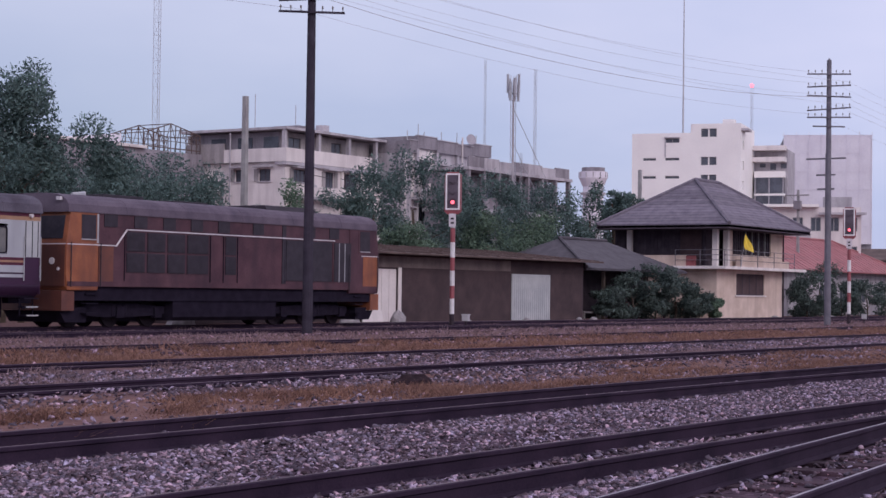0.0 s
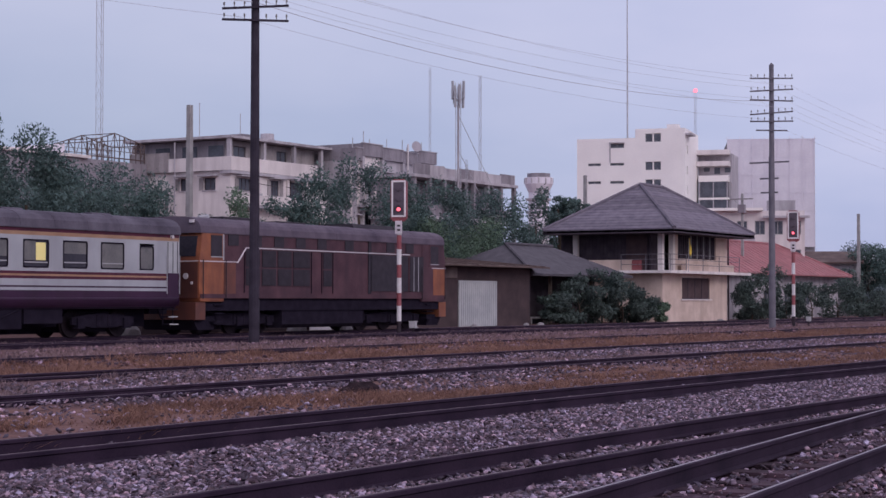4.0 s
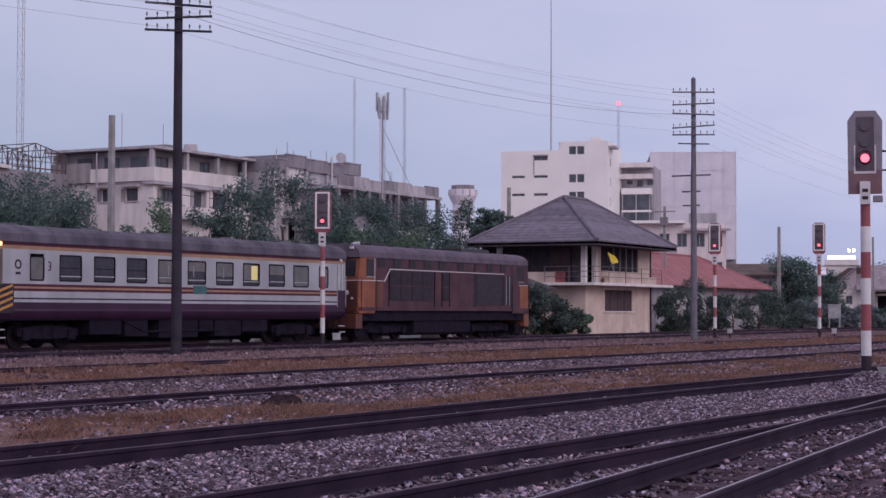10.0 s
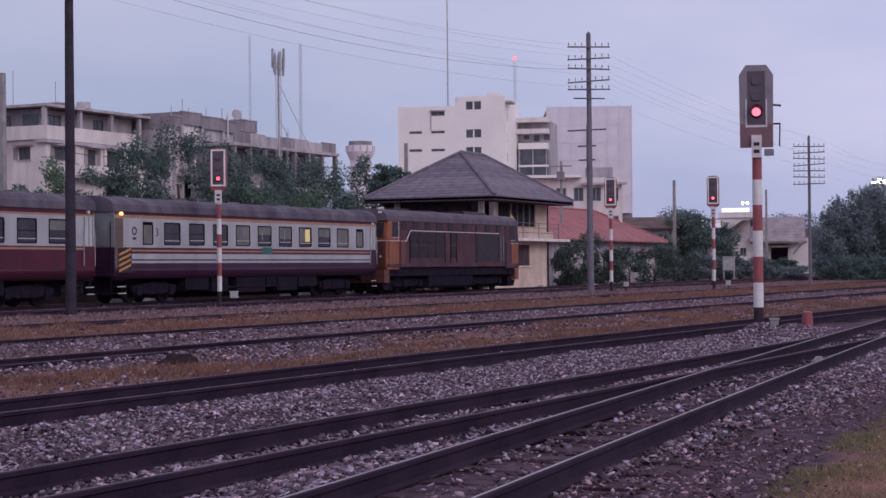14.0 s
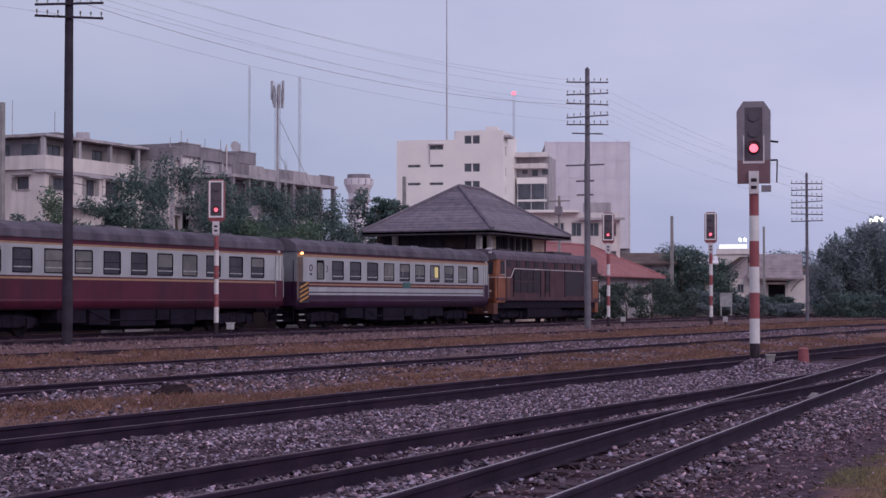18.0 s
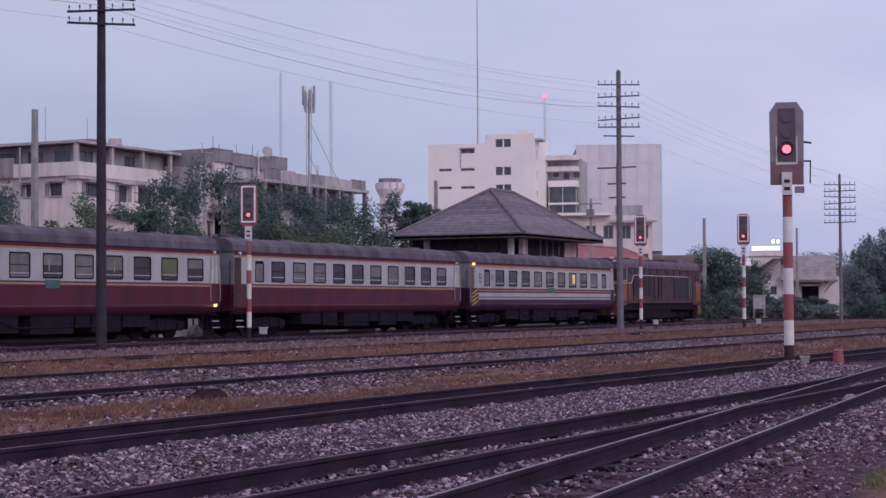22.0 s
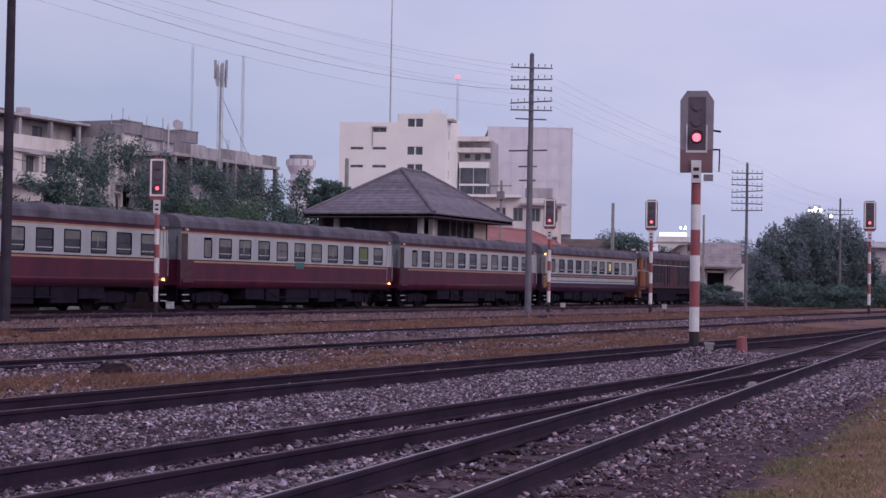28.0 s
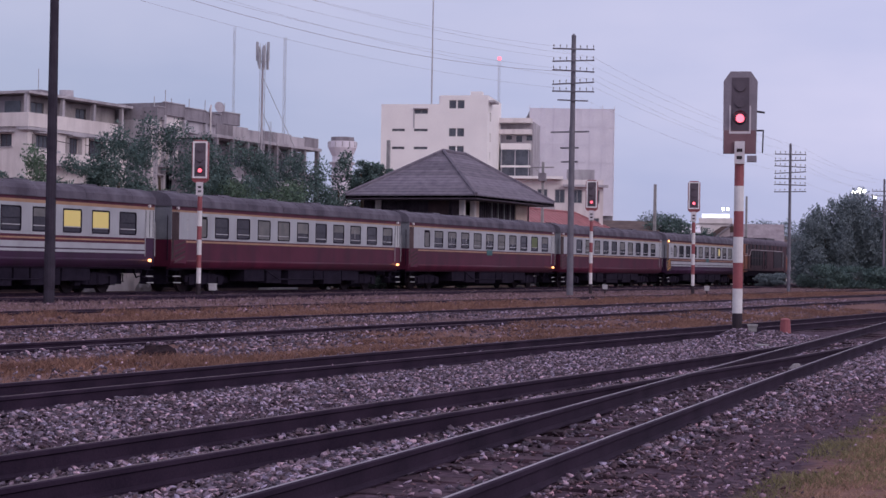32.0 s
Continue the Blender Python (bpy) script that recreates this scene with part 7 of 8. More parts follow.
def yard_house():
    """The small house with a long roof, a dark opening and a curved gate beyond the line."""
    t = thing("yard_house", facing(166.0, 44.9, 75.5), "small pale house with mauve tiled roof and curved gate", "house", "houses beyond the yard")
    part("wall", wall_with_holes(-1.6, 3.85, 0, 3.5, [(2.05, 3.70, 0.9, 3.05), (-0.9, -0.3, 2.2, 3.0)], 0, 0.2), M_PALEWALL, t)
    # dark wall behind the opening, in place of the shade within
    part("inner_wall", Geo().box(1.9, 1.6, 0, 3.84, 1.7, 3.4), M_DARKWOOD, t, "dark wall standing in for the dim interior")
    box_window(t, -0.9, -0.3, 2.2, 3.0, 0.12, mid=1)
    each_box("side_wall", Geo().box(-1.6, 0.2, 0, -1.4, 5, 3.5).box(3.65, 0.2, 0, 3.85, 5, 3.5), M_PALEWALL, t)
    roof = part("roof", Geo().sweep_x([(-0.8, 3.45), (2.3, 5.85), (5.4, 3.45), (5.4, 3.55), (2.3, 5.97), (-0.8, 3.55)], 0.1, 5.3), M_MAUVETILE, t, "weathered mauve tiled roof")
    for k in range(8):
        z = 3.60 + 0.29 * k
        part("tile_edge", Geo().box(0.1, -0.70 + 0.375 * k, z, 5.3, -0.66 + 0.375 * k, z + 0.05), M_DARKCONC, roof)
    part("gable", Geo().sweep_y([(-2.7, 3.45), (0.35, 5.80), (0.35, 5.93), (-2.8, 3.58)], -0.9, 4.5), M_DARKCONC, t, "sloping gable edge")
    part("gable_wall", Geo().sweep_y([(-1.6, 3.51), (0.09, 3.51), (0.09, 5.55), (-1.6, 4.25)], 0.0, 0.2), M_PINKWALL, t)
    part("eave_board", Geo().box(0.1, -0.86, 3.36, 3.9, -0.82, 3.56), M_LINTEL, t)
    part("awning", Geo().sweep_x([(-1.5, 2.95), (-0.002, 3.28), (-0.002, 3.34), (-1.5, 3.01)], 1.9, 3.84), M_TINROOF, t, "rusted sheet over the opening")
    part("gate_wall", Geo().sweep_y([(3.87, 0), (5.7, 0), (5.7, 3.9), (5.2, 3.9), (4.4, 3.5), (3.87, 2.9)], 0.0, 0.2), M_PALEWALL, t, "pale curved gate wall")
    for k in range(5):
        a, b = 4.15 + k * 0.26, 4.41 + k * 0.26
        u, v = 2.2 + 1.2 * math.sin(k * 0.3), 2.2 + 1.2 * math.sin(k * 0.3 + 0.3)
        part("arch_band", Geo().add([(a, -0.04, u), (b, -0.04, v), (b, -0.04, v + 0.2), (a, -0.04, u + 0.2), (a, -0.002, u), (b, -0.002, v), (b, -0.002, v + 0.2), (a, -0.002, u + 0.2)],
                                    [(0, 1, 2, 3), (4, 7, 6, 5), (0, 4, 5, 1), (2, 6, 7, 3), (1, 5, 6, 2), (0, 3, 7, 4)]), M_DARKCONC, t)


yard_house()
lit = thing("floodlit_hall", facing(168.0, 48.2, 75), "distant hall with a floodlit white roof edge and brown gable", "building")
part("wall", Geo().box(-0.6, 0, 0, 3.6, 5, 6.0), M_PALEWALL, lit)
part("roof_edge", Geo().box(0, -0.3, 6.55, 2.7, 3.0, 6.95), M_LITWALL, lit, "glowing white roof edge")
part("roof_band", Geo().box(-0.3, -0.2, 6.005, 3.0, 3.2, 6.54), M_PALEWALL, lit)
part("gable_roof", Geo().sweep_y([(-0.9, 4.4), (0.2, 4.5), (2.0, 5.7), (3.6, 5.7), (3.6, 4.2), (-0.9, 4.2)], -1.6, -0.05), M_TINROOF, lit, "brown gable roof")
part("porch_wall", Geo().box(-0.6, -1.5, 0, 3.4, -0.3, 4.2), M_PALEWALL, lit)
for k in range(2):
    part("floodlamp", Geo().box(1.97 + k * 0.45, -0.1, 7.3, 2.17 + k * 0.45, 0.1, 7.55), M_WHITELAMP, lit, "bright white lamp")
    part("lamp_post", Geo().box(2.05 + k * 0.45, -0.03, 6.95, 2.10 + k * 0.45, 0.03, 7.3), M_STEEL, lit)
fl = thing("floodlight_mast", pose(175.6, 34.2, -0.17), "floodlight mast glowing behind the trees", "floodlight")
part("pole", Geo().tube((0, 0, 0), (0, 0, 9.6), 0.12, 0.08, 8), M_STEEL, fl)
for dy, z, w in ((0.55, 9.35, 0.20), (0.0, 9.55, 0.26), (-0.45, 9.45, 0.18), (-1.5, 8.85, 0.16)):
    part("floodlamp", Geo().tube((0.05, dy, z), (-0.15, dy, z), w * 0.7, w, 10), M_WHITELAMP, fl, "bright floodlamp")
part("crossbar", Geo().beam((0.09, -1.8, 8.95), (0.09, 0.9, 9.45), 0.08), M_STEEL, fl)
far_house(168.2, 29.4, 80.5, 3.3, 5.6, M_PINKWALL, M_GREYWALL, "pale pinkish building past the trees", 1, 0.5)
far_house(171.5, 25.6, 81.5, 9.5, 5.6, M_PINKWALL, M_GREYWALL, "pale hall with a low grey roof past the trees", 4, 1.3)
far_house(192.0, 60.0, 72, 9.0, 5.2, M_GREYWALL, M_TINROOF, "distant grey house row with brown roofs", 4, 1.2)
far_house(198.0, 52.0, 74, 8.0, 4.4, M_GREYWALL, M_TINROOF, "distant grey house with a brown roof", 3, 1.0)

# ---- trees and bushes ----
RNG = np.random.default_rng(7)


def leaf_cloud(blobs, count, size):
    """Leaf blades strewn through ellipsoids (x, y, z, rx, ry, rz), mostly near their skins."""
    weight = np.array([b[3] * b[4] + b[3] * b[5] + b[4] * b[5] for b in blobs])
    pick = RNG.choice(len(blobs), count, p=weight / weight.sum())
    b = np.array(blobs)[pick]
    d = RNG.normal(size=(count, 3))
    d /= np.linalg.norm(d, axis=1)[:, None]
    r = 0.45 + 0.6 * RNG.random(count) ** 0.6
    lump = 1 + 0.22 * np.sin(d[:, 0] * 7 + pick) * np.cos(d[:, 2] * 6 + pick * 2.0)
    c = b[:, :3] + d * b[:, 3:] * (r * lump)[:, None]
    u = RNG.normal(size=(count, 3))
    u /= np.linalg.norm(u, axis=1)[:, None]
    v = np.cross(u, d + 0.3 * RNG.normal(size=(count, 3)))
    v /= np.linalg.norm(v, axis=1)[:, None] + 1e-9
    s = size * (0.5 + RNG.random(count))[:, None]
    # three pointed blades make a sprig
    vs = np.concatenate([c - u * s, c + v * s * 0.38 + u * s * 0.1, c + u * s, c - v * s * 0.38 + u * s * 0.1], 1).reshape(-1, 3)
    fs = np.arange(count * 4).reshape(-1, 4)
    return vs, fs


def tree(name, x, y, height, blobs, count, size, leaf, label, trunk=0.2, limbs=7):
    """A tree: blobs are given round its foot as (dx, dy, z, rx, ry, rz)."""
    t = thing(name, pose(x, y, -0.2), label, "bush" if name == "bush" else "tree", "trees behind the line")
    g = Geo()
    mid = np.mean([b[2] for b in blobs])
    g.tube((0, 0, 0), (0.1, 0, mid * 0.55), trunk, trunk * 0.75, 9).tube((0.1, 0, mid * 0.55), (0, 0.1, mid * 1.05), trunk * 0.75, trunk * 0.4, 8)
    for k in range(limbs):
        b = blobs[k % len(blobs)]
        base = mid * random.uniform(0.35, 0.8)
        e = (b[0] + random.uniform(-0.6, 0.6) * b[3], b[1] + random.uniform(-0.6, 0.6) * b[4], b[2] + random.uniform(-0.2, 0.7) * b[5])
        h = ((e[0]) * 0.45, e[1] * 0.45, (base + e[2]) / 2 + 0.3)
        g.tube((0.05, 0, base), h, trunk * 0.4, trunk * 0.25, 6).tube(h, e, trunk * 0.25, trunk * 0.08, 6)
    part("trunk", g, M_BARK, t)
    vs, fs = leaf_cloud(blobs, count, size)
    mass("crown", vs, fs, leaf, t, "", "", "")
    return t


def clumps(rx, ry, z0, z1, n, seed, fat=1.0):
    """n round clumps that fill a crown of that half width between two heights."""
    rnd = random.Random(seed)
    out = []
    for k in range(n):
        z = z0 + (z1 - z0) * (k + 0.5) / n
        w = math.sin(math.pi * (0.18 + 0.72 * (k + 0.5) / n))
        a = rnd.uniform(0, 6.28)
        s = rnd.uniform(0.34, 0.55) * fat
        out.append((rx * w * 0.75 * math.cos(a), ry * w * 0.75 * math.sin(a), z, rx * s, ry * s, (z1 - z0) * rnd.uniform(0.14, 0.24) * fat))
    return out


# x, y, top, half width, crown bottom, leaves, leaf, label
COACH_TREES = [
    (44.6, 47.5, 9.0, 1.75, 2.4, 3600, M_LEAF, "large dark tree behind the coaches"),
    (42.6, 47.8, 7.9, 1.6, 2.0, 3000, M_LEAF, "large dark tree behind the coaches"),
    (46.0, 48.0, 9.3, 1.0, 3.0, 2200, M_LEAF, "large dark tree behind the coaches"),
    (47.2, 48.2, 7.0, 1.0, 2.0, 1300, M_LEAF, "dark tree with thin branches behind the train"),
    (49.2, 48.0, 7.5, 1.5, 2.0, 3200, M_LEAF, "dark broad tree behind the train"),
    (53.0, 51.0, 6.2, 1.9, 1.5, 3000, M_LEAF, "dense dark tree behind the shed"),
    (56.0, 53.0, 6.9, 1.7, 1.5, 3000, M_LEAF, "dense dark tree behind the shed"),
    (59.0, 54.0, 7.1, 2.0, 1.5, 3200, M_LEAF, "dense dark tree behind the shed"),
    (62.7, 54.6, 7.2, 2.0, 1.5, 3200, M_LEAF, "dense dark tree behind the shed"),
    (65.4, 55.6, 6.7, 1.4, 1.5, 2200, M_LEAF, "dense dark tree behind the shed"),
    (69.8, 54.0, 6.9, 0.9, 2.6, 800, M_LEAFLIGHT, "thin light tree before pale walls"),
    (72.4, 53.0, 6.6, 1.4, 2.0, 2000, M_LEAF, "thin leafy tree behind the shed"),
    (67.4, 53.4, 5.6, 1.2, 1.4, 1500, M_LEAF, "thin leafy tree behind the shed"),
]
CABIN_TREES = [
    (84.4, 51.4, 6.6, 1.6, 1.8, 2200, M_LEAF, "leafy tree behind the hut"),
    (93.4, 51.2, 6.4, 1.6, 1.8, 2200, M_LEAF, "leafy tree behind the hut"),
    (74.2, 51.8, 8.0, 1.8, 2.2, 3000, M_LEAF, "tall leafy tree behind the shed"),
    (78.2, 52.0, 8.9, 2.1, 2.2, 3800, M_LEAF, "tall leafy tree behind the shed"),
    (82.2, 52.0, 8.2, 1.8, 1.8, 3200, M_LEAF, "tall leafy tree behind the shed"),
    (86.2, 52.0, 8.0, 2.0, 1.8, 3400, M_LEAF, "tall leafy tree behind the hut"),
    (91.0, 52.0, 8.0, 2.2, 1.8, 3400, M_LEAF, "tall leafy tree behind the hut"),
    (95.4, 52.2, 7.6, 1.6, 1.8, 2400, M_LEAF, "tall leafy tree behind the hut"),
    (100.4, 53.0, 8.7, 1.05, 3.0, 1500, M_LEAF, "slim tree beside the cabin"),
    (101.2, 51.8, 8.3, 1.000, 5.6, 1300, M_LEAF, "leafy tree crowding the cabin roof"),
    (102.8, 51.4, 8.2, 0.95, 5.8, 1200, M_LEAF, "leafy tree crowding the cabin roof"),
    (104.6, 54.0, 8.0, 1.7, 2.6, 2000, M_LEAF, "leafy tree behind the cabin"),
    (73.4, 49.6, 4.9, 1.5, 1.8, 1500, M_LEAFLIGHT, "fresh green tree over the shed roof"),
    (82.2, 49.7, 5.8, 1.9, 1.8, 2000, M_LEAFLIGHT, "fresh green tree over the shed roof"),
    (87.6, 50.0, 5.9, 1.8, 1.8, 1800, M_LEAFLIGHT, "fresh green tree over the hut"),
]
YARD_TREES = [
    (180.5, 48.4, 6.0, 1.9, 0.6, 2000, M_LEAFFAR, "low haze-tinted trees past the house"),
    (184.6, 46.8, 6.4, 2.2, 0.6, 2200, M_LEAFFAR, "low haze-tinted trees past the house"),
    (188.6, 45.2, 6.5, 2.2, 0.6, 2200, M_LEAFFAR, "low haze-tinted trees past the house"),
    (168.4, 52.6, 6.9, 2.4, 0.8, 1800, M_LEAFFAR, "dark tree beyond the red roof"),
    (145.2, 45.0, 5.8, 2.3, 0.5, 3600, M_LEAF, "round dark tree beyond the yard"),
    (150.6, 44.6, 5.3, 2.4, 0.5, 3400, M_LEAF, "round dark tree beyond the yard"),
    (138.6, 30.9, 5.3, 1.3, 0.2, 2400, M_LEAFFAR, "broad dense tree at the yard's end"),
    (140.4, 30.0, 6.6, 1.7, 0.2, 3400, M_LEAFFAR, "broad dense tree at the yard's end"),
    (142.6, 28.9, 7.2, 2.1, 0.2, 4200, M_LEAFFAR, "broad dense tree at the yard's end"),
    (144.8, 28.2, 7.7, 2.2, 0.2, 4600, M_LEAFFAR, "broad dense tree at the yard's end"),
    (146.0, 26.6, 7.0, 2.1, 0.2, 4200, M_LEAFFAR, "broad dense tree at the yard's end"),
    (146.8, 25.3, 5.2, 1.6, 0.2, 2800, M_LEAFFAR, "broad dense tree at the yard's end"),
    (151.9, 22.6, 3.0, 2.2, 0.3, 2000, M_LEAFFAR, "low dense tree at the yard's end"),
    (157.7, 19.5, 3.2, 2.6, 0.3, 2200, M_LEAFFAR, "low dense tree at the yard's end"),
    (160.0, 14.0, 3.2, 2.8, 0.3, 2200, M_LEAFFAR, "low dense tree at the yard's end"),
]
for k, (x, y, top, half, low, count, leaf, label) in enumerate(COACH_TREES + CABIN_TREES + YARD_TREES):
    half *= 1.25
    # thin crowns before the town walls, full ones by the yard's end
    thin = 0.78 if 66 < x < 110 and leaf is M_LEAF else 1.0
    crown = clumps(half, half, low + 0.3, top - 0.3, 9 + int(half * (4.5 if thin < 1 else 2.4)), 20 + k, 0.70 if thin < 1 else 1.0)
    if "yard's end" in label:
        # leaves down to the ground, thick within, with twigs out of the top
        crown += [(0, 0, top * 0.45, half * 0.72, half * 0.72, top * 0.40), (0.2, 0.1, top * 0.22, half * 0.8, half * 0.8, top * 0.2)]
        crown += [(0.5 * half * math.sin(j * 2.1 + k), 0.5 * half * math.cos(j * 1.7 + k), top - 0.25 + 0.22 * math.sin(j * 3.3 + k), 0.16, 0.16, 0.42) for j in range(6)]
    tree("tree", x, y, top, crown, int(count * 3.4 * thin), 0.088 if x < 110 else 0.125, leaf, label, 0.10 + 0.02 * half)

CABIN_BUSHES = [
    (87.6, 42.2, 3.1, 1.5, M_BUSH), (89.6, 41.9, 2.6, 1.3, M_BUSH), (91.3, 41.5, 1.9, 1.05, M_BUSH), (92.8, 41.3, 1.35, 0.85, M_LEAFLIGHT),
    (85.4, 42.5, 2.7, 1.4, M_BUSH), (83.0, 42.7, 1.8, 1.2, M_BUSH), (112.3, 41.9, 3.5, 1.7, M_BUSH), (109.0, 41.6, 2.6, 1.4, M_BUSH),
    (115.2, 41.5, 2.4, 1.3, M_BUSH), (121.1, 41.7, 2.6, 1.8, M_BUSH), (125.7, 41.3, 2.8, 2.0, M_BUSH), (131.3, 41.2, 2.7, 1.8, M_BUSH),
]
YARD_BUSHES = [
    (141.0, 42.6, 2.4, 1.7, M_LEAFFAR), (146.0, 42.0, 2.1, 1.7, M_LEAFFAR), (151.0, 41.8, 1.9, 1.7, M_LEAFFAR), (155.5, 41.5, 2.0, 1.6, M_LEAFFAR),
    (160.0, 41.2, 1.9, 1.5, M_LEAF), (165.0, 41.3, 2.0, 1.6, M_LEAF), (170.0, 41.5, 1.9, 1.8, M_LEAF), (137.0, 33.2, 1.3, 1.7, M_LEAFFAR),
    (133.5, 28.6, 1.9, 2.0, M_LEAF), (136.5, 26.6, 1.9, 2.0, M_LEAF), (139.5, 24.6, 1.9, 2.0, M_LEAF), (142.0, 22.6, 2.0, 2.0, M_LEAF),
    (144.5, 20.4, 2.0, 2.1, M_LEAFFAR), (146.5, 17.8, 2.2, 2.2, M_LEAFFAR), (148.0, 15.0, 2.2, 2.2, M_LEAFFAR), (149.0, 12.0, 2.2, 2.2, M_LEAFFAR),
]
for k, (x, y, top, half, leaf) in enumerate(CABIN_BUSHES + YARD_BUSHES):
    tree("bush", x, y, top, clumps(half, half, 0.25, top - 0.15, 8, 90 + k), 3200, 0.105, leaf, "dense green bush beside the line", 0.06, 4)

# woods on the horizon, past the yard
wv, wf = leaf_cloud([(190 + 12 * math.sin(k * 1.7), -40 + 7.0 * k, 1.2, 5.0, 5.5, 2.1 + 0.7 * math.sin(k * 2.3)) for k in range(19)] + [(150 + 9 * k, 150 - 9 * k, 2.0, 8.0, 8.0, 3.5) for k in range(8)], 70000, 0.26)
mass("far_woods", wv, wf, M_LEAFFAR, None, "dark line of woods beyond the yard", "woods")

# ---- ballast stones and grass ----


def track_mask(x, y):
    """True where a rail stands, so that no stone lies across it."""
    bad = np.zeros(len(x), bool)
    for knots in (TRACK_A, TRACK_B, TRACK_C, TRACK_D, TRACK_E, TRACK_F):
        mid = np.array(track_line(knots))
        yy = np.interp(x, mid[:, 0], mid[:, 1])
        d = np.abs(np.abs(y - yy) - (0.47 if knots in (TRACK_A, TRACK_B) else 0.50))
        bad |= d < 0.085
        if knots in (TRACK_D, TRACK_E, TRACK_F):
            # between sunken rails lies only oily grit
            bad |= np.abs(y - yy) < 0.56
        if knots is TRACK_C:
            # oil and dirt lie thick between these rails
            bad |= (np.abs(y - yy) < 0.46) & (RNG.random(len(x)) < 0.72)
    return bad


def heave(x, y):
    return np.array([GROUND_Z + lift(a, b) for a, b in zip(x, y)])


CHIP = np.array([(x, y, z) for z in (-1, 1) for y in (-1, 1) for x in (-1, 1)], float)
CHIP_FACES = np.array([(0, 2, 3, 1), (4, 5, 7, 6), (0, 1, 5, 4), (2, 6, 7, 3), (0, 4, 6, 2), (1, 3, 7, 5)])


def stones(name, n, x0, x1, y0, y1, size, label, near=1.0, keep=None, sink=0.25, material=M_STONE):
    """Broken stones strewn over a strip of ground."""
    u = RNG.random(n) ** near
    x, y = x0 + (x1 - x0) * u, y0 + (y1 - y0) * RNG.random(n)
    ok = ~track_mask(x, y)
    # the bed of the diverging track is mostly bare, dark grit
    bed = np.array(track_line(TRACK_B))
    ok &= (np.abs(y - np.interp(x, bed[:, 0], bed[:, 1])) > 0.42) | (RNG.random(n) < 0.16)
    # worn patches of bare soil between the near tracks
    worn = np.array([noise.noise((a * 0.55, b * 1.2, 11.0)) + 0.6 * noise.noise((a * 1.9, b * 2.6, 4.0)) for a, b in zip(x, y)])
    ok &= (worn + RNG.normal(0, 0.16, n) > -0.08 - 0.055 * np.clip(x - 12.0, 0, 14)) | (RNG.random(n) < 0.30)
    if keep is not None:
        ok &= keep(x, y)
    x, y = x[ok], y[ok]
    n = len(x)
    s = size * (0.45 + 1.0 * RNG.random(n) ** 1.7)
    shape = CHIP[None] * (0.55 + 0.55 * RNG.random((n, 8, 3)))
    shape[:, 4:, :2] *= 0.55 + 0.45 * RNG.random((n, 1, 2))
    shape *= np.stack([np.ones(n), 0.5 + 0.45 * RNG.random(n), 0.18 + 0.25 * RNG.random(n)], 1)[:, None, :]
    # tilted to all sides
    tip = RNG.normal(0, 0.35, (n, 2))
    shape[:, :, 2] += shape[:, :, 0] * tip[:, :1] + shape[:, :, 1] * tip[:, 1:]
    a = RNG.random(n) * 6.283
    ca, sa = np.cos(a), np.sin(a)
    rot = np.zeros((n, 3, 3))
    rot[:, 0, 0], rot[:, 0, 1], rot[:, 1, 0], rot[:, 1, 1], rot[:, 2, 2] = ca, -sa, sa, ca, 1
    v = np.einsum("nij,nkj->nki", rot, shape) * s[:, None, None] * 0.5
    v += np.stack([x, y, heave(x, y) + s * sink + 0.018], 1)[:, None, :]
    f = (CHIP_FACES[None] + 8 * np.arange(n)[:, None, None]).reshape(-1, 4)
    return mass(name, v.reshape(-1, 3), f, material, None, label, "ballast")


stones("ballast", 3200, 29.0, 35.0, 7.55, 8.55, 0.055, "pale gravel heaped about the signal's foot")
stones("ballast", 96000, 7.0, 34.0, 4.6, 9.45, 0.042, "loose grey-brown ballast stones between the near tracks", 1.35)
stones("ballast", 15000, 7.0, 40.0, 9.0, 10.75, 0.050, "loose ballast stones along the middle track", 1.2)
stones("ballast", 20000, 7.0, 40.0, 3.6, 5.6, 0.050, "dark loose ballast stones of the near track", 1.5)
stones("ballast", 26000, 7.0, 40.0, 2.1, 4.9, 0.032, "rust-stained ballast stones beside the grass", 1.5, lambda x, y: y > 1.78 + 0.080 * x + 0.2 * np.sin(x * 0.9) * np.sin(x * 0.37 + 1) + RNG.normal(0, 0.22, len(x)), 0.25, M_STONERED)
stones("ballast", 37000, 10.0, 75.0, 12.3, 14.35, 0.056, "grey ballast stones heaped against the sunken track", 1.25, lambda x, y: (y > 13.0 + 0.35 * np.sin(x * 0.5) + RNG.normal(0, 0.22, len(x))) & (RNG.random(len(x)) < np.where(x < 27, 0.55, 0.25)))
stones("ballast", 5500, 9.0, 60.0, 10.55, 12.9, 0.050, "few ballast stones among dry grass", 1.2)
stones("ballast", 26000, 13.0, 80.0, 15.3, 18.6, 0.060, "scattered ballast stones among dead grass", 1.2, lambda x, y: np.sin(x * 0.6 + y) + np.sin(y * 2.6) + 0.8 * np.sin(x * 0.31) > -0.7)
stones("ballast", 28000, 16.0, 100.0, 19.4, 36.0, 0.072, "scattered stones of the far yard", 1.2, lambda x, y: np.sin(y * 1.7 + 0.4) + 0.6 * np.sin(x * 0.4 + y) > 0.2, 0.25, M_STONERED)


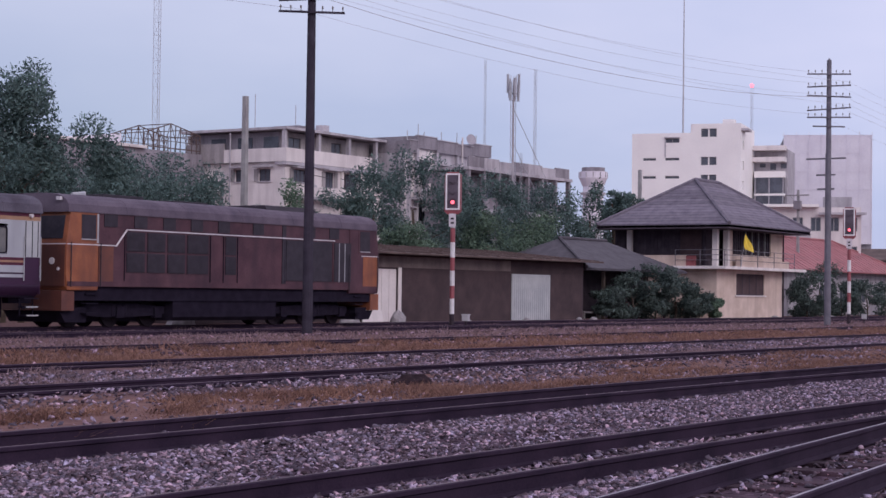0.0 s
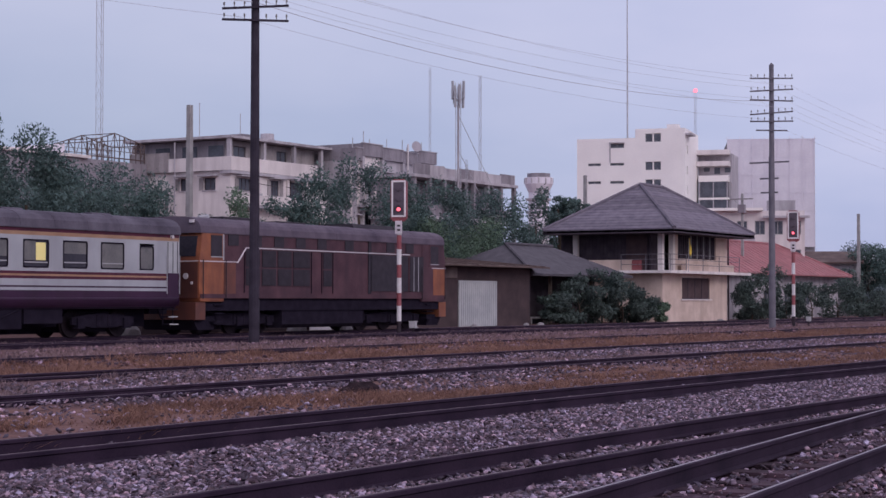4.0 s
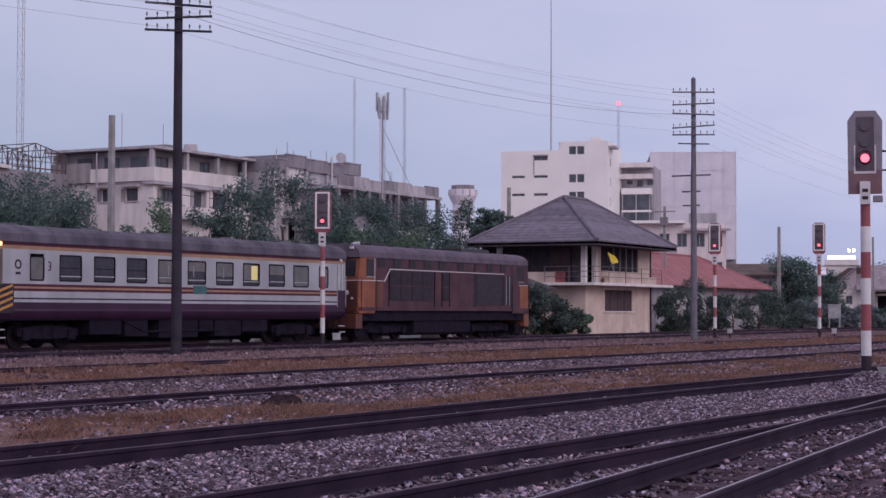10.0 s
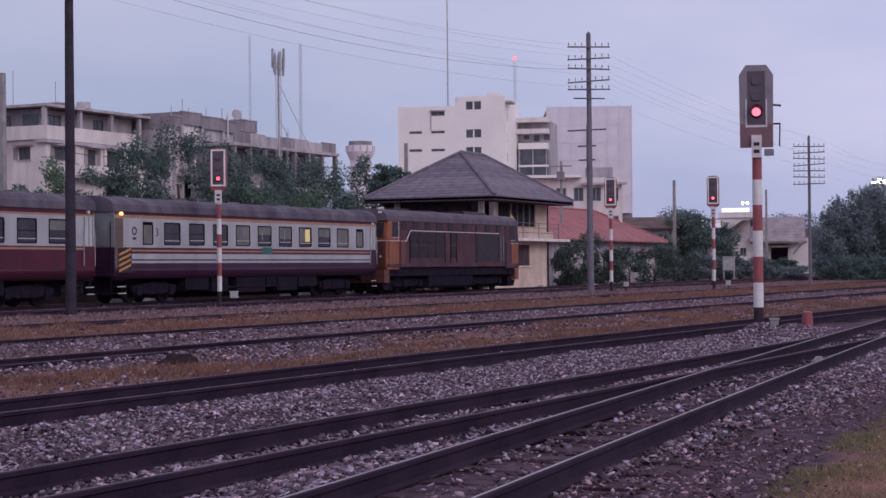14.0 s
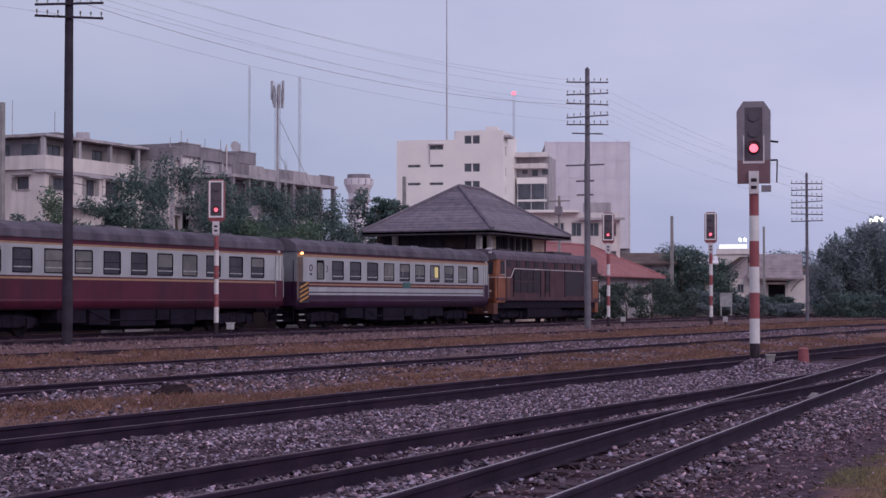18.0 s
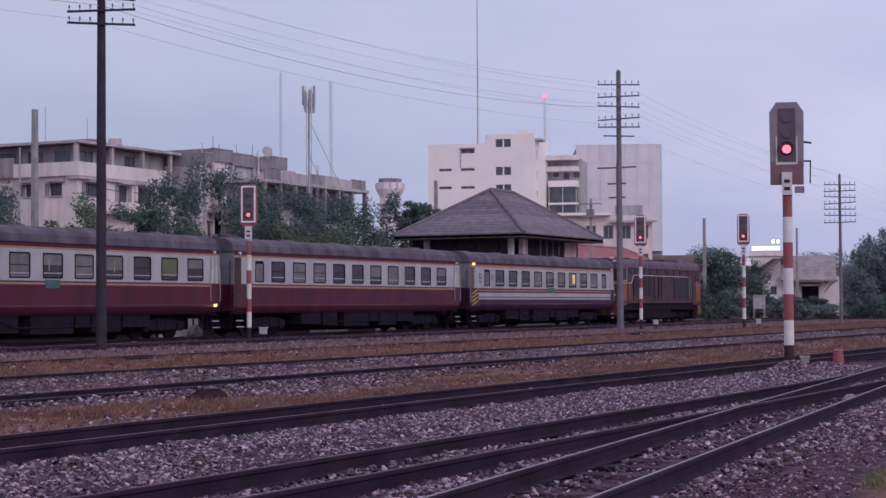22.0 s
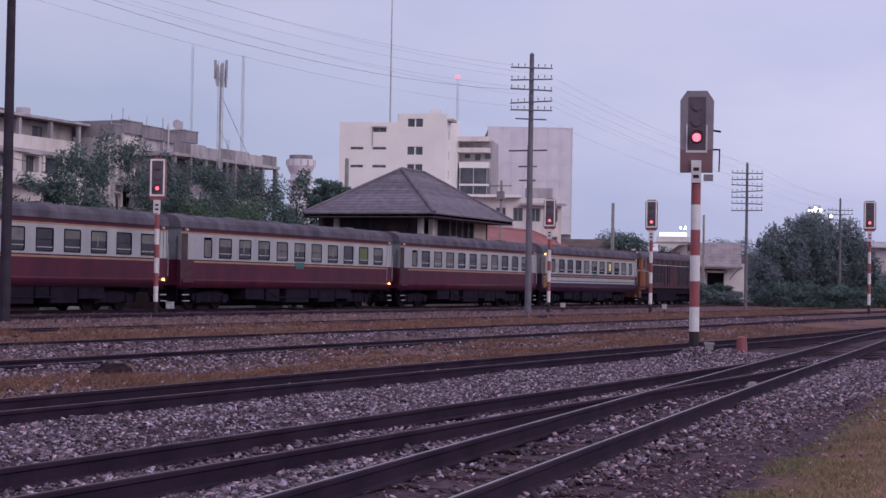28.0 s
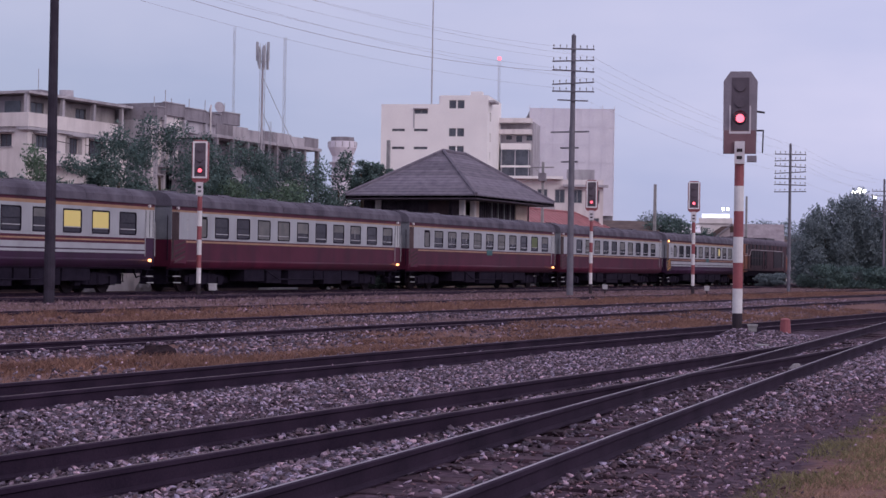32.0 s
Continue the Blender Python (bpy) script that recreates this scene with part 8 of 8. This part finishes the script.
def grass(name, n, x0, x1, y0, y1, tall, wide, material, label, near=1.0, patch=0.0, seed=1.0, keep=None):
    u = RNG.random(n) ** near
    x, y = x0 + (x1 - x0) * u, y0 + (y1 - y0) * RNG.random(n)
    field = np.array([noise.noise((a * 0.35 * seed, b * 0.9, seed)) + 0.5 * noise.noise((a * 1.1, b * 1.7, seed + 3)) for a, b in zip(x, y)])
    ok = (field + RNG.normal(0, 0.10, n) > patch) & ~track_mask(x, y)
    if keep is not None:
        ok &= keep(x, y)
    x, y, field = x[ok], y[ok], field[ok]
    n = len(x)
    h = tall * (0.4 + 0.9 * RNG.random(n)) * (0.6 + np.clip(field - patch, 0, 0.6))
    a = RNG.random(n) * 6.283
    lean = RNG.normal(0, 0.9, (n, 2)) * h[:, None]
    base = np.stack([x, y, heave(x, y) - 0.01], 1)
    side = np.stack([np.cos(a), np.sin(a), np.zeros(n)], 1) * (wide * (0.6 + RNG.random(n)))[:, None]
    tip = base + np.stack([lean[:, 0], lean[:, 1], h], 1)
    v = np.stack([base - side, base + side, tip], 1).reshape(-1, 3)
    return mass(name, v, np.arange(n * 3).reshape(-1, 3), material, None, label, "grass")


grass("dry_grass", 200000, 9.5, 62.0, 10.55, 14.2, 0.105, 0.007, M_DRYGRASS, "dry orange grass between the tracks", 1.3, -0.02, 1.0, lambda x, y: (y < 12.9 + 0.4 * np.sin(x * 0.5)) | (x > 26))
grass("dry_grass", 44000, 13.0, 70.0, 15.3, 18.4, 0.10, 0.009, M_PALEGRASS, "thin dead grass between the yard tracks", 1.2, 0.0, 2.0)
grass("dry_grass", 110000, 18.0, 110.0, 19.5, 23.9, 0.14, 0.011, M_DRYGRASS, "dry orange grass between the yard tracks", 1.4, -0.10, 3.0)
grass("dry_grass", 90000, 26.0, 150.0, 24.9, 36.3, 0.12, 0.013, M_PALEGRASS, "dead grass of the far yard", 1.1, -0.06, 4.0)
grass("dry_grass", 170000, 7.0, 32.0, 0.2, 4.2, 0.034, 0.005, M_TURF, "short dry turf beside the near track", 1.7, -0.5, 6.0, lambda x, y: y < 1.50 + 0.078 * x)
grass("green_grass", 130000, 7.0, 36.0, 0.9, 5.0, 0.050, 0.004, M_GREENGRASS, "low half-green grass fringing the ballast", 1.7, -0.36, 5.0, lambda x, y: (y < 1.82 + 0.076 * x) & (y > 0.95 + 0.074 * x))
grass("dry_grass", 26000, -5.0, 7.0, -4.0, 2.6, 0.030, 0.005, M_TURF, "short dry turf beside the near track's start", 1.0, -0.3, 6.0)
grass("green_grass", 14000, -5.0, 7.0, -1.0, 2.6, 0.045, 0.005, M_GREENGRASS, "low half-green grass along the track", 1.0, -0.05, 5.0)
stones("ballast", 14000, -5.0, 7.0, 2.2, 7.5, 0.062, "loose ballast stones beside the standing place")

# ---- small things on the ground ----


def lump(name, x, y, w, d, h, material, label, category, seed):
    """A low uneven heap or stone."""
    rnd = random.Random(seed)
    vs, fs, n = [], [], 14
    for j, (r, z) in enumerate(((1.0, -0.04), (0.85, 0.45), (0.5, 0.85))):
        for k in range(n):
            a = 2 * math.pi * k / n
            q = r * rnd.uniform(0.8, 1.15)
            vs.append((w / 2 * q * math.cos(a), d / 2 * q * math.sin(a), h * z * rnd.uniform(0.75, 1.2)))
    vs.append((0, 0, h))
    for j in range(2):
        fs += [(j * n + k, j * n + (k + 1) % n, (j + 1) * n + (k + 1) % n, (j + 1) * n + k) for k in range(n)]
    fs += [(2 * n + k, 2 * n + (k + 1) % n, 3 * n) for k in range(n)]
    ob = part(name, Geo().add(vs, fs), material)
    ob.matrix_basis = pose(x, y, GROUND_Z + lift(x, y), 0, 0, rnd.uniform(-10, 10))
    tagged(ob, label, category)
    return ob


M_CINDER = surf("black_cinders", (0.012, 0.007, 0.010), (0.036, 0.022, 0.028), 0.98, 9, 40, 0.9)
M_CINDER.node_tree.nodes["Principled BSDF"].inputs["Specular IOR Level"].default_value = 0.1
M_PALESTONE = surf("pale_grey_stone", (0.20, 0.185, 0.20), (0.31, 0.285, 0.30), 0.9, 6, 40, 0.3)
lump("cinder_mound", 19.55, 13.02, 0.80, 0.40, 0.15, M_CINDER, "low dark heap of cinders in dry grass", "heap", 3)
lump("pale_stone", 22.7, 5.22, 0.24, 0.18, 0.11, M_PALESTONE, "pale low stone lying between the rails", "stone", 5)
lump("pale_stone", 13.0, 5.14, 0.13, 0.11, 0.10, M_PALESTONE, "small white stone beside the rail", "stone", 6)

stub = thing("marker_stub", pose(33.5, 7.92, -0.02), "short faded red marker stub beside the signal", "marker post")
part("stub", Geo().tube((0, 0, 0), (0, 0, 0.26), 0.11, 0.09, 12), M_SIGRED, stub)
part("cap", Geo().tube((0, 0, 0.26), (0, 0, 0.29), 0.10, 0.05, 12), M_SIGRED, stub)
mk = thing("marker_stub", pose(29.6, 7.4, -0.17), "low pale concrete marker block", "marker post")
part("block", Geo().box(-0.14, -0.1, 0, 0.14, 0.1, 0.08), M_CONCPOLE, mk, "", 0.015)
for x, y, w in ((46.9, 41.0, 1.25), (57.1, 41.0, 1.2), (60.5, 41.0, 1.0), (78.2, 41.9, 0.5), (80.3, 42.2, 0.6), (66.0, 41.0, 0.5), (101.0, 40.6, 0.8), (108.5, 39.9, 1.3), (72.0, 41.4, 0.5)):
    lump("concrete_lump", x, y, w, w * 0.6, 0.55 if w in (1.25, 1.2, 1.0) else 0.16, M_PALESTONE, "pale broken concrete lump lying beside the line", "concrete lump", int(x))

# far masses beyond the trees
hall = thing("far_warehouse", facing(196.5, 36.2, 80), "far grey warehouse with a brown roof beyond the trees", "building")
part("wall", Geo().box(0, 0, 0, 16, 10, 4.6), M_GREYWALL, hall)
part("roof", Geo().sweep_x([(-0.5, 4.55), (5, 6.0), (10.5, 4.55), (10.5, 4.75), (5, 6.2), (-0.5, 4.75)], 3.5, 16.4), M_TINROOF, hall)

# pale control cabinet on legs beyond the line
cab = thing("relay_cabinet", pose(143.0, 40.45, -0.17, 0, 0, 15), "pale grey relay cabinet on legs beside the line", "cabinet")
part("case", Geo().box(-0.5, -0.5, 0.9, 0.5, 0.5, 2.0), M_BOXGREY, cab, "", 0.02)
for dx in (-0.42, 0.42):
    for dy in (-0.42, 0.42):
        part("leg", Geo().box(dx - 0.05, dy - 0.05, 0, dx + 0.05, dy + 0.05, 0.9), M_BOXGREY, cab)
part("cap", Geo().box(-0.58, -0.58, 2.0, 0.58, 0.58, 2.06), M_BOXGREY, cab)

# ---- what moves ----
# seconds, and the place of the locomotive's rear end along the line
RUN = ((0.0, 35.75), (1.0, 37.80), (2.0, 39.95), (3.0, 42.12), (3.5, 43.20), (4.5, 45.50), (5.5, 47.90), (6.0, 49.15), (7.0, 51.60), (8.0, 54.12), (9.0, 56.65), (10.0, 59.32), (11.0, 62.02),
       (12.0, 64.90), (13.0, 67.82), (14.2, 71.50), (15.5, 75.72), (16.0, 77.35), (17.0, 80.62), (18.0, 83.92), (19.0, 87.22), (20.0, 90.65), (21.0, 94.15), (22.0, 97.78), (23.0, 101.46), (24.0, 105.13),
       (25.0, 108.95), (26.2, 113.80), (27.5, 119.30), (28.0, 121.45), (29.0, 125.60), (30.0, 129.87), (31.0, 134.15), (32.0, 138.47))


def motions():
    for k, ob in enumerate([LOCO] + COACHES):
        back = 0.0 if k < 2 else 20.6 * (k - 1)
        walk(ob, [(t, pose(s - back, TRAIN_Y, 0)) for t, s in RUN])
    # the flag swings in the wind: seconds, turn about the staff, droop
    swing = ((0.0, -40, 6), (0.5, 12, 12), (1.0, 62, 20), (2.0, 55, 24), (3.0, -12, -6), (4.5, 25, 6), (6.0, -25, -22), (7.5, -5, -10), (9.0, -28, -26), (10.0, -15, -30), (12.0, -20, -24), (13.5, -15, -18))
    rows = [(t, pose(96.95, 41.0, 4.0, 0, droop, turn)) for t, turn, droop in swing]
    # then it is lowered over the balcony
    rows += [(14.5, pose(96.95, 40.85, 3.0, 0, 20, 5)), (15.5, pose(96.95, 40.85, 2.2, 0, 30, 0)), (32.0, pose(96.95, 40.85, 2.2, 0, 30, 0))]
    walk(FLAG, rows)


motions()
